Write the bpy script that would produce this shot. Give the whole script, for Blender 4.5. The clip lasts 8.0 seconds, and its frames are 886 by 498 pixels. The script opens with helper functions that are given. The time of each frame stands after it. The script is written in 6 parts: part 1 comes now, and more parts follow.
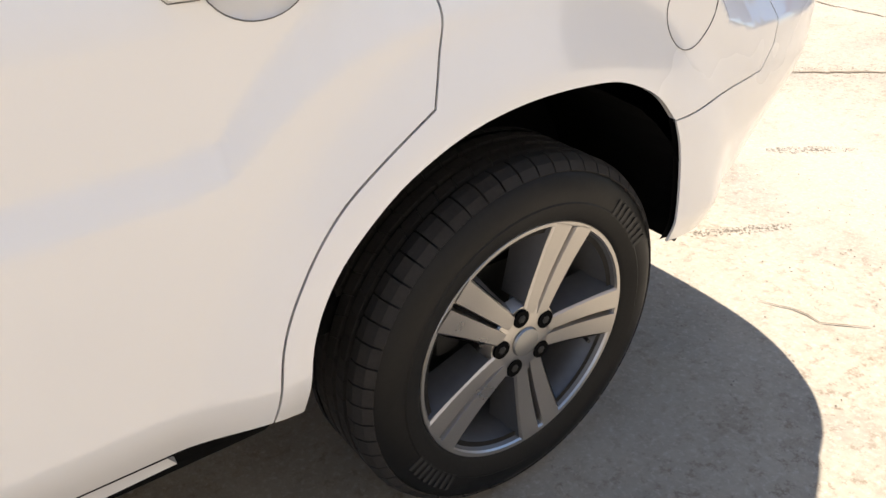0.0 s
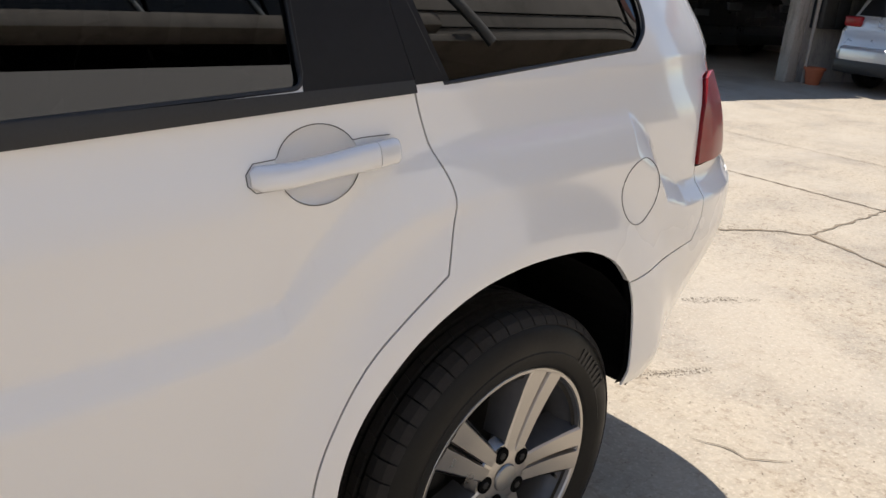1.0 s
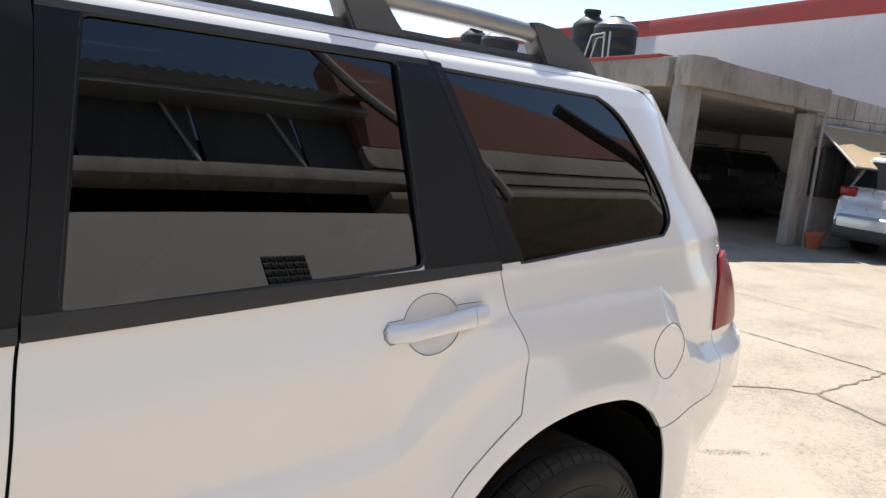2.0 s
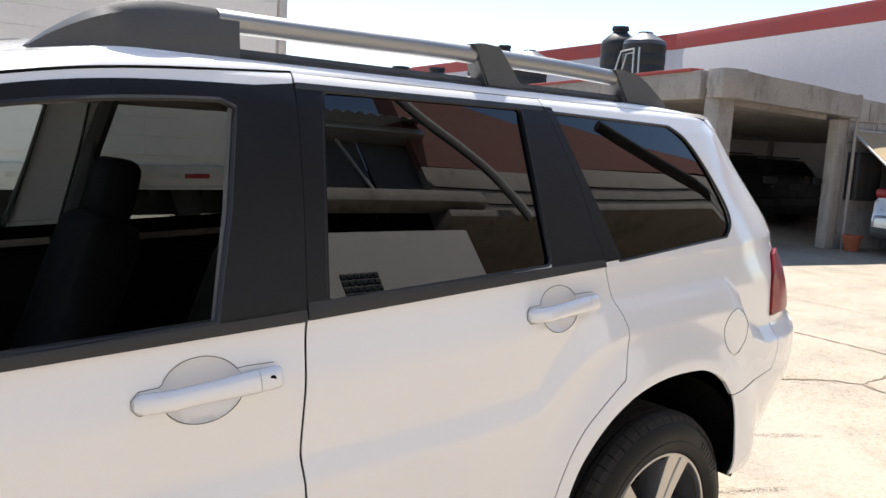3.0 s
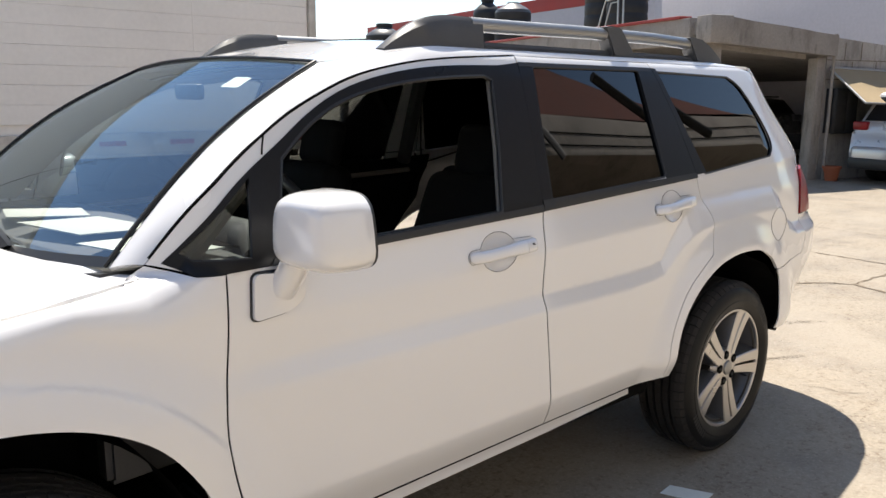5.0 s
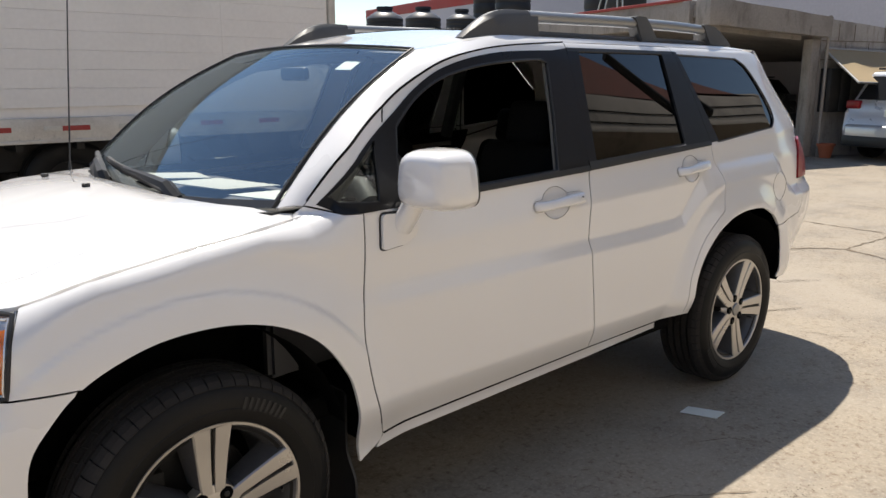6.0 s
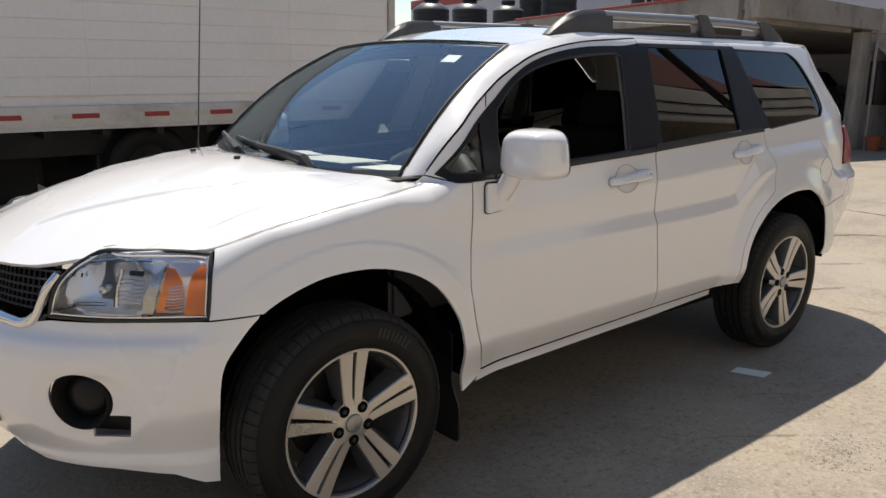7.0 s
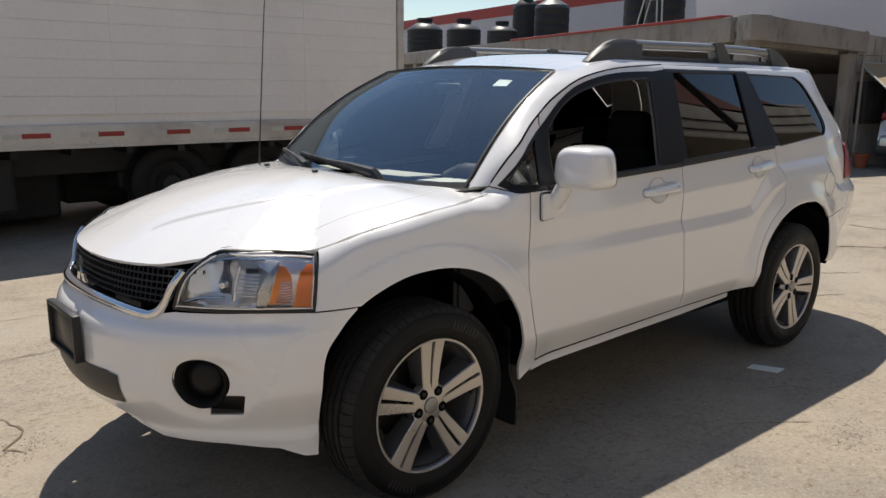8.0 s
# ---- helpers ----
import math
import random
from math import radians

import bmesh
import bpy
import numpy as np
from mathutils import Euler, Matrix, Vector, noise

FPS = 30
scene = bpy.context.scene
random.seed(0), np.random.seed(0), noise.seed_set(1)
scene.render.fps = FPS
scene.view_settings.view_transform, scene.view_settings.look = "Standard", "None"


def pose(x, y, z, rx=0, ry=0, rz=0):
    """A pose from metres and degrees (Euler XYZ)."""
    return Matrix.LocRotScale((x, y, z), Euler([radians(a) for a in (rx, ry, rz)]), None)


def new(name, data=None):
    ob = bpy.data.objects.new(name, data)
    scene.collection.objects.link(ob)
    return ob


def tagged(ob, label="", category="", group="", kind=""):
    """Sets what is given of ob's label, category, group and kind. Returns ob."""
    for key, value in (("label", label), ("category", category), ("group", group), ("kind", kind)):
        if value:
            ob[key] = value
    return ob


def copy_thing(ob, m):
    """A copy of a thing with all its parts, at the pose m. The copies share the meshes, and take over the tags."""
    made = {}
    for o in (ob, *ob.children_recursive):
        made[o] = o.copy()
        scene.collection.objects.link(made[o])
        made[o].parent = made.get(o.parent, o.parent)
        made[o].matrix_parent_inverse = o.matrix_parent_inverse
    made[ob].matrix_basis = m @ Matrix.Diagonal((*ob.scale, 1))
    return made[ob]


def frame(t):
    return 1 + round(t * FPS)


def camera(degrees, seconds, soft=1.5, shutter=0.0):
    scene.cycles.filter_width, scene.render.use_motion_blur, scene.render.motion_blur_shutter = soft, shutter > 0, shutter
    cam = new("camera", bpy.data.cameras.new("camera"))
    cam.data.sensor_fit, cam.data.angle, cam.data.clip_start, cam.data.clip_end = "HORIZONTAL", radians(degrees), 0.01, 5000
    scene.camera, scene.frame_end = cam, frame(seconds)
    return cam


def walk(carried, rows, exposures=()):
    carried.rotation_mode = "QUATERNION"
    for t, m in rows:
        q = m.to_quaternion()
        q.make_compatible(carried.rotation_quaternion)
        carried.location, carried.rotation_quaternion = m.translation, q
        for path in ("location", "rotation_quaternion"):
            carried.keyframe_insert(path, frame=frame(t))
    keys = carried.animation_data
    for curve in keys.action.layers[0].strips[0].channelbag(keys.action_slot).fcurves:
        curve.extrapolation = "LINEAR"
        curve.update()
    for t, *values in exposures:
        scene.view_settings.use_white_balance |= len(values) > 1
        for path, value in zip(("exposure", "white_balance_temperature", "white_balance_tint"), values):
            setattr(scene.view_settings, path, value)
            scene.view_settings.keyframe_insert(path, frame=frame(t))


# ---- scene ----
cam = camera(58.71, 8.0)
# seconds, eye, heading, pitch, roll
ROWS = [
    (0.0, -0.857, -1.763, 1.267, -37.18, -29.95, 0.44),
    (0.5, -0.969, -1.766, 1.303, -39.98, -25.05, 1.81),
    (1.0, -1.093, -1.791, 1.371, -44.04, -19.69, 3.92),
    (1.5, -1.231, -1.838, 1.411, -44.15, -13.65, 4.82),
    (2.0, -1.441, -1.935, 1.471, -42.82, -9.17, 5.60),
    (3.5, -2.188, -2.234, 1.502, -39.74, -8.00, 2.49),
    (4.0, -2.456, -2.325, 1.518, -40.09, -7.42, 3.43),
    (4.5, -2.725, -2.358, 1.498, -41.25, -9.33, 1.64),
    (6.0, -3.568, -2.657, 1.481, -42.56, -12.35, 0.09),
    (6.5, -3.802, -2.762, 1.471, -41.26, -12.38, 0.78),
    (7.0, -4.028, -2.868, 1.484, -39.80, -13.02, 0.39),
    (7.5, -4.268, -2.910, 1.498, -39.73, -11.94, 0.35),
    (8.0, -4.470, -2.950, 1.504, -40.74, -11.74, 0.48),
]
# the clip's camera changes its exposure and white balance as it turns to brighter things
EXPOSURES = [(0.0, 1.25, 7050, 10), (0.5, 0.95, 7160, 10), (1.0, 0.69, 6850, 10), (1.5, 0.58, 6730, 10), (2.0, 0.93, 6830, 10), (3.5, 1.1, 6780, 10), (4.0, 1.03, 6780, 10), (4.5, 0.93, 6930, 10), (6.0, 0.46, 7080, 10), (6.5, 0.35, 7080, 10), (7.0, 0.25, 7080, 10), (7.5, 0.15, 7080, 10), (8.0, 0.05, 7080, 10)]
walk(cam, [(t, pose(x, y, z, 90 + pitch, 0, yaw) @ pose(0, 0, 0, 0, 0, roll)) for t, x, y, z, yaw, pitch, roll in ROWS], EXPOSURES)

# world and sun: a clear midday sky, the sun high behind the car
LIGHT = Vector((-0.30, -0.46, -1.0)).normalized()
world = bpy.data.worlds.new("sky")
scene.world = world
world.use_nodes = True
wn = world.node_tree.nodes
sky = wn.new("ShaderNodeTexSky")
sky.sky_type = "NISHITA"
sky.sun_disc = False
sky.sun_elevation = math.asin(-LIGHT.z)
sky.sun_rotation = math.atan2(-LIGHT.x, -LIGHT.y)
sky.air_density, sky.dust_density, sky.ozone_density = 1.0, 0.15, 2.0
wn["Background"].inputs["Strength"].default_value = 0.110
world.node_tree.links.new(sky.outputs["Color"], wn["Background"].inputs["Color"])
sun = new("sun", bpy.data.lights.new("sun", "SUN"))
sun.data.energy, sun.data.angle, sun.data.color = 5.0, radians(0.53), (1.0, 0.972, 0.925)
sun.rotation_mode = "QUATERNION"
sun.rotation_quaternion = LIGHT.to_track_quat("-Z", "Y")

# ---- materials ----


def mat(name, col, rough=0.5, metal=0.0, var=0.12, scale=6.0, fine=60.0, bump=0.0, coat=0.0, stain=0.0, stain_col=(0.1, 0.09, 0.08), each=0.0, spec=0.5):
    """A surface with colour varied at two scales, stains, and fine relief."""
    m = bpy.data.materials.new(name)
    m.use_nodes = True
    nt, ns = m.node_tree, m.node_tree.nodes
    p = ns["Principled BSDF"]
    p.inputs["Metallic"].default_value = metal
    p.inputs["Coat Weight"].default_value = coat
    p.inputs["Coat Roughness"].default_value = 0.03
    p.inputs["Coat IOR"].default_value = 1.5 + 0.2 * coat
    p.inputs["Specular IOR Level"].default_value = spec
    tc = ns.new("ShaderNodeTexCoord")
    a, b = ns.new("ShaderNodeTexNoise"), ns.new("ShaderNodeTexNoise")
    a.inputs["Scale"].default_value, b.inputs["Scale"].default_value = scale, fine
    a.inputs["Detail"].default_value, b.inputs["Detail"].default_value = 5, 3
    for n in (a, b):
        nt.links.new(tc.outputs["Object"], n.inputs["Vector"])
    add = ns.new("ShaderNodeMath")
    add.operation = "ADD"
    nt.links.new(a.outputs["Fac"], add.inputs[0])
    nt.links.new(b.outputs["Fac"], add.inputs[1])
    ramp = ns.new("ShaderNodeMapRange")
    ramp.inputs["From Min"].default_value, ramp.inputs["From Max"].default_value = 0.6, 1.4
    ramp.inputs["To Min"].default_value, ramp.inputs["To Max"].default_value = 1 - var, 1 + var
    nt.links.new(add.outputs[0], ramp.inputs["Value"])
    last = ramp.outputs["Result"]
    if each:
        oi = ns.new("ShaderNodeObjectInfo")
        mr = ns.new("ShaderNodeMapRange")
        mr.inputs["To Min"].default_value, mr.inputs["To Max"].default_value = 1 - each, 1 + each
        nt.links.new(oi.outputs["Random"], mr.inputs["Value"])
        mul = ns.new("ShaderNodeMath")
        mul.operation = "MULTIPLY"
        nt.links.new(last, mul.inputs[0])
        nt.links.new(mr.outputs["Result"], mul.inputs[1])
        last = mul.outputs[0]
    hue = ns.new("ShaderNodeHueSaturation")
    hue.inputs["Color"].default_value = (*col, 1)
    nt.links.new(last, hue.inputs["Value"])
    out = hue.outputs["Color"]
    if stain:
        s = ns.new("ShaderNodeTexNoise")
        s.inputs["Scale"].default_value, s.inputs["Detail"].default_value, s.inputs["Roughness"].default_value = scale * 0.35, 8, 0.65
        nt.links.new(tc.outputs["Object"], s.inputs["Vector"])
        mr = ns.new("ShaderNodeMapRange")
        mr.inputs["From Min"].default_value, mr.inputs["From Max"].default_value = 0.52, 0.72
        mr.inputs["To Max"].default_value = stain
        nt.links.new(s.outputs["Fac"], mr.inputs["Value"])
        mix = ns.new("ShaderNodeMix")
        mix.data_type = "RGBA"
        mix.inputs["B"].default_value = (*stain_col, 1)
        for i in mix.inputs:
            if i.name == "B" and i.type == "RGBA":
                i.default_value = (*stain_col, 1)
            if i.name == "A" and i.type == "RGBA":
                nt.links.new(out, i)
        nt.links.new(mr.outputs["Result"], mix.inputs["Factor"])
        out = [o for o in mix.outputs if o.type == "RGBA"][0]
    nt.links.new(out, p.inputs["Base Color"])
    rr = ns.new("ShaderNodeMapRange")
    rr.inputs["From Min"].default_value, rr.inputs["From Max"].default_value = 0.3, 0.7
    rr.inputs["To Min"].default_value, rr.inputs["To Max"].default_value = max(0.0, rough * 0.85), min(1.0, rough * 1.15)
    nt.links.new(a.outputs["Fac"], rr.inputs["Value"])
    nt.links.new(rr.outputs["Result"], p.inputs["Roughness"])
    if bump:
        bp = ns.new("ShaderNodeBump")
        bp.inputs["Strength"].default_value, bp.inputs["Distance"].default_value = 0.6, bump
        nt.links.new(add.outputs[0], bp.inputs["Height"])
        nt.links.new(bp.outputs["Normal"], p.inputs["Normal"])
    return m


def glass(name, tint, ior=1.5, rough=0.0, sheen=(1, 1, 1), dust=0.0):
    """Thin glass: what passes is tinted, the Fresnel share is mirrored, and a film of dust scatters a little."""
    m = bpy.data.materials.new(name)
    m.use_nodes = True
    nt, ns = m.node_tree, m.node_tree.nodes
    ns.remove(ns["Principled BSDF"])
    tr, gl, fr, mx = (ns.new(k) for k in ("ShaderNodeBsdfTransparent", "ShaderNodeBsdfGlossy", "ShaderNodeFresnel", "ShaderNodeMixShader"))
    tr.inputs["Color"].default_value = (*tint, 1)
    gl.inputs["Roughness"].default_value = rough
    gl.inputs["Color"].default_value = (*sheen, 1)
    fr.inputs["IOR"].default_value = ior
    nt.links.new(fr.outputs[0], mx.inputs[0])
    nt.links.new(tr.outputs[0], mx.inputs[1])
    nt.links.new(gl.outputs[0], mx.inputs[2])
    last = mx.outputs[0]
    if dust:
        df, my = ns.new("ShaderNodeBsdfDiffuse"), ns.new("ShaderNodeMixShader")
        df.inputs["Color"].default_value = (0.62, 0.66, 0.70, 1)
        my.inputs[0].default_value = dust
        nt.links.new(last, my.inputs[1])
        nt.links.new(df.outputs[0], my.inputs[2])
        last = my.outputs[0]
    nt.links.new(last, ns["Material Output"].inputs["Surface"])
    return m


def concrete(name):
    """Old yard concrete: broad worn zones, blotches, fine grain and dark brown specks."""
    m = mat(name, (0.288, 0.245, 0.190), 0.9, var=0.22, scale=2.2, fine=38, bump=0.007, stain=0.55, stain_col=(0.185, 0.155, 0.125))
    nt, ns = m.node_tree, m.node_tree.nodes
    p = ns["Principled BSDF"]
    tc = [n for n in ns if n.type == "TEX_COORD"][0]
    out = p.inputs["Base Color"].links[0].from_socket
    for scale, rough, lo, hi, amount, col in ((1.7, 0.65, 0.50, 0.62, 0.45, (0.165, 0.145, 0.125)), (26.0, 0.75, 0.53, 0.62, 0.6, (0.12, 0.075, 0.045)), (6.0, 0.8, 0.53, 0.66, 0.60, (0.17, 0.125, 0.085)), (0.7, 0.7, 0.46, 0.60, 0.6, (0.335, 0.290, 0.232)), (70.0, 0.7, 0.52, 0.66, 0.6, (0.43, 0.375, 0.31))):
        n = ns.new("ShaderNodeTexNoise")
        n.inputs["Scale"].default_value, n.inputs["Detail"].default_value, n.inputs["Roughness"].default_value = scale, 6, rough
        nt.links.new(tc.outputs["Object"], n.inputs["Vector"])
        r = ns.new("ShaderNodeMapRange")
        r.inputs["From Min"].default_value, r.inputs["From Max"].default_value, r.inputs["To Max"].default_value = lo, hi, amount
        nt.links.new(n.outputs["Fac"], r.inputs["Value"])
        x = ns.new("ShaderNodeMixRGB")
        x.inputs["Color2"].default_value = (*col, 1)
        nt.links.new(r.outputs["Result"], x.inputs["Fac"])
        nt.links.new(out, x.inputs["Color1"])
        out = x.outputs["Color"]
    nt.links.new(out, p.inputs["Base Color"])
    return m


def weathered(name, col):
    """Old render with dark runs of rain water down it and broad stains."""
    m = mat(name, col, 0.9, var=0.16, scale=2.0, fine=30, bump=0.004, stain=0.7, stain_col=tuple(0.58 * c for c in col))
    nt, ns = m.node_tree, m.node_tree.nodes
    p = ns["Principled BSDF"]
    tc = [n for n in ns if n.type == "TEX_COORD"][0]
    out = p.inputs["Base Color"].links[0].from_socket
    for sc, lo, hi, amount in (((6.0, 6.0, 1.5), 0.56, 0.68, 0.45), ((2.2, 2.2, 0.8), 0.52, 0.70, 0.5)):
        mp, n = ns.new("ShaderNodeMapping"), ns.new("ShaderNodeTexNoise")
        mp.inputs["Scale"].default_value = sc
        n.inputs["Scale"].default_value, n.inputs["Detail"].default_value, n.inputs["Roughness"].default_value = 1.0, 6, 0.65
        nt.links.new(tc.outputs["Object"], mp.inputs["Vector"])
        nt.links.new(mp.outputs["Vector"], n.inputs["Vector"])
        r = ns.new("ShaderNodeMapRange")
        r.inputs["From Min"].default_value, r.inputs["From Max"].default_value, r.inputs["To Max"].default_value = lo, hi, amount
        nt.links.new(n.outputs["Fac"], r.inputs["Value"])
        x = ns.new("ShaderNodeMixRGB")
        x.inputs["Color2"].default_value = (0.10, 0.085, 0.075, 1)
        nt.links.new(r.outputs["Result"], x.inputs["Fac"])
        nt.links.new(out, x.inputs["Color1"])
        out = x.outputs["Color"]
    nt.links.new(out, p.inputs["Base Color"])
    return m


PAINT = mat("white_paint", (0.825, 0.815, 0.81), 0.26, var=0.0012, scale=0.7, fine=400, coat=1.0)
PAINT.node_tree.nodes["Principled BSDF"].inputs["Coat Roughness"].default_value = 0.06
BLACK = mat("black_plastic", (0.018, 0.018, 0.019), 0.45, var=0.2, fine=200, bump=0.0003)
TRIM = mat("black_gloss_trim", (0.011, 0.011, 0.012), 0.32, spec=0.22, var=0.15)
# near black: for dark parts, and for shade painted into gaps and openings
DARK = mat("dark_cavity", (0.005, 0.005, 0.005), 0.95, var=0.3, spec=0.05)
GREYPL = mat("grey_plastic", (0.07, 0.07, 0.072), 0.5, var=0.15, fine=250, bump=0.0003)
SEAMGREY = mat("shut_line_grey", (0.13, 0.125, 0.12), 0.7, var=0.1)
MARKS = mat("raised_rubber", (0.016, 0.0155, 0.015), 0.6, var=0.2)
RUBBER = mat("tyre_rubber", (0.006, 0.0057, 0.0055), 0.50, var=0.3, scale=8, fine=120, bump=0.0004, stain=0.15, stain_col=(0.035, 0.03, 0.027), spec=0.25)
TREAD = mat("dusty_tread", (0.019, 0.0165, 0.015), 0.85, var=0.3, scale=8, fine=150, bump=0.0004)
ALLOY = mat("machined_alloy", (0.53, 0.51, 0.49), 0.30, metal=1.0, var=0.05, fine=400)
ALLOYG = mat("grey_alloy", (0.115, 0.115, 0.12), 0.36, metal=0.5, var=0.1)
CHROME = mat("chrome", (0.75, 0.75, 0.76), 0.08, metal=1.0, var=0.03)
SILVER = mat("brushed_rail", (0.34, 0.34, 0.335), 0.42, metal=0.9, var=0.05, fine=300)
CLOTH = mat("dark_upholstery", (0.011, 0.011, 0.012), 0.8, spec=0.15, var=0.25, fine=200, bump=0.0008)
BEIGE = mat("beige_headliner", (0.30, 0.27, 0.23), 0.85, var=0.1)
GREYTRIM = mat("pale_grey_trim", (0.13, 0.125, 0.118), 0.7, var=0.1)
DASH = mat("dash_grey", (0.085, 0.085, 0.088), 0.65, var=0.15, fine=250, bump=0.0005)
AMBER = mat("amber_lens", (0.90, 0.24, 0.015), 0.15, var=0.08, coat=0.6)
RED = mat("red_lens", (0.24, 0.003, 0.006), 0.32, var=0.15, coat=0.25, spec=0.3)
REFL = mat("lamp_reflector", (0.86, 0.85, 0.84), 0.20, metal=0.72, var=0.04)
DASHPAPER = mat("faded_paper", (0.62, 0.63, 0.59), 0.8, var=0.08)
PAPER = mat("paper", (0.75, 0.77, 0.72), 0.7, var=0.05)
GLASS_CLEAR = glass("clear_glass", (0.56, 0.63, 0.60))
GLASS_SCREEN = glass("windscreen_glass", (0.74, 0.80, 0.81), 2.7, 0.0, (0.74, 0.90, 1.0), 0.010)
GLASS_TINT = glass("privacy_glass", (0.008, 0.009, 0.010), 1.72)
GLASS_TINT2 = glass("tinted_glass", (0.17, 0.185, 0.18), 1.5)
GLASS_LIGHT = glass("quarter_light_glass", (0.40, 0.45, 0.44), 1.5)
LENS = glass("lamp_lens", (0.93, 0.94, 0.95), 1.45)
CONC = concrete("yard_concrete")
GRIT = mat("loose_grit", (0.19, 0.155, 0.12), 0.95, var=0.35, fine=90)
CRACK = mat("dirt_in_crack", (0.15, 0.115, 0.08), 0.95, var=0.3, fine=90)
PLASTER = weathered("weathered_concrete", (0.315, 0.285, 0.255))
BLOCKWALL = weathered("pale_block_wall", (0.40, 0.37, 0.335))
WHITEWALL = mat("whitewashed_wall", (0.47, 0.44, 0.455), 0.9, var=0.08, scale=0.8, fine=14, bump=0.003, stain=0.3, stain_col=(0.40, 0.38, 0.39))
# colour raised to make up for daylight that doesn't reach the carport's back wall
BRIGHTWALL = mat("brightened_back_wall", (0.74, 0.70, 0.66), 0.9, var=0.08, scale=1.0, fine=14, bump=0.003, stain=0.3, stain_col=(0.5, 0.47, 0.43))
REDPAINT = mat("red_wall_paint", (0.33, 0.055, 0.05), 0.8, var=0.15, scale=1.2, stain=0.3, stain_col=(0.16, 0.05, 0.045))
TRAILER = mat("trailer_sheet", (0.82, 0.785, 0.745), 0.5, var=0.05, scale=1.5, fine=20, stain=0.30, stain_col=(0.60, 0.555, 0.51))
TRAILRAIL = mat("trailer_rail", (0.62, 0.585, 0.53), 0.45, metal=0.3, var=0.12, scale=4, stain=0.5, stain_col=(0.22, 0.17, 0.13))
TAPE_R = mat("red_reflector_tape", (0.34, 0.03, 0.025), 0.4, var=0.15)
TAPE_W = mat("white_reflector_tape", (0.55, 0.53, 0.47), 0.4, var=0.1)
STEEL = mat("dark_chassis_steel", (0.02, 0.019, 0.018), 0.7, var=0.3, stain=0.4, stain_col=(0.05, 0.035, 0.025))
TANKBLK = mat("black_tank_plastic", (0.012, 0.012, 0.013), 0.6, var=0.2)
GALV = mat("galvanised_tube", (0.45, 0.45, 0.44), 0.45, metal=0.7, var=0.1)
# black tank plastic made paler: the sun's glint on the domes as colour
GLINTTANK = mat("sun_glint_tank_plastic", (0.075, 0.075, 0.078), 0.42, var=0.3, scale=5)
FOGBLACK = mat("matt_black_bezel", (0.007, 0.007, 0.007), 0.7, var=0.2, spec=0.2)
CLAY = mat("clay_pot", (0.35, 0.10, 0.045), 0.8, var=0.15)
AWNING = mat("awning_cloth", (0.37, 0.28, 0.165), 0.8, var=0.12, scale=3)
SILVERCAR = mat("silver_car_paint", (0.52, 0.53, 0.56), 0.3, metal=0.5, var=0.03, coat=1.0)
BLACKCAR = mat("black_car_paint", (0.01, 0.01, 0.012), 0.3, var=0.05, coat=1.0)
BRICK = mat("red_brick_wall", (0.21, 0.095, 0.082), 0.9, var=0.2, scale=2, fine=18, bump=0.004, stain=0.3, stain_col=(0.2, 0.1, 0.08))
SHEDWALL = mat("grey_render", (0.42, 0.40, 0.385), 0.9, var=0.06, scale=0.8, fine=12, stain=0.25, stain_col=(0.33, 0.31, 0.30))
SHEETROOF = mat("shed_roof_sheet", (0.30, 0.29, 0.28), 0.6, metal=0.3, var=0.1)

# ---- mesh helpers ----


def thing(name, label, category, group="", at=(0, 0, 0)):
    ob = new(name)
    ob.location = at
    return tagged(ob, label, category, group)


def raw(name, verts, faces, material, parent=None, label="", smooth=False, normals=None):
    me = bpy.data.meshes.new(name)
    me.from_pydata(verts, [], faces)
    me.materials.append(material)
    if smooth:
        me.polygons.foreach_set("use_smooth", [True] * len(me.polygons))
    me.update()
    if normals:
        me.normals_split_custom_set_from_vertices(normals)
    ob = new(name, me)
    if parent:
        ob.parent = parent
    return tagged(ob, label)


def part(name, bm, material, parent=None, label="", smooth=False):
    me = bpy.data.meshes.new(name)
    bmesh.ops.recalc_face_normals(bm, faces=bm.faces)
    bm.to_mesh(me)
    bm.free()
    me.materials.append(material)
    if smooth:
        me.polygons.foreach_set("use_smooth", [True] * len(me.polygons))
        me.set_sharp_from_angle(angle=radians(38))
    ob = new(name, me)
    if parent:
        ob.parent = parent
    return tagged(ob, label)


def add_box(bm, c, size, m=None, bevel=0.0, seg=2):
    """A box of a size about c, turned by m, with rounded edges."""
    r = bmesh.ops.create_cube(bm, size=1.0)
    vs = r["verts"]
    bmesh.ops.scale(bm, vec=size, verts=vs)
    if bevel:
        es = list({e for v in vs for e in v.link_edges})
        b = bmesh.ops.bevel(bm, geom=es, offset=min(bevel, min(size) * 0.45), segments=seg, affect="EDGES", profile=0.5)
        vs = list({v for v in vs if v.is_valid} | set(b["verts"]))
    mm = Matrix.Translation(c) @ (m.to_4x4() if m else Matrix())
    bmesh.ops.transform(bm, matrix=mm, verts=vs)
    return vs


def box(name, c, size, material, parent=None, label="", m=None, bevel=0.01, seg=2):
    bm = bmesh.new()
    add_box(bm, c, size, m, bevel, seg)
    return part(name, bm, material, parent, label, True)


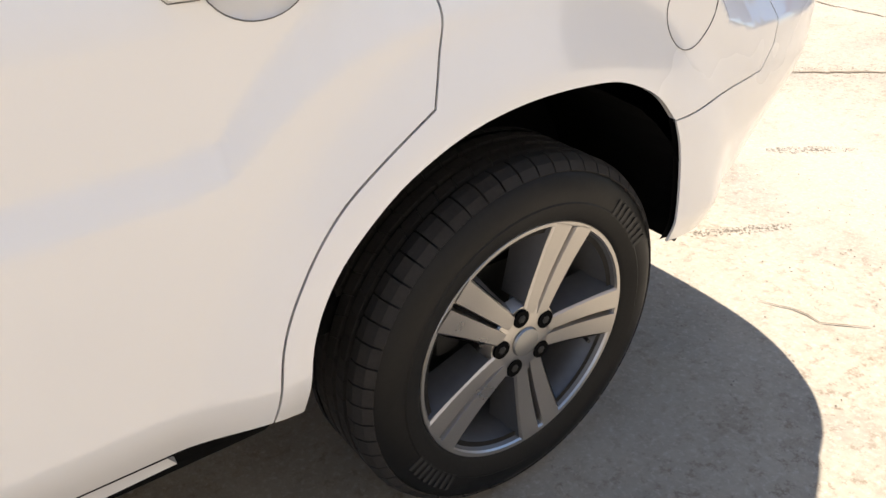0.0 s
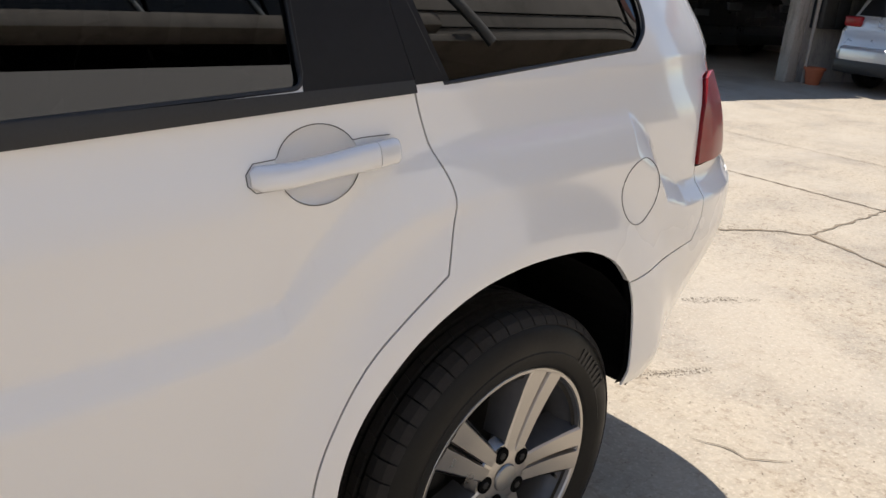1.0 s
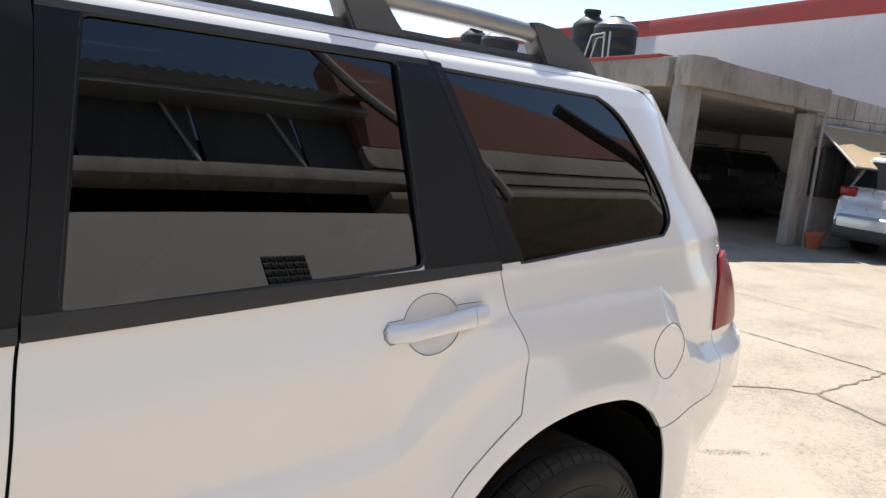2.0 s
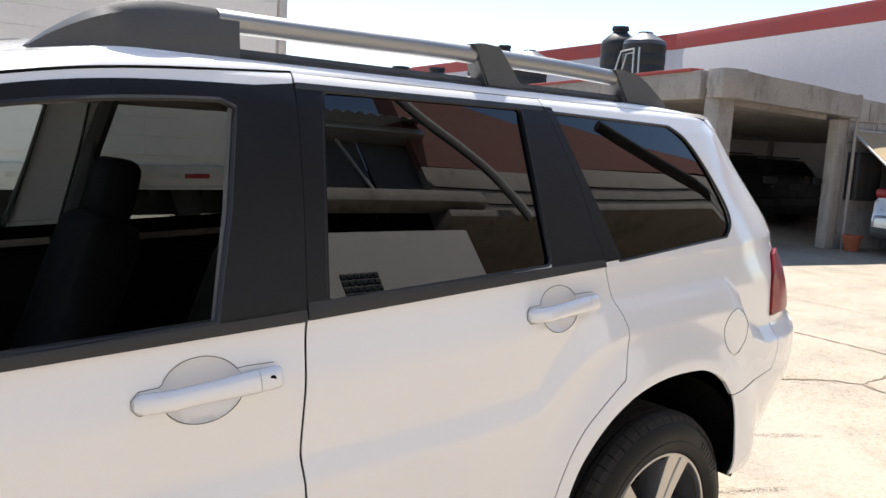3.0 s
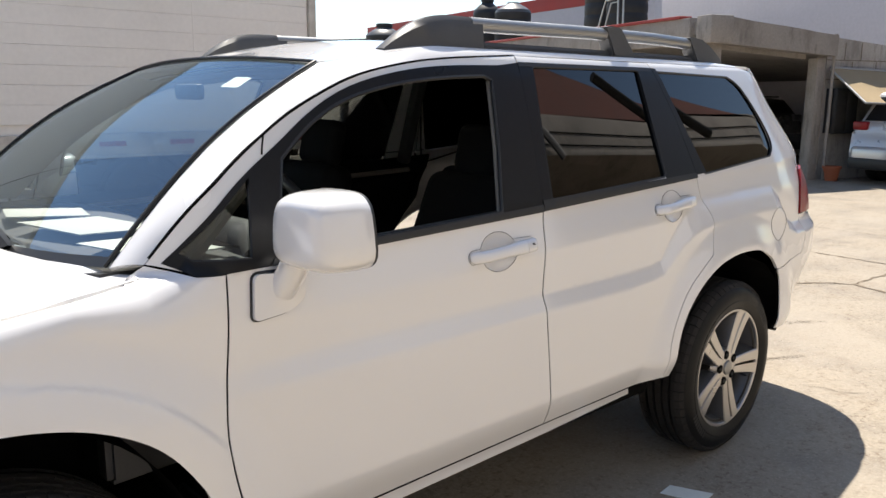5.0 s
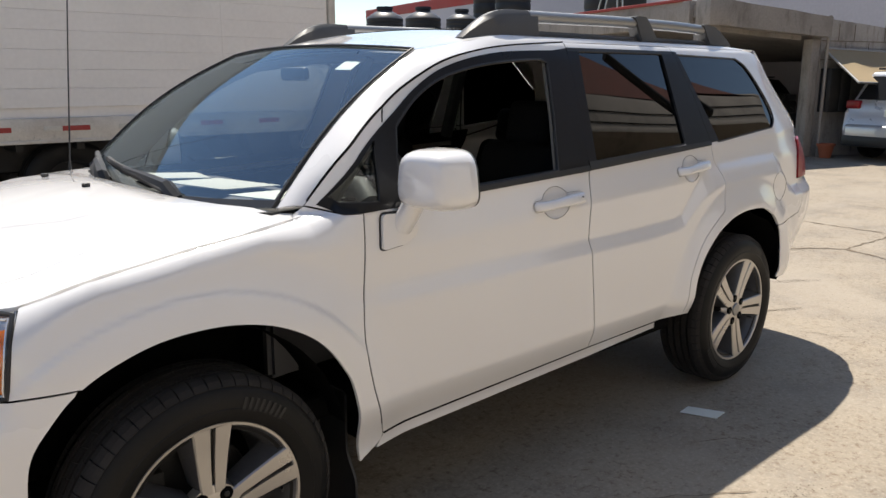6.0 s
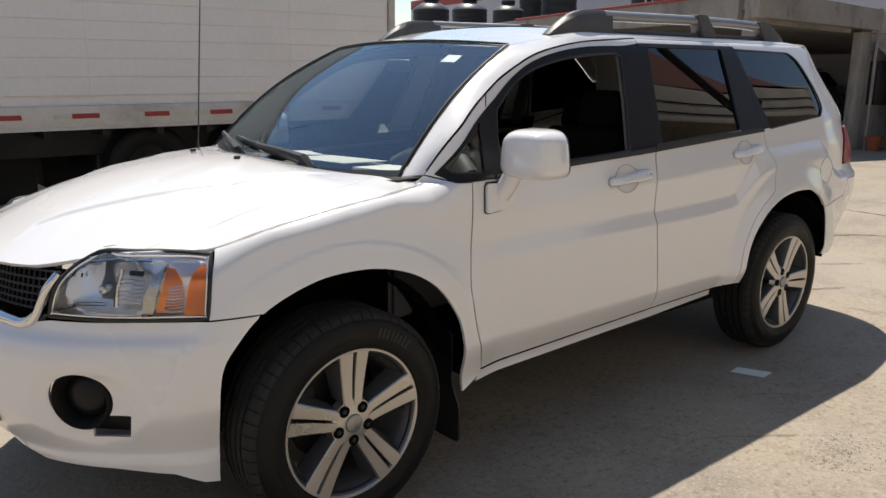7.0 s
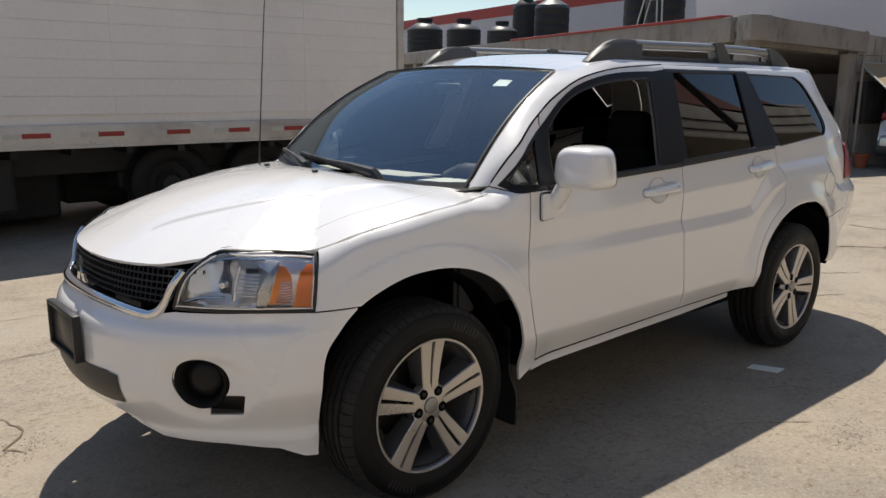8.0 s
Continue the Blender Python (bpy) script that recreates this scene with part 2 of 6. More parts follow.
def add_lathe(bm, profile, m, n=48, closed=False):
    """Turns (radius, along) points about the local z axis."""
    rings = []
    for r, h in profile:
        rings.append([bm.verts.new(m @ Vector((r * math.cos(2 * math.pi * i / n), r * math.sin(2 * math.pi * i / n), h))) for i in range(n)])
    pairs = list(zip(rings, rings[1:])) + ([(rings[-1], rings[0])] if closed else [])
    for a, b in pairs:
        for i in range(n):
            bm.faces.new((a[i], a[(i + 1) % n], b[(i + 1) % n], b[i]))
    return rings


def add_tube(bm, pts, r, n=8, cap=True, flat=1.0):
    """A tube along points; r may be a list."""
    pts = [Vector(p) for p in pts]
    rs = [float(v) for v in r] if isinstance(r, (list, tuple)) else [r] * len(pts)
    rings, up = [], None
    for i, p in enumerate(pts):
        d = (pts[min(i + 1, len(pts) - 1)] - pts[max(i - 1, 0)]).normalized()
        if up is None or abs(d.dot(up)) > 0.95:
            up = Vector((0, 0, 1)) if abs(d.z) < 0.9 else Vector((1, 0, 0))
        a = d.cross(up).normalized()
        b = a.cross(d)
        rings.append([bm.verts.new(p + (a * math.cos(2 * math.pi * k / n) + b * (flat * math.sin(2 * math.pi * k / n))) * rs[i]) for k in range(n)])
    for q, w in zip(rings, rings[1:]):
        for k in range(n):
            bm.faces.new((q[k], q[(k + 1) % n], w[(k + 1) % n], w[k]))
    if cap:
        bm.faces.new(rings[0])
        bm.faces.new(rings[-1])


def tube(name, pts, r, material, parent=None, label="", n=10, flat=1.0):
    bm = bmesh.new()
    add_tube(bm, pts, r, n, True, flat)
    return part(name, bm, material, parent, label, True)


def dense(poly, step, closed=True):
    out = []
    seq = list(poly) + ([poly[0]] if closed else [])
    for (a, b), (c, e) in zip(seq, seq[1:]):
        k = max(1, math.ceil(math.hypot(c - a, e - b) / step))
        out += [(a + (c - a) * i / k, b + (e - b) * i / k) for i in range(k)]
    return out if closed else out + [tuple(poly[-1])]


def curve2(pts, n=6):
    """A smooth open line through points."""
    out = []
    for i in range(len(pts) - 1):
        p0, p1, p2, p3 = (np.array(pts[max(0, min(len(pts) - 1, j))], float) for j in (i - 1, i, i + 1, i + 2))
        for k in range(n):
            t = k / n
            out.append(tuple(0.5 * (2 * p1 + (p2 - p0) * t + (2 * p0 - 5 * p1 + 4 * p2 - p3) * t * t + (3 * p1 - p0 - 3 * p2 + p3) * t ** 3)))
    return out + [tuple(pts[-1])]


def rounded(pts, r, n=5):
    """A polygon with its corners rounded off."""
    out = []
    for i, p in enumerate(pts):
        a, b = Vector(pts[i - 1]) - Vector(p), Vector(pts[(i + 1) % len(pts)]) - Vector(p)
        k = min(r, a.length * 0.45, b.length * 0.45)
        s, e, p = Vector(p) + a.normalized() * k, Vector(p) + b.normalized() * k, Vector(p)
        for j in range(n + 1):
            t = j / n
            q = s * (1 - t) ** 2 + p * 2 * t * (1 - t) + e * t * t
            out.append((q.x, q.y))
    return out


def area2(poly):
    return 0.5 * sum(a[0] * b[1] - b[0] * a[1] for a, b in zip(poly, list(poly[1:]) + [poly[0]]))


def inset(poly, k, keep=None):
    """Draws a closed line in by k; points for which keep() holds stay."""
    if k == 0:
        return list(poly)
    sign = 1 if area2(poly) > 0 else -1
    out, n = [], len(poly)
    for i in range(n):
        a, p, b = poly[i - 1], poly[i], poly[(i + 1) % n]
        d1 = Vector((p[0] - a[0], p[1] - a[1])).normalized()
        d2 = Vector((b[0] - p[0], b[1] - p[1])).normalized()
        d = d1 + d2
        if d.length < 1e-6 or (keep and keep(p)):
            out.append(p)
            continue
        d.normalize()
        out.append((p[0] - d.y * k * sign, p[1] + d.x * k * sign))
    return out


def inside(px, py, poly):
    res = np.zeros(len(px), bool)
    for (x1, y1), (x2, y2) in zip(poly, list(poly[1:]) + [poly[0]]):
        if y1 != y2:
            res ^= ((y1 > py) != (y2 > py)) & (px < (x2 - x1) * (py - y1) / (y2 - y1) + x1)
    return res


def fill2(outer, holes=(), step=0.03, lines=()):
    """Triangles that fill an outline, with points inside it on a grid."""
    from mathutils.geometry import delaunay_2d_cdt
    loops = [outer, *holes]
    vs, es = [], []
    for lp in loops:
        k = len(vs)
        vs += [Vector(p) for p in lp]
        es += [(k + i, k + (i + 1) % len(lp)) for i in range(len(lp))]
    for ln in lines:
        q = np.array(dense(ln, step * 0.7, False))
        q = q[inside(q[:, 0], q[:, 1], outer)]
        for h in holes:
            q = q[~inside(q[:, 0], q[:, 1], h)]
        rim = np.array([tuple(v) for v in vs[:len(outer) + sum(len(h) for h in holes)]])
        vs += [Vector(p) for p in q if np.min((rim[:, 0] - p[0]) ** 2 + (rim[:, 1] - p[1]) ** 2) > (0.3 * step) ** 2]
    edge = np.array([tuple(v) for v in vs])
    lo, hi = edge.min(0), edge.max(0)
    gx, gy = np.meshgrid(np.arange(lo[0] + step / 2, hi[0], step), np.arange(lo[1] + step / 2, hi[1], step))
    gx, gy = gx.ravel(), gy.ravel()
    ok = inside(gx, gy, outer)
    for h in holes:
        ok &= ~inside(gx, gy, h)
    gx, gy = gx[ok], gy[ok]
    if len(gx):
        far = np.array([np.min((edge[:, 0] - a) ** 2 + (edge[:, 1] - b) ** 2) > (0.45 * step) ** 2 for a, b in zip(gx, gy)])
        vs += [Vector((a, b)) for a, b in zip(gx[far], gy[far])]
    co, _, fs, *_ = delaunay_2d_cdt(vs, es, [], 0, 1e-7)
    co = np.array([tuple(c) for c in co])
    fs = np.array([tuple(f) for f in fs])
    c = co[fs].mean(1)
    ok = inside(c[:, 0], c[:, 1], outer)
    for h in holes:
        ok &= ~inside(c[:, 0], c[:, 1], h)
    return co, fs[ok]


def skin(name, fn, outer, material, parent=None, label="", holes=(), step=0.03, gap=0.0026, flange=0.012, sides=(1,), keep=None, seg=0.02, lines=()):
    """A sheet-metal panel: an outline filled in a surface fn(u, v) -> (x, s, z), s being the distance from the car's middle; its rim is turned in.
    sides: 1 for the near (y < 0) flank, -1 for the far one, both in one mesh where both are given."""
    outer = inset(dense(outer, seg), gap, keep)
    holes = [inset(dense(h, seg), -gap * 0.5) for h in holes]
    co, fs = fill2(outer, holes, step, lines)
    h = 2e-3
    P, N = [], []
    for u, v in co:
        p = np.array(fn(u, v))
        a, b = np.array(fn(u + h, v)) - np.array(fn(u - h, v)), np.array(fn(u, v + h)) - np.array(fn(u, v - h))
        n = np.cross(a, b)
        n /= np.linalg.norm(n) or 1
        P.append(p)
        N.append(n)
    P, N = np.array(P), np.array(N)
    # the outward side is the one away from the car's core
    core = np.array([min(max(P[:, 0].mean(), -2.6), 0.2), 0.0, 0.8])
    if np.einsum("ij,ij->i", N, P - core).sum() < 0:
        N = -N
    # triangles run with the normal
    tri = P[fs]
    w = np.cross(tri[:, 1] - tri[:, 0], tri[:, 2] - tri[:, 0])
    flip = np.einsum("ij,ij->i", w, N[fs[:, 0]]) < 0
    fs = fs.copy()
    fs[flip] = fs[flip][:, ::-1]
    count = {}
    for f in fs:
        for i in range(3):
            e = (int(f[i]), int(f[(i + 1) % 3]))
            count[e] = count.get(e, 0) + 1
    rim = [e for e in count if (e[1], e[0]) not in count]
    if keep:
        rim = [e for e in rim if not (keep(co[e[0]]) and keep(co[e[1]]))]
    verts, norms, faces = [], [], []
    for side in sides:
        k = len(verts)
        m = np.array([1, -side, 1])
        verts += (P * m).tolist()
        norms += (N * m).tolist()
        faces += [tuple(int(i) + k for i in (f if side < 0 else f[::-1])) for f in fs]
        if flange:
            for a, b in rim:
                q = len(verts)
                t = P[b] - P[a]
                o = np.cross(t, N[a])
                o /= np.linalg.norm(o) or 1
                for p, n in ((P[a], N[a]), (P[b], N[b]), (P[b], N[b]), (P[a], N[a])):
                    verts.append(p * m)
                    norms.append(o * m)
                for j, (p, n) in enumerate(((P[b], N[b]), (P[a], N[a]))):
                    verts[q + 2 + j] = (p - n * flange) * m
                f = (q + 1, q, q + 3, q + 2)
                faces.append(f if side < 0 else f[::-1])
        # (x, s, z) is left-handed against (x, -s, z): the near flank is the mirrored one
    return raw(name, [tuple(v) for v in verts], faces, material, parent, label, True, [tuple(n) for n in norms])




# plan curve of the car body: u runs along it, equal to x on the straight flank
NF, NR = 2.3, 3.8
FX, FL, RX, RL, HW = -2.60, 1.10, 0.20, 0.97, 0.90


def plan_table():
    pts = []
    for i in range(161):
        a = math.pi / 2 * (1 - i / 160)
        pts.append((FX - FL * math.sin(a) ** (2 / NF), HW * max(0.0, math.cos(a)) ** (2 / NF)))
    for i in range(1, 161):
        a = math.pi / 2 * i / 160
        pts.append((RX + RL * math.sin(a) ** (2 / NR), HW * max(0.0, math.cos(a)) ** (2 / NR)))
    us = [0.0]
    for (a, b), (c, e) in zip(pts, pts[1:]):
        us.append(us[-1] + math.hypot(c - a, e - b))
    shift = FX - us[160]
    return [v + shift for v in us], pts


PLAN_U, PLAN_P = plan_table()
U_FRONT, U_REAR = PLAN_U[0], PLAN_U[-1]
PX, PS = [p[0] for p in PLAN_P], [p[1] for p in PLAN_P]


def plan(u):
    return float(np.interp(u, PLAN_U, PX)), float(np.interp(u, PLAN_U, PS))


def plan_normal(u):
    h = 0.012
    a, b = plan(max(u - h, U_FRONT)), plan(min(u + h, U_REAR))
    tx, ts = b[0] - a[0], b[1] - a[1]
    n = math.hypot(tx, ts) or 1
    nx, ns = -ts / n, tx / n
    if u < U_FRONT + 0.02:
        k = (u - U_FRONT) / 0.02
        nx, ns = -1, ns * max(k, 0)
    if u > U_REAR - 0.02:
        k = (U_REAR - u) / 0.02
        nx, ns = 1, ns * max(k, 0)
    return nx, ns


def ss(a, b, v):
    k = (v - a) / (b - a)
    k = 0.0 if k < 0 else 1.0 if k > 1 else k
    return k * k * (3 - 2 * k)


def belt(x):
    return 1.10 + 0.04 * (x + 2.25)


def fender_top(x):
    return float(np.interp(x, [-3.72, -3.60, -3.50, -3.40, -3.16, -2.98, -2.745, -2.53, -2.3], [0.905, 0.915, 0.942, 0.962, 0.965, 1.025, 1.068, 1.092, 1.112]))


STEP_X = [-2.6, -0.76, -0.60, -0.535, -0.475, -0.42, -0.36, -0.29, -0.20, 0.05, 0.32, 0.40, 0.47, 0.56, 1.2]
STEP_LO = [0.826, 0.832, 0.840, 0.852, 0.898, 0.937, 0.970, 0.992, 1.004, 1.018, 1.020, 0.985, 0.905, 0.880, 0.88]
STEP_HI = [0.877, 0.880, 0.887, 0.897, 0.960, 1.010, 1.056, 1.085, 1.098, 1.108, 1.112, 1.055, 0.960, 0.925, 0.925]


def step_line(x, top):
    """Height of the lower or upper crease of the sunk band along the flank."""
    return float(np.interp(x, STEP_X, STEP_HI if top else STEP_LO))


def flank(x, z):
    """Outward offset of the flank at length x and height z."""
    d = -0.052 * ss(0.54, 0.37, z)
    keep = ss(-2.35, -2.05, x)
    lo, hi = step_line(x, 0), step_line(x, 1)
    k = (z - lo) / (hi - lo)
    k = math.log1p(math.exp(26 * k)) / 26 - math.log1p(math.exp(26 * (k - 1))) / 26 if -1 < k < 2 else float(k > 1)
    zb = belt(x)
    glassed = ss(zb - 0.10, zb - 0.01, z)
    d -= (0.019 + 0.018 * (ss(-0.56, -0.3, x) * (1 - glassed) + ss(-1.2, 0.4, x) * glassed)) * k * keep
    d += 0.032 * ss(0.66, 0.50, math.hypot(x, z - 0.37)) + 0.026 * ss(0.70, 0.50, math.hypot(x + 2.75, z - 0.37))
    d -= 0.11 * ss(0.80, 0.40, z) * ss(0.38, 0.95, x)
    r = math.hypot(x + 2.75, z - 0.37)
    d += 0.005 * ss(0.600, 0.580, r) * ss(0.45, 0.80, z)
    d -= 0.025 * ss(zb - 0.14, zb, z) * keep + 0.012 * (1 - keep) * ss(0.8, 1.0, z)
    d -= 0.05 * ss(0.36, 0.98, x) * ss(0.95, 1.2, z) + 0.16 * ss(0.36, 0.92, x) * max(0.0, (z - 1.22) / 0.40) ** 1.6
    if z > zb:
        d -= 0.40 * (z - zb) + 0.10 * max(0.0, z - 1.55) + 0.5 * max(0.0, z - 1.60)
    if x < -2.2:
        top = fender_top(x)
        r = float(np.interp(x, [-3.2, -3.05, -2.55, -2.4], [0.10, 0.055, 0.055, 0.10]))
        k = min(1.0, max(0.0, (z - top + r) / r))
        d -= (r - r * math.sqrt(max(0.0, 1 - k * k))) * ss(-2.2, -2.45, x)
    return d


def nose(z):
    return -0.10 * ss(0.50, 0.27, z) - 0.06 * ss(0.66, 0.80, z) - 0.06 * ss(0.85, 1.0, z)


def tail(z):
    return -0.24 * ss(0.78, 0.38, z) - 0.10 * ss(0.928, 0.960, z) - 0.45 * max(0.0, z - 1.05) - 0.75 * max(0.0, z - 1.28) - 0.5 * max(0.0, z - 1.5)


def body(u, z, off=0.0):
    """A point of the body's skin on the near flank, moved out by off."""
    x, s = plan(u)
    nx, ns = plan_normal(u)
    w = nx * nx
    off += 0.013 * ss(0.742, 0.715, z) * ss(-3.14, -3.34, u)
    if u < -3.1:
        hollow = math.hypot((u + 3.545) / 0.20, (z - 0.525) / 0.135)
        off -= 0.020 * ss(1.0, 0.55, hollow)
        off += 0.012 * ss(0.375, 0.345, z) * ss(-3.12, -3.2, u)
    d = off + (1 - w) * flank(x, z) + w * (nose(z) if nx < 0 else tail(z))
    return x + nx * d, max(0.0, s + ns * d), z


# ---- ground ----


def ground_z(x, y):
    return -0.20 * ss(1.5, 6.0, y) * ss(6.5, 3.0, x)


def build_ground():
    xs = sorted({*np.arange(-14, 20.01, 0.5).tolist(), *[-900, -300, -100, -50, -25, 30, 50, 100, 300, 900]})
    ys = sorted({*np.arange(-12, 14.01, 0.5).tolist(), *[-900, -300, -100, -50, -25, 20, 30, 50, 100, 300, 900]})
    vs = [(x, y, ground_z(x, y)) for y in ys for x in xs]
    n = len(xs)
    fs = [(j * n + i, j * n + i + 1, (j + 1) * n + i + 1, (j + 1) * n + i) for j in range(len(ys) - 1) for i in range(n - 1)]
    return raw("ground", vs, fs, CONC, None, "", True)


tagged(build_ground(), "sunlit cracked pale concrete of a yard", "ground", kind="structure")

# ---- far wall with a red band, carport ----
C0 = Vector((9.34, 4.66, 0))
E1, E2 = Vector((0.94, -0.34, 0)).normalized(), Vector((0.34, 0.94, 0)).normalized()
TURN = Matrix((E1, E2, Vector((0, 0, 1)))).transposed()


def yard(a, b, z):
    return C0 + E1 * a + E2 * b + Vector((0, 0, z))


def ybox(name, a, b, z, size, material, parent=None, label="", bevel=0.012):
    return box(name, yard(a, b, z), size, material, parent, label, TURN, bevel)


tagged(ybox("wall_east", 7.2, 2.5, 2.32, (0.3, 17, 4.64), WHITEWALL), "tall whitewashed wall", "wall", kind="structure")
tagged(ybox("wall_band", 7.2, 2.5, 4.88, (0.34, 17, 0.48), REDPAINT), "red painted band along the wall's top", "wall", kind="structure")
# the wall's far stretch turns in a little
BEND = TURN @ Matrix.Rotation(math.atan2(2.63, 20.4), 3, "Z")
FAR_MID = yard(7.2, 11.0, 0) + BEND @ Vector((0, 11.2, 0))
tagged(box("wall_northeast", FAR_MID + Vector((0, 0, 2.32)), (0.3, 22.4, 4.64), WHITEWALL, None, "", BEND, 0.012), "tall whitewashed wall's far stretch", "wall", kind="structure")
tagged(box("wall_band", FAR_MID + Vector((0, 0, 4.88)), (0.34, 22.4, 0.48), REDPAINT, None, "", BEND, 0.012), "red painted band along the wall's top", "wall", kind="structure")

# plain unseen walls that close the yard behind the trailer and beyond its nose, added to cut low sky light
tagged(box("wall_north", (-7.5, 10.4, 2.2), (19.0, 0.3, 4.8), WHITEWALL), "plain pale wall behind the trailer", "wall", kind="structure")
tagged(box("added_wall_west", (-15.5, -1.0, 2.2), (0.3, 22.5, 4.8), WHITEWALL), "unseen plain wall added across the yard to block low sky light", "wall", kind="structure")

carport = thing("carport", "weathered concrete carport with a flat roof", "carport")


def fall(a):
    """The roof's drop along the carport's front."""
    return -0.088 * max(0.0, a)


def beam(name, a0, a1, b0, b1, z0, z1, material, parent, label="", drop=0.0):
    """A beam whose top and underside fall along the front; drop: how much more the top falls than the underside."""
    bm = bmesh.new()
    rows = []
    n = 6
    for i in range(n + 1):
        a = a0 + (a1 - a0) * i / n
        w = 0.006 * math.sin(i * 2.1)
        rows.append([bm.verts.new(yard(a, b, z)) for b, z in ((b0, z0 + fall(a) * (1 - drop)), (b1, z0 + fall(a) * (1 - drop)), (b1, z1 + fall(a) + w), (b0, z1 + fall(a) + w))])
    for p, q in zip(rows, rows[1:]):
        for j in range(4):
            bm.faces.new((p[j], p[(j + 1) % 4], q[(j + 1) % 4], q[j]))
    bm.faces.new(rows[0])
    bm.faces.new(rows[-1])
    return part(name, bm, material, parent, label)


beam("roof_slab", -0.15, 9.9, -0.02, 30, 2.50, 2.70, PLASTER, carport)
beam("front_beam", -0.24, 2.62, -0.28, -0.02, 2.345, 2.78, PLASTER, carport, "stained front beam", 0.35)
beam("lintel", 0.2, 2.2, 0.02, 0.24, 2.28, 2.50, PLASTER, carport, "", 0.3)
ybox("side_beam", -0.12, 14.2, 2.55, (0.24, 28, 0.44), PLASTER, carport)
ybox("corner_block", -0.02, -0.16, 2.56, (0.46, 0.36, 0.44), PLASTER, carport)
for b in (0.0, 4.6, 9.2, 13.8, 18.4, 23):
    ybox("pillar", 0.0, b, 1.19, (0.30, 0.34, 2.38), PLASTER, carport)
ybox("pillar", 2.46, 0.0, 1.08, (0.20, 0.22, 2.16), PLASTER, carport)
ybox("back_wall", 4.8, 6.6, 1.15, (10.2, 0.2, 2.3), BRIGHTWALL, carport, "pale back wall")
ybox("inner_wall", 9.8, 3.2, 1.0, (0.2, 6.6, 2.0), BLOCKWALL, carport, "pale side wall")
for a in (1.2, 4.1, 7.1):
    ybox("pilaster", a, 6.44, 1.25, (0.30, 0.12, 2.5), PLASTER, carport, "", 0.008)
ybox("cross_beam", 4.8, 6.40, 1.98, (10.0, 0.20, 0.20), PLASTER, carport, "", 0.008)
sidew = tagged(beam("wall_side", 2.62, 9.9, -0.06, 0.16, 0.0, 2.78, BLOCKWALL, None), "stained pale block wall beside the carport", "wall", kind="structure")
bm = bmesh.new()
for i, (a0, a1, z) in enumerate(((2.64, 5.6, 2.14), (2.64, 5.6, 1.80))):
    add_box(bm, yard((a0 + a1) / 2, -0.064, z), (a1 - a0, 0.008, 0.012), TURN)
for a, z in ((3.05, 2.30), (3.45, 2.30), (3.25, 1.97), (3.85, 1.97), (4.25, 2.30), (4.7, 1.97)):
    add_box(bm, yard(a, -0.064, z), (0.010, 0.008, 0.30), TURN)
tagged(part("joint_lines", bm, CRACK, sidew, "dark joints between blocks"), kind="stuff")


# ---- the white car ----
car = thing("sport_utility_car", "white five-door sport utility car with roof rails parked on concrete", "car")


def flat(x, s):
    return (x, s, 0.0)


def u_at_s(s, front=True):
    """Where the plan line has come in to the distance s from the middle."""
    us = PLAN_U[:161] if front else PLAN_U[160:]
    ss_ = PS[:161] if front else PS[160:]
    if front:
        return float(np.interp(s, ss_, us))
    return float(np.interp(-s, [-v for v in ss_], us))


SEAM_C = curve2([(-0.262, 1.180), (-0.237, 1.10), (-0.205, 1.02), (-0.215, 0.95), (-0.232, 0.886)])
FLARE = curve2([(-0.232, 0.886), (-0.321, 0.829), (-0.396, 0.769), (-0.456, 0.688), (-0.499, 0.59), (-0.518, 0.45)])
SEAM_B = curve2([(-1.148, 0.437), (-1.163, 0.62), (-1.188, 0.84), (-1.184, 0.98), (-1.170, 1.137), (-1.132, 1.38), (-1.108, 1.612)])
SEAM_A = curve2([(-2.238, 1.100), (-2.245, 0.97), (-2.268, 0.74), (-2.24, 0.56), (-2.18, 0.408)])
ROOFSEAM = curve2([(-2.385, 1.128), (-2.285, 1.236), (-2.19, 1.310), (-2.06, 1.393), (-1.95, 1.455), (-1.772, 1.529), (-1.603, 1.568), (-1.418, 1.592), (-1.108, 1.612)])
REAR_ARCH = curve2([(-0.468, 0.446), (-0.455, 0.58), (-0.41, 0.68), (-0.33, 0.762), (-0.252, 0.812), (-0.16, 0.848), (-0.05, 0.866), (0.073, 0.866), (0.155, 0.853), (0.243, 0.812), (0.305, 0.752)])
REAR_ARCH2 = curve2([(0.305, 0.752), (0.332, 0.69), (0.352, 0.59), (0.362, 0.472)])
FRONT_ARCH = curve2([(-3.170, 0.775 - 0.32), (-3.155, 0.62), (-3.105, 0.71), (-3.036, 0.785), (-2.936, 0.842), (-2.829, 0.872), (-2.690, 0.874), (-2.553, 0.84), (-2.437, 0.772), (-2.357, 0.675), (-2.315, 0.58), (-2.27, 0.34)])

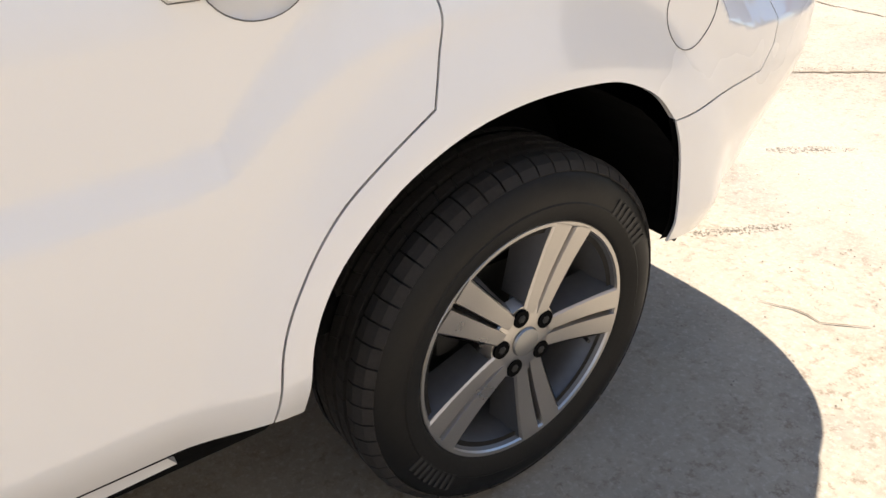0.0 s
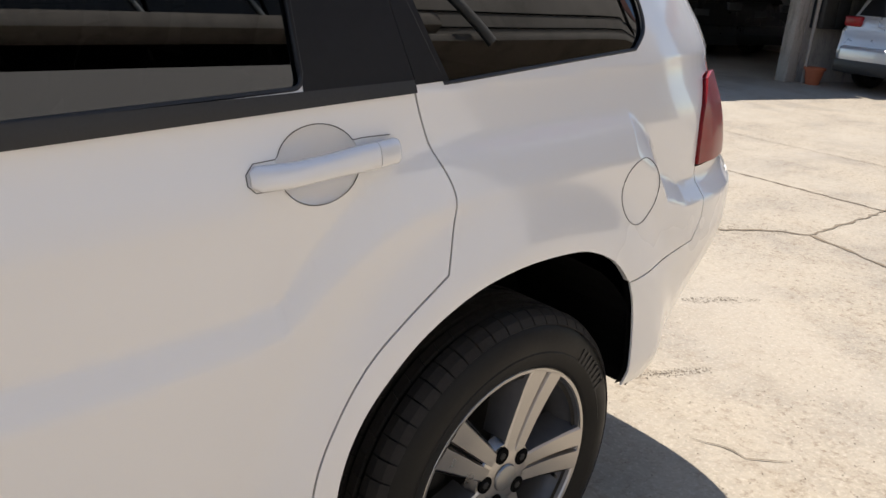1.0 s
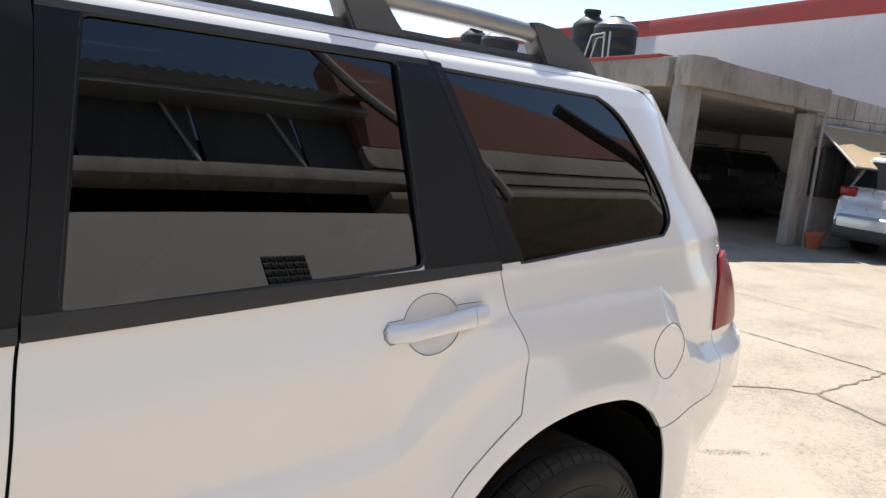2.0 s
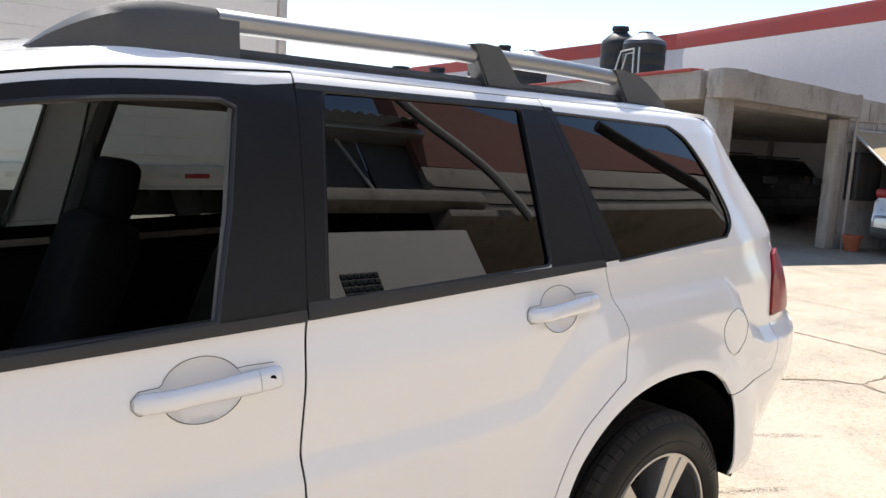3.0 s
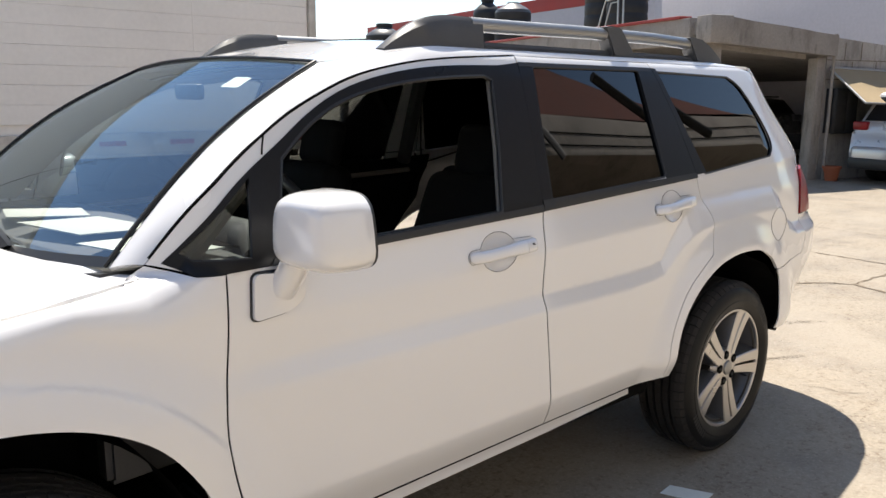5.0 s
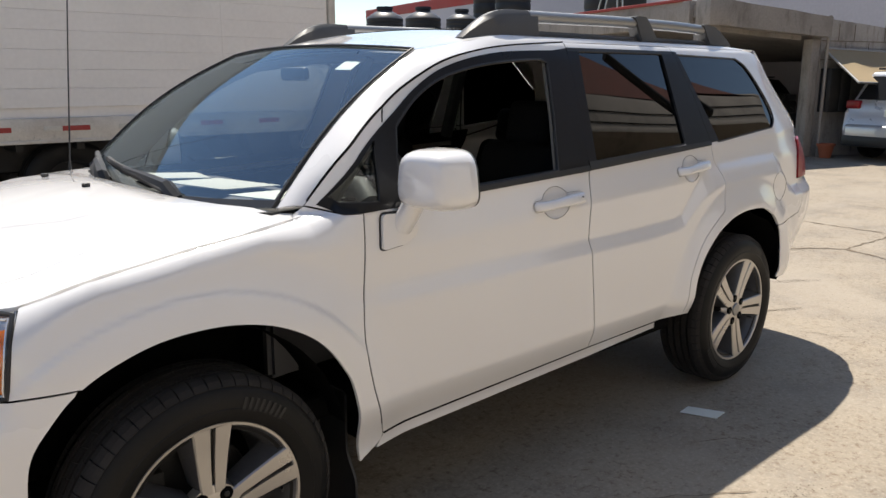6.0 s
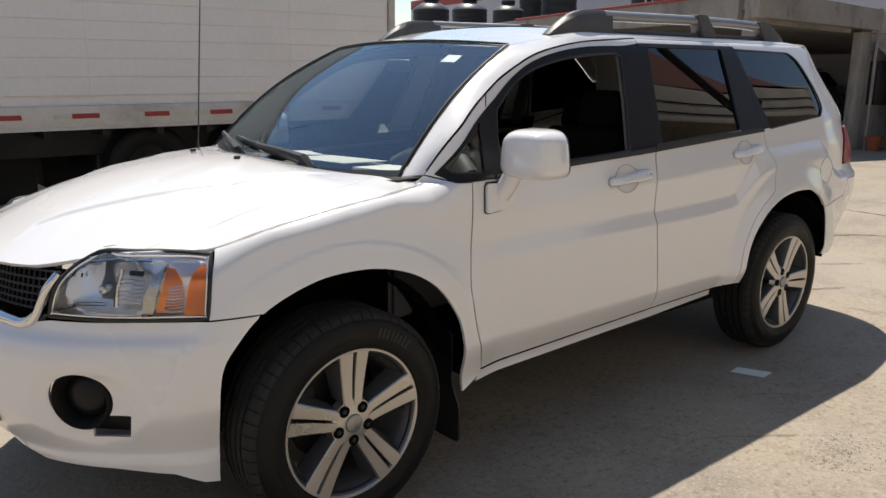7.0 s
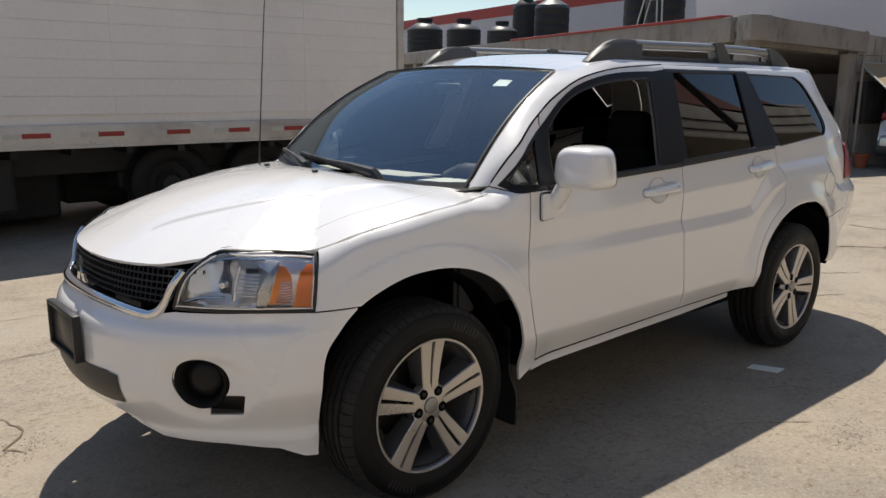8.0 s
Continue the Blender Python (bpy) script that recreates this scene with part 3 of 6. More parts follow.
# doors
FWIN = curve2([(-2.030, 1.332), (-1.930, 1.410), (-1.820, 1.466), (-1.700, 1.500), (-1.560, 1.524), (-1.400, 1.538), (-1.278, 1.543)], 4) + [(-1.248, 1.530), (-1.290, 1.340), (-1.346, 1.150), (-1.60, 1.134), (-2.072, 1.119), (-2.058, 1.24)]
TRI = [(-2.298, 1.131), (-2.322, 1.150), (-2.24, 1.215), (-2.128, 1.298), (-2.148, 1.20), (-2.166, 1.123)]
RWIN = rounded([(-1.048, 1.578), (-0.452, 1.580), (-0.466, 1.196), (-1.121, 1.166)], 0.02)
QWIN = [(-0.35, 1.578)] + curve2([(0.19, 1.568), (0.265, 1.53), (0.33, 1.455), (0.40, 1.34), (0.408, 1.275), (0.362, 1.233)], 5) + [(-0.195, 1.190)]


HAND_R, HAND_F = (-0.575, 1.088), (-1.502, 1.038)
CREASES = ([(x, step_line(x, 0)) for x in np.linspace(-2.3, 0.6, 120)], [(x, step_line(x, 1)) for x in np.linspace(-2.3, 0.6, 120)])


def dish(h):
    """The outline of the round hollow behind a door handle."""
    return [(h[0] + 0.120 + 0.075 * math.cos(t), h[1] + 0.002 + 0.057 * math.sin(t)) for t in np.linspace(0, 2 * math.pi, 36, endpoint=False)]


def low(poly):
    """The far doors' openings reach a little lower."""
    return [(u, z - 0.07 if z < 1.21 else z) for u, z in poly]


def sided(name, fn, outer, material, label="", far_holes=None, **kw):
    """A panel on each flank: the near one and its twin."""
    far = {**kw, "step": max(0.03, kw.get("step", 0.03)), "lines": (), "holes": far_holes or kw.get("holes", ())}
    return [skin(name, fn, outer, material, car, label, sides=(k,), **(kw if k == 1 else far)) for k in (1, -1)]


door_f_out = SEAM_B + ROOFSEAM[::-1][1:] + [(-2.30, 1.103)] + SEAM_A
doors_f = sided("front_door", body, door_f_out, PAINT, "white front door with its window wound down", holes=[FWIN, TRI, dish(HAND_F)], far_holes=[low(FWIN), TRI], step=0.014, lines=CREASES)
door_r_out = SEAM_B[::-1] + [(-0.62, 0.445), (-0.518, 0.45)] + FLARE[::-1][1:] + SEAM_C[::-1][1:] + [(-0.30, 1.40), (-0.372, 1.612)]
doors_r = sided("rear_door", body, door_r_out, PAINT, "white rear door", holes=[RWIN, dish(HAND_R)], far_holes=[low(RWIN)], step=0.011, lines=CREASES)

# quarter panel with the rear pillar
LAMP_L = curve2([(0.735, 1.160), (0.672, 1.085), (0.655, 1.02), (0.652, 0.985), (0.653, 0.957)], 4)
quarter = FLARE[::-1] + SEAM_C[::-1][1:] + [(-0.30, 1.40), (-0.372, 1.612), (0.30, 1.612), (0.40, 1.60), (0.55, 1.53), (0.70, 1.36), (0.80, 1.20), (0.80, 1.165)] + \
    LAMP_L + [(0.655, 0.83), (0.622, 0.782), (0.50, 0.765), (0.305, 0.755)] + REAR_ARCH[::-1][1:]
quarters = sided("quarter_panel", body, quarter, PAINT, "white rear quarter panel", holes=[QWIN], gap=0.0012, step=0.012, lines=CREASES)
# front fender, from the bumper seam back to the door
fender = [(-3.185, 0.778), (-3.045, 0.786)] + [p for p in FRONT_ARCH if p[0] > -3.045] + [(-2.185, 0.385), (-2.18, 0.408)] + SEAM_A[::-1][1:] + [(-2.30, 1.103), (-2.385, 1.128)] + \
    [(x, fender_top(x) - 0.001) for x in (-2.44, -2.53, -2.6)] + [(u, fender_top(plan(u)[0]) - 0.001) for u in (-2.70, -2.80, -2.90, -3.0, -3.08, -3.155)] + [(-3.170, 0.90)]
fenders = sided("front_fender", body, fender, PAINT, "white front fender", step=0.012)
# sills
sided("sill", lambda u, z: body(u, z, -0.004), [(-2.20, 0.362), (-2.17, 0.402), (-1.1, 0.432), (-0.67, 0.437), (-0.655, 0.408), (-1.1, 0.388)], PAINT, "white painted sill", gap=0.0)


def mid(p):
    return p[0] < U_FRONT + 0.004 or p[0] > U_REAR - 0.004


# front bumper
GRILLE_LOW = [(U_FRONT, 0.775), (-4.05, 0.772), (-3.87, 0.762), (-3.755, 0.752), (-3.70, 0.768), (-3.655, 0.775)]
FOG = [(-3.565 + 0.098 * math.cos(a), 0.545 + 0.082 * math.sin(a)) for a in np.linspace(0, 2 * math.pi, 28, endpoint=False)]
FOGBOX = [(-3.50, 0.500), (-3.418, 0.500), (-3.428, 0.432), (-3.545, 0.425), (-3.54, 0.468)]
LOWG = [(U_FRONT, 0.545), (-3.93, 0.548), (-3.874, 0.540), (-3.862, 0.44), (-3.93, 0.435), (U_FRONT, 0.435)]
bumper = GRILLE_LOW + [(-3.40, 0.780), (-3.185, 0.778), (-3.045, 0.786)] + [p for p in FRONT_ARCH[::-1] if p[0] < -3.045] + \
    [(-3.178, 0.262), (-3.225, 0.265), (-3.31, 0.302), (-3.50, 0.315), (-3.75, 0.318), (-3.95, 0.385), (U_FRONT, 0.39)]
bumper_f = skin("front_bumper", body, bumper, PAINT, car, "white painted front bumper", holes=[FOG, FOGBOX], sides=(1, -1), keep=mid, step=0.025)
# grille, headlamps
nosepart = [(U_FRONT, 0.912), (-4.0, 0.912), (-3.80, 0.910), (-3.63, 0.905), (-3.70, 0.775), (-3.755, 0.762), (-3.87, 0.772), (-4.05, 0.782), (U_FRONT, 0.785)]
grille = skin("grille", lambda u, z: body(u, z, -0.045), nosepart, DARK, car, "black mesh grille in a chrome frame", sides=(1, -1), keep=mid, gap=0, flange=0)


def both(u, z, off, k):
    b = body(u, z, off)
    return (b[0], -k * b[1], b[2])


path = curve2([(-3.628, 0.905), (-3.66, 0.86), (-3.705, 0.785), (-3.745, 0.758), (-3.80, 0.757), (-3.92, 0.765), (-4.08, 0.771), (U_FRONT, 0.773)], 5)
rim_pts = [both(u, z, 0.004, 1) for u, z in path] + [both(u, z, 0.004, -1) for u, z in path[::-1][1:]]
tube("grille_frame", rim_pts, [0.012 + 0.008 * math.sin(math.pi * i / (len(rim_pts) - 1)) for i in range(len(rim_pts))], CHROME, grille, "chrome grille surround", 10)
for i in range(6):
    z = 0.795 + i * 0.0215
    ue = float(np.interp(z, [0.77, 0.905], [-3.72, -3.635]))
    row = [both(u, z, -0.018, 1) for u in np.linspace(ue, U_FRONT, 16)] + [both(u, z, -0.018, -1) for u in np.linspace(U_FRONT, ue, 16)[1:]]
    tube("grille_bar", row, 0.0032, BLACK, grille, "", 6)
for k in (1, -1):
    for j in range(26):
        s = 0.012 + j * 0.0235
        u = u_at_s(s)
        zl = float(np.interp(u, [-3.755, -3.70], [0.775, 0.80])) if u > -3.76 else 0.785
        zt = 0.905
        if u > -3.70:
            zl = float(np.interp(u, [-3.70, -3.63], [0.79, 0.895]))
        tube("grille_stay", [both(u, zl, -0.026, k), both(u, zt, -0.026, k)], 0.0026, BLACK, grille, "", 5)
bm = bmesh.new()
fx = body(U_FRONT, 0.845)[0] - 0.012
for pts in (((0, 0.062), (0.017, 0.031), (0, 0), (-0.017, 0.031)), ((0, 0), (0.017, -0.03), (0.052, -0.03), (0.035, 0)), ((0, 0), (-0.017, -0.03), (-0.052, -0.03), (-0.035, 0))):
    vs = [bm.verts.new((fx - 0.004, y * 0.95, 0.832 + z)) for y, z in pts]
    r = bmesh.ops.extrude_face_region(bm, geom=[bm.faces.new(vs)])
    bmesh.ops.translate(bm, vec=(0.008, 0, 0), verts=[v for v in r["geom"] if isinstance(v, bmesh.types.BMVert)])
part("badge", bm, CHROME, grille, "plain silver badge shapes")

# headlamps
HL = curve2([(-3.660, 0.785), (-3.640, 0.845), (-3.602, 0.910), (-3.515, 0.962), (-3.40, 0.9640), (-3.25, 0.9620), (-3.166, 0.956)], 4) + [(-3.186, 0.783), (-3.42, 0.784)]


def lamp_floor(u, z):
    """Depth of the silvered lining behind the lens: one wide dish beside the turn lamp."""
    r = math.hypot((u + 3.47) / 0.15, (z - 0.865) / 0.085)
    return -0.030 - 0.045 * max(0.0, 1 - r * r)


for k in (1, -1):
    hl = new("headlamp")
    hl.parent = car
    tagged(hl, "clear headlamp with an amber side marker")
    skin("back", lambda u, z: body(u, z, lamp_floor(u, z)), inset(HL, -0.008), REFL, hl, "silver reflector", sides=(k,), gap=0, flange=0, step=0.012)
    rimline = [both(u, z, -0.001, k) for u, z in dense(HL, 0.02)]
    tube("gasket", rimline + rimline[:1], 0.0062, BLACK, hl, "black rubber edge", 6)
    rimline = [both(u, z, 0.0, k) for u, z in inset(dense(HL, 0.02), 0.009)]
    tube("lens_edge", rimline + rimline[:1], 0.0032, REFL, hl, "pale lens edge", 6)
    lens = skin("lens", lambda u, z: body(u, z, 0.002), inset(HL, 0.002), LENS, hl, "clear lens", sides=(k,), gap=0, flange=0, step=0.03)
    lens.visible_shadow = False
    vs = []
    for u, z in dense(HL, 0.02):
        vs += [both(u, z, -0.004, k), both(u, z, -0.045, k)]
    n = len(vs) // 2
    raw("side_wall", vs, [(2 * i, 2 * ((i + 1) % n), 2 * ((i + 1) % n) + 1, 2 * i + 1) for i in range(n)], REFL, hl, "silver housing wall", True)
    # amber marker at the lamp's outer end
    skin("side_marker", lambda u, z: body(u, z, -0.004), [(-3.192, 0.794), (-3.180, 0.930), (-3.200, 0.928), (-3.222, 0.908), (-3.236, 0.876), (-3.252, 0.794)], AMBER, hl, "amber side marker", sides=(k,), gap=0, flange=0.03, step=0.015)
    # turn lamp: an amber glass behind a ribbed, clear crescent
    amber = [(-3.332, 0.800), (-3.318, 0.850), (-3.294, 0.925), (-3.270, 0.920), (-3.252, 0.888), (-3.250, 0.850), (-3.262, 0.800)]
    skin("turn_bowl", lambda u, z: body(u, z, -0.020), amber, AMBER, hl, "amber turn lamp", sides=(k,), gap=0, flange=0.012, step=0.015)
    skin("turn_shroud", lambda u, z: body(u, z, -0.014), [(-3.372, 0.792), (-3.364, 0.845), (-3.335, 0.900), (-3.292, 0.936), (-3.302, 0.920), (-3.326, 0.850), (-3.340, 0.792)], ALLOY, hl, "silver turn lamp rim", sides=(k,), gap=0, flange=0.02, step=0.015)
    for i in range(9):
        z = 0.802 + i * 0.0085
        u1 = -3.256 - 0.0004 * i
        tube("lamp_rib", [both(u1 - 0.052 + 0.003 * i, z + 0.004, -0.013, k), both(u1 - 0.025, z + 0.002, -0.011, k), both(u1 + 0.008, z + 0.006, -0.012, k)], 0.0024, REFL, hl, "", 6)
    # main lamp: a dark shade, a bulb and the ribbed silver tower beside it
    c, q = Vector(both(-3.490, 0.862, lamp_floor(-3.49, 0.862), k)), Vector(both(-3.490, 0.862, 0.0, k))
    mm = Matrix.Translation(c) @ (q - c).normalized().to_track_quat("Z", "Y").to_matrix().to_4x4()
    bm = bmesh.new()
    add_lathe(bm, [(0.0, 0.050), (0.010, 0.048), (0.016, 0.034), (0.016, 0.0)], mm, 18)
    part("bulb_cap", bm, CHROME, hl, "bright bulb shade", True)
    skin("lamp_shade", lambda u, z: body(u, z, lamp_floor(u, z) + 0.012), [(-3.492, 0.940), (-3.470, 0.942), (-3.480, 0.905), (-3.468, 0.870), (-3.470, 0.830), (-3.505, 0.832), (-3.515, 0.858), (-3.497, 0.900)], ALLOYG, hl, "dark lamp shade", sides=(k,), gap=0, flange=0.01, step=0.02)
    skin("lamp_shade", lambda u, z: body(u, z, -0.018), [(-3.405, 0.918), (-3.362, 0.916), (-3.366, 0.905), (-3.405, 0.907)], BLACK, hl, "black slot", sides=(k,), gap=0, flange=0.01, step=0.02)
    for i in range(7):
        z = 0.826 + i * 0.0115
        tube("lamp_rib", [both(-3.438, z, -0.034, k), both(-3.405, z + 0.002, -0.022, k), both(-3.375 + 0.003 * i, z, -0.022, k)], 0.0035, REFL, hl, "", 6)
    tube("lamp_rib", [both(-3.450, 0.815, -0.03, k), both(-3.445, 0.86, -0.03, k), both(-3.43, 0.92, -0.025, k)], 0.008, CHROME, hl, "", 8)
    tube("lamp_rib", [both(u, z, -0.02, k) for u, z in ((-3.545, 0.935), (-3.45, 0.946), (-3.34, 0.940))], 0.005, CHROME, hl, "", 8)
    tube("lamp_rib", [both(u, z, -0.022, k) for u, z in ((-3.640, 0.800), (-3.56, 0.822), (-3.48, 0.824))], 0.006, CHROME, hl, "", 8)
    # fog lamp and the pocket beside it
    fog = new("fog_lamp")
    fog.parent = bumper_f
    tagged(fog, "round fog lamp in a black bezel")
    skin("pocket", lambda u, z: body(u, z, -0.06), [(-3.68, 0.42), (-3.40, 0.42), (-3.40, 0.64), (-3.68, 0.64)], BLACK, fog, "black pocket", sides=(k,), gap=0, flange=0, step=0.04)
    c, q = Vector(both(-3.565, 0.545, -0.055, k)), Vector(both(-3.565, 0.545, 0.0, k))
    mm = Matrix.Translation(c) @ (q - c).normalized().to_track_quat("Z", "Y").to_matrix().to_4x4()
    bm = bmesh.new()
    add_lathe(bm, [(0.066, 0.0), (0.070, 0.03), (0.078, 0.050), (0.088, 0.056), (0.094, 0.045)], mm, 32)
    part("bezel", bm, FOGBLACK, fog, "black bezel", True)
    bm = bmesh.new()
    add_lathe(bm, [(0.0, 0.030), (0.035, 0.028), (0.058, 0.020), (0.068, 0.008)], mm, 32)
    part("fog_lens", bm, TRIM, fog, "dark glass", True)
    skin("lower_intake", lambda u, z: body(u, z, 0.004), LOWG, BLACK, bumper_f, "black lower intake", sides=(k,), gap=0, flange=0, keep=mid)
# plate holder
ph = new("plate_holder")
ph.parent = bumper_f
tagged(ph, "empty black number plate holder")
px = body(U_FRONT, 0.62)[0] - 0.010
box("backing", (px, 0, 0.63), (0.014, 0.27, 0.14), TRIM, ph, "", None, 0.004)
for dy, dz, sy, sz in ((0, 0.078, 0.31, 0.016), (0, -0.078, 0.31, 0.016), (0.148, 0, 0.016, 0.17), (-0.148, 0, 0.016, 0.17)):
    box("frame_bar", (px - 0.004, dy, 0.63 + dz), (0.03, sy, sz), BLACK, ph, "", None, 0.005)


# rear bumper, tail lamps, tailgate
rear_low = [(0.305, 0.755), (0.50, 0.765), (0.622, 0.782), (0.655, 0.83), (0.653, 0.954), (0.90, 0.956), (0.906, 0.903), (U_REAR, 0.90), (U_REAR, 0.40), (1.3, 0.40), (0.85, 0.41), (0.60, 0.44), (0.42, 0.465)] + REAR_ARCH2[::-1]
bumper_r = skin("rear_bumper", body, rear_low, PAINT, car, "white painted rear bumper", sides=(1, -1), keep=mid, step=0.025, flange=0.005)
skin("bumper_lining", lambda u, z: body(u, z, -0.016), rear_low, DARK, bumper_r, "dark inner side", sides=(1, -1), keep=mid, step=0.04, flange=0, gap=0)
lamp = LAMP_L + [(0.90, 0.960), (0.93, 1.03), (0.885, 1.168), (0.80, 1.17)]
for k in (1, -1):
    skin("tail_lamp", lambda u, z: body(u, z, 0.008 + 0.006 * ss(0.65, 0.75, u)), lamp, RED, car, "red tail lamp", sides=(k,), step=0.02, flange=0.02, gap=0.003)
gate = [(0.905, 0.91), (0.935, 1.03), (0.89, 1.17), (0.80, 1.20), (0.70, 1.36), (0.55, 1.53), (0.42, 1.60), (0.9, 1.625), (U_REAR, 1.63), (U_REAR, 0.91)]
gate_win = rounded([(1.0, 1.20), (0.84, 1.53), (U_REAR - 0.005, 1.55), (U_REAR - 0.005, 1.20)], 0.03)
tailgate = skin("tailgate", body, gate, PAINT, car, "white tailgate", sides=(1, -1), keep=mid)
skin("rear_window", lambda u, z: body(u, z, 0.003), gate_win, TRIM, tailgate, "dark rear window", sides=(1, -1), keep=mid, flange=0)


# hood and fender tops: one crowned sheet, cut along the shut lines
RIM = []
for i in range(41):
    u = U_FRONT + (FX - U_FRONT) * i / 40
    q = body(u, fender_top(plan(u)[0]) - 0.001)
    RIM.append((math.atan2(q[1], FX - q[0]), math.hypot(FX - q[0], q[1]), q[2]))
RIM_A, RIM_D, RIM_H = [[r[j] for r in RIM] for j in range(3)]


def hood_z(x, s):
    """Height of the crowned sheet that ends at the fenders' crest and the nose."""
    s = abs(s)
    mid_z = 1.142 - 0.03 * ss(-2.7, -2.45, x)
    if x < FX:
        a = math.atan2(s, FX - x)
        p, z = math.hypot(FX - x, s) / float(np.interp(a, RIM_A, RIM_D)), float(np.interp(a, RIM_A, RIM_H))
    else:
        p, z = s / body(x, fender_top(x) - 0.001)[1], fender_top(x)
    p = min(p, 1.05)
    edge = float(np.interp(x, [-3.54, -3.45, -3.38, -3.27, -3.10, -2.82, -2.5], [0.17, 0.14, 0.17, 0.235, 0.335, 0.435, 0.49]))
    crease = 0.012 * ss(edge + 0.030, edge, s) * ss(-3.56, -3.38, x) * ss(-2.5, -2.85, x)
    lift = 0.012 * ss(-2.62, -2.46, x) * ss(0.25, 0.60, s) * ss(0.80, 0.62, s)
    return z + (mid_z - z) * (1 - p ** 2.3) + crease + lift


def hood_map(x, s):
    return (x, s, hood_z(x, s))


def rim_point(u):
    b = body(u, fender_top(plan(u)[0]) - 0.001)
    return (b[0], b[1])


HOODSEAM = curve2([rim_point(-3.44), (-3.28, 0.625), (-3.08, 0.632), (-2.89, 0.678), (-2.75, 0.695), (-2.61, 0.685), (-2.475, 0.635)], 5)
hood_out = [rim_point(u) for u in np.linspace(U_FRONT, -3.46, 14)] + HOODSEAM + [(-2.510, 0.55), (-2.572, 0.30), (-2.598, 0.0)]
HOODLINES = [[(x, d + float(np.interp(x, [-3.54, -3.45, -3.38, -3.27, -3.10, -2.82, -2.5], [0.17, 0.14, 0.17, 0.235, 0.335, 0.435, 0.49]))) for x in np.linspace(-3.53, -2.6, 60)] for d in (0.0, 0.015, 0.030)]
hood = skin("hood", hood_map, hood_out, PAINT, car, "white hood", gap=0.0014, sides=(1, -1), keep=lambda p: p[1] < 0.004, step=0.018, lines=HOODLINES)
ftop = HOODSEAM + [(-2.445, 0.700), (-2.425, 0.745), (-2.385, 0.782)] + [rim_point(u) for u in (-2.40, -2.50, -2.6, -2.7, -2.8, -2.9, -3.0, -3.1, -3.2, -3.3, -3.38)]
for k in (1, -1):
    skin("fender_top", hood_map, ftop, PAINT, fenders[0 if k == 1 else 1], "white fender shoulder", sides=(k,), gap=0.001, step=0.025)
skin("cowl", lambda x, s: (x, s, 1.088 + 0.02 * (s / 0.7) ** 2), [(-2.64, 0), (-2.62, 0.3), (-2.55, 0.56), (-2.46, 0.745), (-2.33, 0.745), (-2.40, 0.5), (-2.46, 0)], BLACK, car, "black plastic cowl", sides=(1, -1), keep=lambda p: p[1] < 0.004, gap=0)

# windscreen
def screen(a, b, off=0.0):
    """a: 0 at the middle to 1 at the pillar; b: 0 at the cowl to 1 at the roof."""
    aa = abs(a)
    x0, s0, z0 = -2.570 + 0.132 * aa ** 2.0, 0.735 * a, 1.085 + 0.034 * a ** 2
    x1, s1, z1 = -1.860 + 0.042 * aa ** 2.0, 0.612 * a, 1.592 - 0.024 * aa ** 2.2
    bow = 0.045 * math.sin(math.pi * b)
    return (x0 + (x1 - x0) * b - bow * 0.62 + off * -0.6, s0 + (s1 - s0) * b + 0.010 * math.sin(math.pi * b) * a, z0 + (z1 - z0) * b + bow * 0.78 + off * 0.8)


quad = [(0, 0), (1, 0), (1, 1), (0, 1)]
screen_ob = skin("windscreen", screen, quad, GLASS_SCREEN, car, "clear windscreen with a pale sticker", sides=(1, -1), keep=lambda p: p[0] < 0.002, gap=0, flange=0, step=0.06, seg=0.05)
screen_ob.visible_shadow = False


def fr(a, b):
    return screen(a, b, 0.003)


skin("windscreen_band", fr, [(0.972, 0.0), (1.0, 0.0), (1.0, 1.0), (0.0, 1.0), (0.0, 0.992), (0.972, 0.985)], BLACK, screen_ob, "black windscreen edge", sides=(1, -1), keep=lambda p: p[0] < 0.002, gap=0, flange=0, step=0.06, seg=0.03)
skin("windscreen_base", fr, [(0.0, 0.0), (0.972, 0.0), (0.972, 0.035), (0.0, 0.045)], BLACK, screen_ob, "black windscreen edge", sides=(1, -1), keep=lambda p: p[0] < 0.002, gap=0, flange=0, step=0.05, seg=0.03)

gasket = [(lambda q: (q[0], -q[1], q[2]))(screen(a, b, 0.004)) for a, b in [(0.988, i / 20) for i in range(21)] + [(1 - i / 12 * 2, 0.997) for i in range(1, 12)]]
gasket += [(lambda q: (q[0], q[1], q[2]))(screen(0.988, 1 - i / 20, 0.004)) for i in range(21)]
tube("screen_gasket", gasket, 0.0050, BLACK, screen_ob, "black rubber edge", 6)

# roof
ROOF_Z = 1.628


def roof_edge(x):
    return body(max(x, -1.75), ROOF_Z)[1] - 0.024 * ss(-1.55, -1.82, x)


def roof_map(x, s):
    e = roof_edge(min(max(x, -1.82), 0.62))
    k = min(1.0, abs(s) / e)
    rear = (0.042 - 0.022 * k) * ss(0.05, 0.65, x)
    front = 0.074 * ss(-1.40, -1.90, x) - 0.009 * ss(-1.6, -1.82, x) * k
    return (x, s, ROOF_Z + 0.038 * (1 - k ** 2.6) - rear - front)


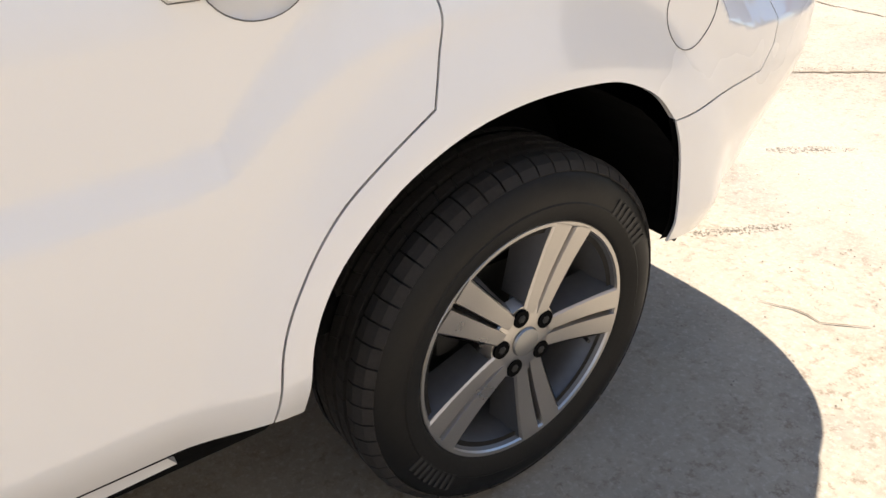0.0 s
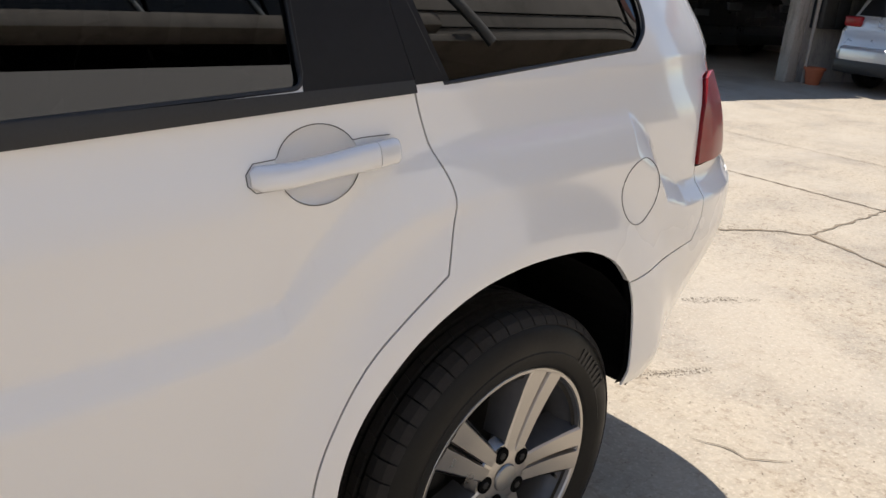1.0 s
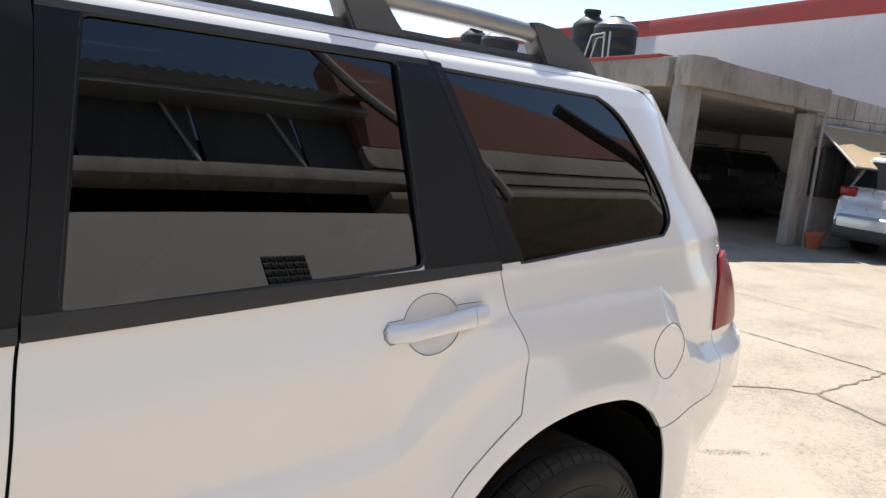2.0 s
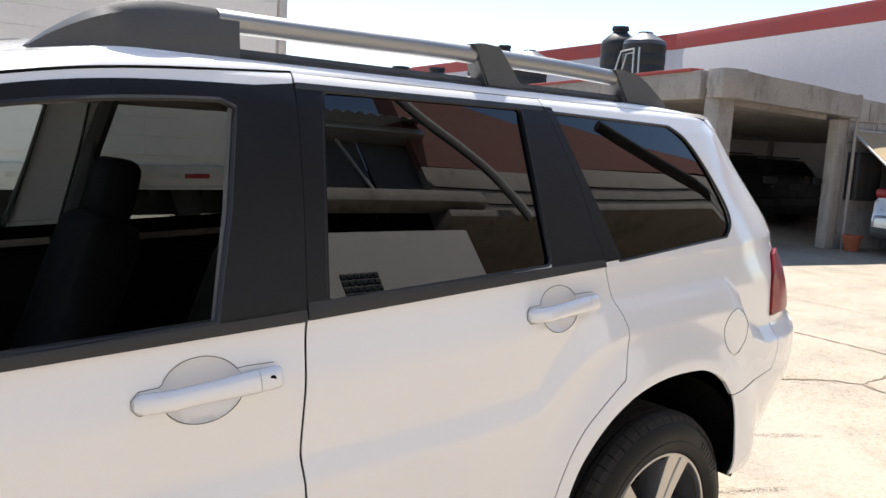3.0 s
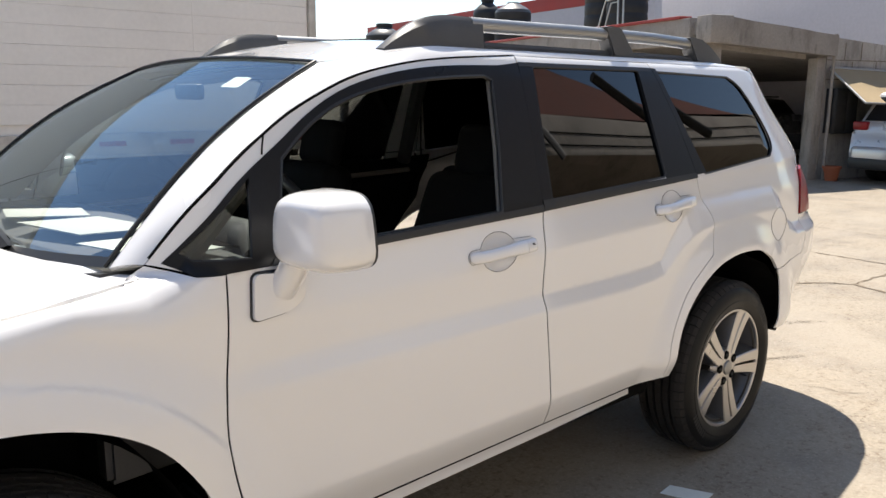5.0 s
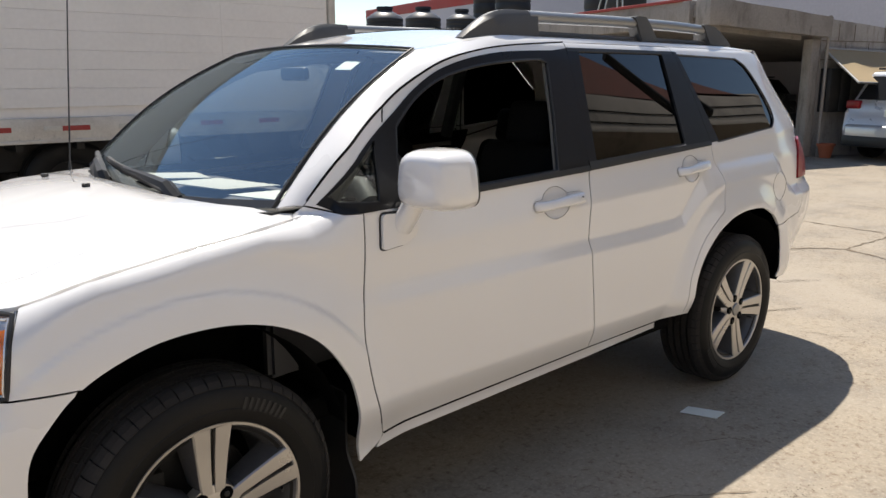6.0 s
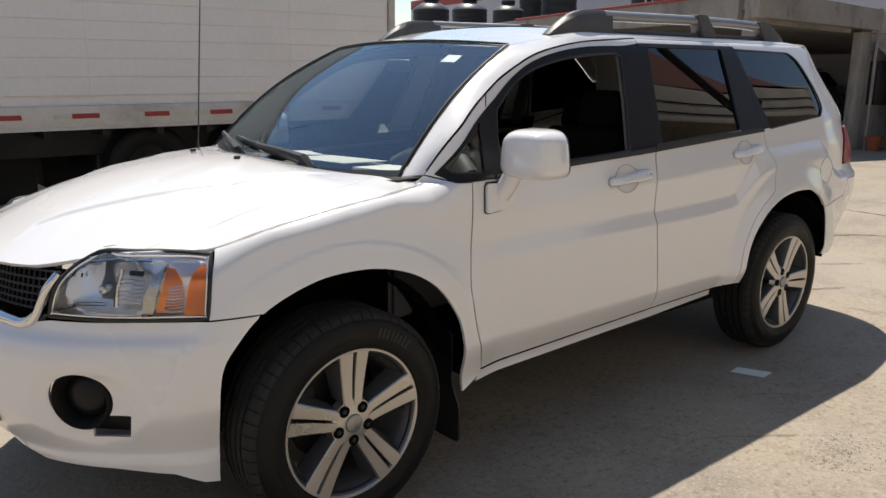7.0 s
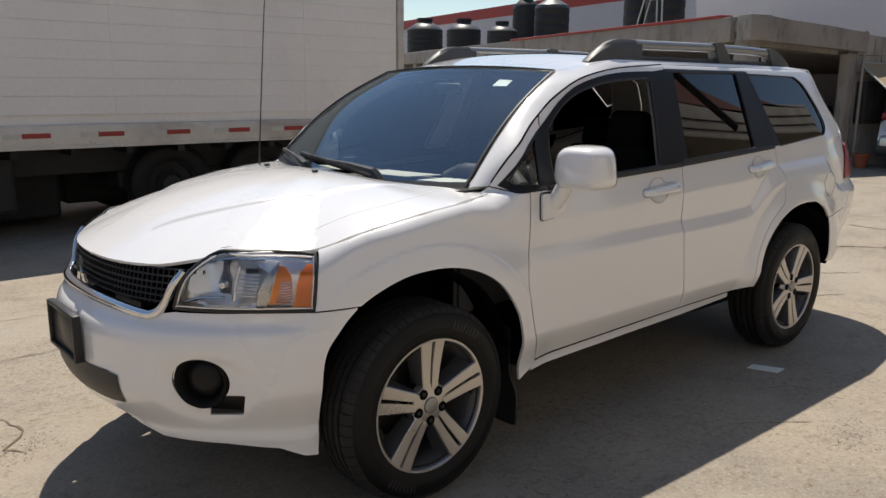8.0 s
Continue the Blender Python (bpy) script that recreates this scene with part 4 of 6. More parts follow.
roof_out = [(-1.860, 0.0), (-1.850, 0.3), (-1.818, 0.610)] + [(x, roof_edge(x) - 0.0005) for x in (-1.6, -1.3, -1.0, -0.6, -0.2, 0.1, 0.31)] + [body(u, float(np.interp(u, [0.31, 0.42, 0.9, U_REAR], [1.612, 1.602, 1.625, 1.63])))[:2] for u in [0.40, 0.50, 0.62, 0.74, 0.86, 0.98, 1.1, 1.25, 1.45, 1.65]] + [(body(U_REAR, 1.63)[0], 0.0)]
roof = skin("roof", roof_map, roof_out, PAINT, car, "white roof", sides=(1, -1), keep=lambda p: p[1] < 0.003, gap=0.0, step=0.04, seg=0.03)
skin("sunroof", lambda x, s: (x, s, roof_map(x, s)[2] + 0.004), [(-1.42, 0), (-1.42, 0.38), (-0.95, 0.40), (-0.95, 0)], TRIM, roof, "dark glass sunroof", sides=(1, -1), keep=lambda p: p[1] < 0.003, gap=0.0, flange=0.004)


# pillar strip between the door seam and the screen, running on into the roof side
def strip(k, w):
    """k: 0 at the pillar's foot to 1 behind; w: 0 at the door seam to 1 at the screen or roof."""
    n = len(STRIP_A) - 1
    i = min(int(k * n), n - 1)
    f = k * n - i
    a = np.array(STRIP_A[i]) * (1 - f) + np.array(STRIP_A[i + 1]) * f
    b = np.array(STRIP_B[i]) * (1 - f) + np.array(STRIP_B[i + 1]) * f
    bow = (0.006 - 0.0033 * ss(0.38, 0.55, k)) * (1 - (2 * w - 1) ** 2)
    o = np.array((-0.35, 0.5, 0.75)) * bow
    return tuple(a + (b - a) * w + o)


STRIP_A, STRIP_B = [], []
for i in range(101):
    f = i / 100 * (len(ROOFSEAM) - 1)
    j = min(int(f), len(ROOFSEAM) - 2)
    STRIP_A.append(body(*[a + (b - a) * (f - j) for a, b in zip(ROOFSEAM[j], ROOFSEAM[j + 1])]))
    xx = -1.818 + (i - 70) / 30 * 0.733
    STRIP_B.append(screen(1, i / 70) if i <= 70 else (xx, roof_edge(xx), roof_map(xx, roof_edge(xx))[2]))
for x in np.linspace(-1.07, 0.31, 61)[1:]:
    STRIP_A.append(body(x, 1.612))
    STRIP_B.append((float(x), roof_edge(x), roof_map(x, roof_edge(x))[2]))
sided("pillar_and_roof_side", strip, [(0, 0), (1, 0), (1, 1), (0, 1)], PAINT, "white pillar and roof side", gap=0.0, step=0.08, seg=0.008, flange=0.01)

# glazing and black trim
def convex(u, z, off, mid_u, half):
    """Side glass: a little fuller along the middle than the frame round it."""
    return body(u, z, off + (half * half - (u - mid_u) ** 2) / 60 + 0.10 * max(0.0, z - 1.55))


for k, d in ((1, doors_r[0]), (-1, doors_r[1])):
    skin("window_pane", lambda u, z: convex(u, z, -0.010, -0.76, 0.33), inset(RWIN if k == 1 else low(RWIN), -0.006), GLASS_TINT if k == 1 else GLASS_TINT2, d, "tinted rear door window", sides=(k,), gap=0, flange=0, step=0.06)
    skin("pillar_trim", lambda u, z: body(u, z, 0.002), [(u + 0.0008, z) for u, z in SEAM_B if 1.16 < z < 1.59] + [(-1.109, 1.590), (-1.042, 1.588), (-1.116, 1.160), (-1.162, 1.160)], TRIM, d, "black door pillar trim", sides=(k,), gap=0.0)
    skin("pillar_trim", lambda u, z: body(u, z, 0.002), [(-0.458, 1.590), (-0.366, 1.592), (-0.297, 1.40), (-0.259, 1.192), (-0.468, 1.190)], TRIM, d, "black door pillar trim", sides=(k,), gap=0.0)
    skin("belt_moulding", lambda u, z: body(u, z, 0.006), [(u, z if k == 1 else z - 0.07) for u, z in ((-1.167, 1.137), (-0.262, 1.181), (-0.262, 1.200), (-1.165, 1.170))], BLACK, d, "black belt moulding", sides=(k,), gap=0.0)
    skin("window_top_trim", lambda u, z: body(u, z, 0.003), [(-1.11, 1.578), (-0.372, 1.580), (-0.374, 1.592), (-1.107, 1.591)], BLACK, d, "black window trim", sides=(k,), gap=0.0)
for k, d in ((1, quarters[0]), (-1, quarters[1])):
    skin("window_pane", lambda u, z: convex(u, z, -0.008, 0.02, 0.38), inset(QWIN, -0.006), GLASS_TINT if k == 1 else GLASS_TINT2, d, "tinted quarter window", sides=(k,), gap=0, flange=0, step=0.06)
    skin("pillar_trim", lambda u, z: body(u, z, 0.002), [(-0.3645, 1.592), (-0.335, 1.590), (-0.185, 1.196), (-0.2575, 1.192), (-0.2955, 1.40)], TRIM, d, "black pillar trim", sides=(k,), gap=0.0)
for k, d in ((1, doors_f[0]), (-1, doors_f[1])):
    if k == -1:
        skin("window_pane", lambda u, z: body(u, z, -0.010), inset(low(FWIN), -0.006), GLASS_CLEAR, d, "clear front door window", sides=(k,), gap=0, flange=0, step=0.06)
    skin("quarter_light", lambda u, z: body(u, z, -0.006), inset(TRI, -0.004), GLASS_LIGHT, d, "small fixed front quarter window", sides=(k,), gap=0, flange=0, step=0.06)
    ring = FWIN[:]
    out = curve2([(-2.355, 1.130), (-2.20, 1.262), (-2.04, 1.365), (-1.915, 1.447), (-1.785, 1.507), (-1.617, 1.548), (-1.435, 1.570), (-1.20, 1.578)], 4) + [(-1.114, 1.588)] + [(u - 0.0008, z) for u, z in SEAM_B[::-1] if 1.15 < z < 1.585] + [(-1.174, 1.14), (-2.12, 1.100), (-2.30, 1.102)]
    skin("window_surround", lambda u, z: body(u, z, 0.003), out, TRIM, d, "black window surround", holes=[FWIN if k == 1 else low(FWIN), TRI], sides=(k,), gap=0.0, step=0.03)
    skin("belt_moulding", lambda u, z: body(u, z, 0.008), [(u, z if k == 1 else z - 0.07) for u, z in ((-2.12, 1.100), (-1.1725, 1.136), (-1.1705, 1.158), (-2.11, 1.117))], BLACK, d, "black belt moulding", sides=(k,), gap=0.0)
# black rubber round the window openings
for k in (1, -1):
    n = 0 if k == 1 else 1
    for o, d in ((RWIN, doors_r[n]), (FWIN, doors_f[n]), (QWIN, quarters[n]), (TRI, doors_f[n])):
        line = [both(u, z, -0.002, k) for u, z in dense(o if k == 1 else low(o), 0.03)]
        tube("window_rubber", line + line[:1], 0.0062 if o is FWIN else 0.0036 if o is TRI else 0.0042, BLACK, d, "black window rubber", 6)


# wheels


def polar(r, a, h):
    return Vector((r * math.cos(a), r * math.sin(a), h))


def build_wheel(start):
    """A wheel about the local z axis, its outer face towards +z."""
    w = new("wheel")
    w.parent = car
    bm = bmesh.new()
    half = 0.118
    prof = [(0.226, -0.095), (0.243, -0.100), (0.262, -0.112), (0.30, -0.120), (0.335, -0.110), (0.352, -0.094), (0.3600, -0.078)]
    grooves = [(-0.052, 0.005), (-0.018, 0.005), (0.018, 0.005), (0.052, 0.005)]
    top = []
    for c, g in grooves:
        top += [(0.3600, c - g), (0.3560, c - g * 0.8), (0.3560, c + g * 0.8), (0.3600, c + g)]
    right = [(r, -h) for r, h in prof[::-1]]
    right = [(0.3600, 0.078), (0.352, 0.094), (0.343, 0.1045), (0.335, 0.1105), (0.318, 0.1185), (0.300, 0.1205), (0.292, 0.1195), (0.289, 0.1215), (0.276, 0.1190), (0.262, 0.113), (0.254, 0.1105), (0.249, 0.104), (0.240, 0.098), (0.226, 0.095)]
    add_lathe(bm, prof + top + right, Matrix(), 72)
    tyre = part("tyre", bm, RUBBER, w, "black road tyre with moulded tread", True)
    # shoulder blocks of the tread
    bm = bmesh.new()
    n = 58
    for i in range(n):
        for side in (1, -1):
            a = 2 * math.pi * (i + (0.5 if side < 0 else 0)) / n
            d = 2 * math.pi / n * 0.455
            pts = []
            for aa in (a - d, a + d):
                for r, h in ((0.3688, 0.058), (0.3688, 0.076), (0.3605, 0.0945), (0.3465, 0.1065), (0.3440, 0.1045)):
                    pts.append(bm.verts.new(polar(r, aa, h * side)))
            m = len(pts) // 2
            for j in range(m - 1):
                bm.faces.new((pts[j], pts[j + 1], pts[m + j + 1], pts[m + j]))
            bm.faces.new(pts[:m])
            bm.faces.new(pts[m:][::-1])
    for i in range(n):
        for h0, h1, sk in ((-0.046, -0.024, 0.02), (-0.012, 0.012, -0.02), (0.024, 0.046, 0.02)):
            a = 2 * math.pi * (i + h0 * 8) / n
            d = 2 * math.pi / n * 0.475
            q = [polar(0.3688, a - d, h0), polar(0.3688, a + d, h0), polar(0.3688, a + d + sk, h1), polar(0.3688, a - d + sk, h1)]
            lo = [v * (0.3590 / 0.3688) + Vector((0, 0, v.z * (1 - 0.3590 / 0.3688))) for v in q]
            vq, vl = [bm.verts.new(v) for v in q], [bm.verts.new(v) for v in lo]
            bm.faces.new(vq)
            for j in range(4):
                bm.faces.new((vq[j], vl[j], vl[(j + 1) % 4], vq[(j + 1) % 4]))
    tagged(part("tread", bm, TREAD, tyre, "dusty tread blocks"), kind="stuff")
    # raised marks on the sidewall where its maker's word stands
    for base in (start + math.pi * 0.78, start + math.pi * 1.78):
        for j in range(8):
            a = base + j * 0.058
            bm = bmesh.new()
            add_box(bm, polar(0.303, a, 0.1203), (0.034, 0.009, 0.0020), Matrix.Rotation(a, 3, "Z"))
            part("sidewall_mark", bm, MARKS, tyre)
    # rim
    bm = bmesh.new()
    add_lathe(bm, [(0.247, 0.100), (0.2475, 0.106), (0.245, 0.1095), (0.238, 0.1085), (0.2355, 0.104)], Matrix(), 72)
    rim = part("rim", bm, ALLOY, w, "five-spoke alloy rim", True)
    bm = bmesh.new()
    add_lathe(bm, [(0.2355, 0.104), (0.226, 0.090), (0.212, 0.06), (0.205, 0.0), (0.205, -0.09), (0.24, -0.10)], Matrix(), 72)
    part("barrel", bm, ALLOYG, rim, "grey painted rim barrel", True)
    bm = bmesh.new()
    add_lathe(bm, [(0.0, -0.02), (0.16, -0.02), (0.165, -0.03)], Matrix(), 32)
    part("brake_disc", bm, STEEL, w, "dark brake disc", True)
    bm = bmesh.new()
    add_box(bm, (-0.12, 0.05, -0.005), (0.06, 0.15, 0.05), None, 0.012)
    part("brake_caliper", bm, STEEL, w, "", True)
    for i in range(5):
        a = start + i * 2 * math.pi / 5
        R = Matrix.Rotation(a, 4, "Z")

        def spoke(y0, y1, lift0, lift1):
            bm = bmesh.new()
            outer, n2 = [], 6
            for k in range(n2 + 1):
                f = k / n2
                r = 0.058 + (0.2375 - 0.058) * f
                h = 0.099 + 0.011 * f - 0.004 * math.sin(math.pi * f)
                ya, yb = y0[0] + (y0[1] - y0[0]) * f, y1[0] + (y1[1] - y1[0]) * f
                row = [(r, ya, h - 0.045), (r, ya, h - lift0), (r, ya + 0.004 * (1 if yb > ya else -1), h), (r, yb - 0.004 * (1 if yb > ya else -1), h), (r, yb, h - lift1), (r, yb, h - 0.045)]
                outer.append([bm.verts.new(R @ Vector(p)) for p in row])
            for p, q in zip(outer, outer[1:]):
                for j in range(5):
                    bm.faces.new((p[j], p[j + 1], q[j + 1], q[j]))
            return bm
        for sg in (1, -1):
            part("spoke", spoke((0.0002 * sg, 0.0034 * sg), (0.033 * sg, 0.054 * sg), 0.012, 0.004), ALLOY, rim, "", True)
        bm = bmesh.new()
        vs = [bm.verts.new(R @ Vector(p)) for p in ((0.06, -0.006, 0.088), (0.225, -0.007, 0.094), (0.225, 0.007, 0.094), (0.06, 0.006, 0.088))]
        bm.faces.new(vs)
        part("slot", bm, DARK, rim, "dark slot in the spoke")
        # grey webs beside the spokes
        for sg in (1, -1):
            bm = bmesh.new()
            rows = []
            for k in range(7):
                f = k / 6
                r = 0.075 + 0.152 * f
                ya = (0.0355 + 0.0195 * f) * sg
                rows.append([bm.verts.new(R @ Vector((r, ya, 0.094 + 0.010 * f))), bm.verts.new(R @ Vector((r, ya + 0.006 * sg, 0.075 + 0.012 * f))), bm.verts.new(R @ Vector((r, ya + (0.006 + 0.016 * f) * sg, 0.035)))])
            for p, q in zip(rows, rows[1:]):
                for j in range(2):
                    bm.faces.new((p[j], p[j + 1], q[j + 1], q[j]))
            part("spoke_flank", bm, ALLOYG, rim, "", True)
        b = a + math.pi / 5
        bm = bmesh.new()
        m = Matrix.Translation(polar(0.057, b, 0))
        add_lathe(bm, [(0.0, 0.1005), (0.0182, 0.1005), (0.0190, 0.096)], m, 18)
        part("lug_hole", bm, DARK, rim, "", True)
        bm = bmesh.new()
        add_lathe(bm, [(0.0, 0.1030), (0.006, 0.1028), (0.0085, 0.1012), (0.0085, 0.099)], m, 6)
        part("lug_nut", bm, STEEL, rim)
    bm = bmesh.new()
    add_lathe(bm, [(0.0, 0.1075), (0.022, 0.1068), (0.0285, 0.1045), (0.031, 0.100)], Matrix(), 32)
    part("hub_cap", bm, SILVER, rim, "silver hub cap", True)
    bm = bmesh.new()
    add_lathe(bm, [(0.029, 0.099), (0.06, 0.098), (0.078, 0.094), (0.088, 0.07)], Matrix(), 40)
    part("hub", bm, ALLOY, rim, "", True)
    tube("valve", [polar(0.205, start + 4.7, 0.07), polar(0.196, start + 4.7, 0.100)], 0.004, BLACK, rim)
    rim.scale = (1.022, 1.022, 1.0)
    return w


HUB_Y = 0.794
left = Matrix.Rotation(radians(90), 4, "X")
# local x stays along the car, local y points up, local z out to the near side
for k, (x, start) in enumerate(((0.0, radians(67)), (-2.75, radians(89)))):
    w = build_wheel(start)
    w.matrix_basis = Matrix.Translation((x, -HUB_Y, 0.368)) @ left
    c = copy_thing(w, Matrix.Translation((x, HUB_Y, 0.368)) @ Matrix.Rotation(radians(-90), 4, "X"))
# wheel wells and underbody
for x in (0.0, -2.75):
    for sg in (1, -1):
        bm = bmesh.new()
        ring0 = [bm.verts.new((x + 0.465 * math.cos(a) * (0.925 if x == 0 and math.cos(a) > 0 else 0.97), sg * (0.74 if x < -1 and math.cos(a) < 0 else body(0.40, 0.37 + 0.492 * math.sin(a))[1] - 0.008 if x == 0 and math.cos(a) > 0.45 else 0.855), 0.37 + 0.492 * math.sin(a))) for a in np.linspace(0.15 if x == 0 else 0.22, math.pi - 0.16, 24)]
        ring1 = [bm.verts.new((v.co.x, sg * 0.56, v.co.z)) for v in ring0]
        for i in range(23):
            bm.faces.new((ring0[i], ring0[i + 1], ring1[i + 1], ring1[i]))
        bm.faces.new(ring1)
        part("wheel_well", bm, DARK, car, "black wheel well liner")
bm = bmesh.new()
add_box(bm, (-1.25, 0, 0.36), (3.7, 1.10, 0.14), None, 0.03)
add_box(bm, (0.55, 0, 0.50), (0.40, 1.30, 0.12), None, 0.03)
add_box(bm, (-1.35, 0, 0.41), (1.75, 1.66, 0.10), None, 0.03)
add_box(bm, (0.80, 0, 0.50), (0.30, 1.2, 0.2), None, 0.04)
add_box(bm, (-3.20, 0, 0.44), (0.26, 1.0, 0.12), None, 0.03)
part("underbody", bm, DARK, car, "dark underbody")
# a dark sheet behind the shut lines, coloured for the shade inside them
def core(u, z):
    return body(u, z, -0.034)
for k in (1, -1):
    skin("inner_shell", core, [(-2.30, 1.08), (-2.25, 0.46), (-0.58, 0.48), (-0.53, 0.66), (-0.28, 0.86), (-0.22, 0.93), (-0.18, 1.17), (-1.1, 1.13)], DARK, car, "dark sheet for shade behind the shut lines", sides=(k,), gap=0, flange=0, step=0.08)
    skin("mud_flap", lambda s, z: (-2.288, s, z), rounded([(0.69, 0.15), (0.882, 0.15), (0.884, 0.29), (0.838, 0.37), (0.838, 0.56), (0.69, 0.56)], 0.02), BLACK, car, "black mud flap", sides=(k,), gap=0, flange=0.008)

# door handles
def build_handle(h, owner, key):
    u, z = h
    w = 0.264
    cu, cz = u + 0.120, z + 0.002

    def hollow(a, b):
        r = min(1.0, ((a - cu) / 0.076) ** 2 + ((b - cz) / 0.058) ** 2)
        return body(a, b, -0.002 - 0.019 * (1 - r) ** 0.8)
    skin("handle_recess", hollow, inset(dish(h), -0.001), PAINT, owner, "round hollow behind the handle", sides=(1,), gap=0, flange=0, step=0.010)

    def zc(f):
        return z - 0.003 + 0.014 * f
    # the thin dark gap along the hollow's rim and the handle's ends
    top = [p for p in dish(h) if p[1] > zc((p[0] - u) / w) + 0.019]
    low = [p for p in dish(h)[18:] + dish(h)[:18] if p[1] < zc((p[0] - u) / w) - 0.017]
    top = sorted(top, key=lambda p: -p[0])
    left_end = [(u + 0.045, zc(0) + 0.021), (u + 0.010, zc(0) + 0.019), (u - 0.003, zc(0) + 0.006), (u - 0.003, zc(0) - 0.008), (u + 0.008, zc(0) - 0.019), (u + 0.045, zc(0) - 0.019)]
    line = [(u + w - 0.006, zc(1) + 0.0205), (u + w - 0.06, zc(1) + 0.021)] + top + left_end + sorted(low, key=lambda p: p[0])
    tube("recess_edge", [both(a, b, 0.0006, 1) for a, b in line], 0.0008, SEAMGREY, owner, "thin gap round the hollow", 5)

    def bar(f0, f1, name, parent, cap0, cap1):
        bm = bmesh.new()
        rings, n = [], 20
        for i in range(n + 1):
            f = f0 + (f1 - f0) * i / n
            o = 0.006 + 0.013 * ss(0.0, 0.22, f) - 0.003 * ss(0.8, 1.0, f)
            d0, d1 = (f - f0) * w / 0.012, (f1 - f) * w / 0.012
            e = math.sqrt(max(0.02, 1 - max(0, 1 - d0) ** 2)) if cap0 else 1.0
            e *= math.sqrt(max(0.02, 1 - max(0, 1 - d1) ** 2)) if cap1 else 1.0
            hv, ho = (0.0165 + 0.003 * ss(0.4, 0.8, f)) * (0.55 + 0.45 * e), 0.013 * e
            ring = []
            for j in range(16):
                t = 2 * math.pi * j / 16
                c, s_ = math.cos(t), math.sin(t)
                c, s_ = math.copysign(abs(c) ** 0.75, c), math.copysign(abs(s_) ** 0.75, s_)
                ring.append(bm.verts.new(both(u + w * f, zc(f) + hv * s_, o + ho * c, 1)))
            rings.append(ring)
        for p, q in zip(rings, rings[1:]):
            for j in range(16):
                bm.faces.new((p[j], p[(j + 1) % 16], q[(j + 1) % 16], q[j]))
        bm.faces.new(rings[0])
        bm.faces.new(rings[-1])
        return part(name, bm, PAINT, parent, "white pull handle" if name == "handle" else "", True)
    hd = bar(0.0, 0.812, "handle", owner, True, False)
    bar(0.818, 1.0, "handle_end", hd, False, True)
    if key:
        e = both(u + w * 0.905, zc(0.905), 0.0285, 1)
        bm = bmesh.new()
        add_lathe(bm, [(0.0, 0.001), (0.0075, 0.001), (0.009, -0.002)], Matrix.Translation(e) @ left, 14)
        part("key_lock", bm, DARK, hd, "dark key lock", True)


build_handle(HAND_R, doors_r[0], False)
build_handle(HAND_F, doors_f[0], True)

# dark strips laid in the shut lines, standing for the shade in the gaps
def gap_shade(line, owner, k, fn=body, deep=0.006):
    pts = []
    for u, z in line:
        q = fn(u, z)
        h = 2e-3
        n = Vector(fn(u + h, z)) - Vector(fn(u - h, z))
        n = n.cross(Vector(fn(u, z + h)) - Vector(fn(u, z - h))).normalized()
        if n.dot(Vector((0, q[1], q[2] - 0.6))) < 0:
            n = -n
        q = Vector(q) - n * deep
        pts.append((q.x, -k * q.y, q.z))
    tube("shut_line_shade", pts, 0.0048, DARK, owner, "black strip for shade in the shut line", 6)


for i, k in enumerate((1, -1)):
    gap_shade(SEAM_B, doors_f[i], k)
    gap_shade(SEAM_A[:-2], doors_f[i], k)
    gap_shade(SEAM_C, doors_r[i], k, body, 0.009)
    gap_shade(ROOFSEAM[1:], doors_f[i], k, body, 0.0028)
    tube("door_front_gap", [both(u, z, 0.0, k) for u, z in ((-2.062, 1.391), (-2.071, 1.368), (-2.078, 1.346))], 0.0024, DARK, doors_f[i], "black gap at the door's front edge", 6)
    gap_shade([(-3.40, 0.780), (-3.28, 0.779), (-3.185, 0.778), (-3.10, 0.782), (-3.045, 0.786)], fenders[i], k, body, 0.011)
    gap_shade(dense([(-2.30, 1.103), (-2.385, 1.128)], 0.02, False), fenders[i], k)
    gap_shade(dense([(0.305, 0.755), (0.50, 0.765), (0.622, 0.782), (0.655, 0.83)], 0.03, False), quarters[i], k, body, 0.011)
    gap_shade(dense([(-2.17, 0.402), (-1.1, 0.434), (-0.62, 0.440)], 0.05, False), doors_f[i], k)

# fuel flap
bm = bmesh.new()
pts = []
for t in np.linspace(0, 2 * math.pi, 40):
    b = body(0.345 + 0.072 * math.cos(t), 0.946 + 0.072 * math.sin(t), 0.0005)
    pts.append((b[0], -b[1], b[2]))
add_tube(bm, pts, 0.0010, 6)
part("fuel_flap", bm, SEAMGREY, quarters[0], "thin round gap of the fuel flap", True)

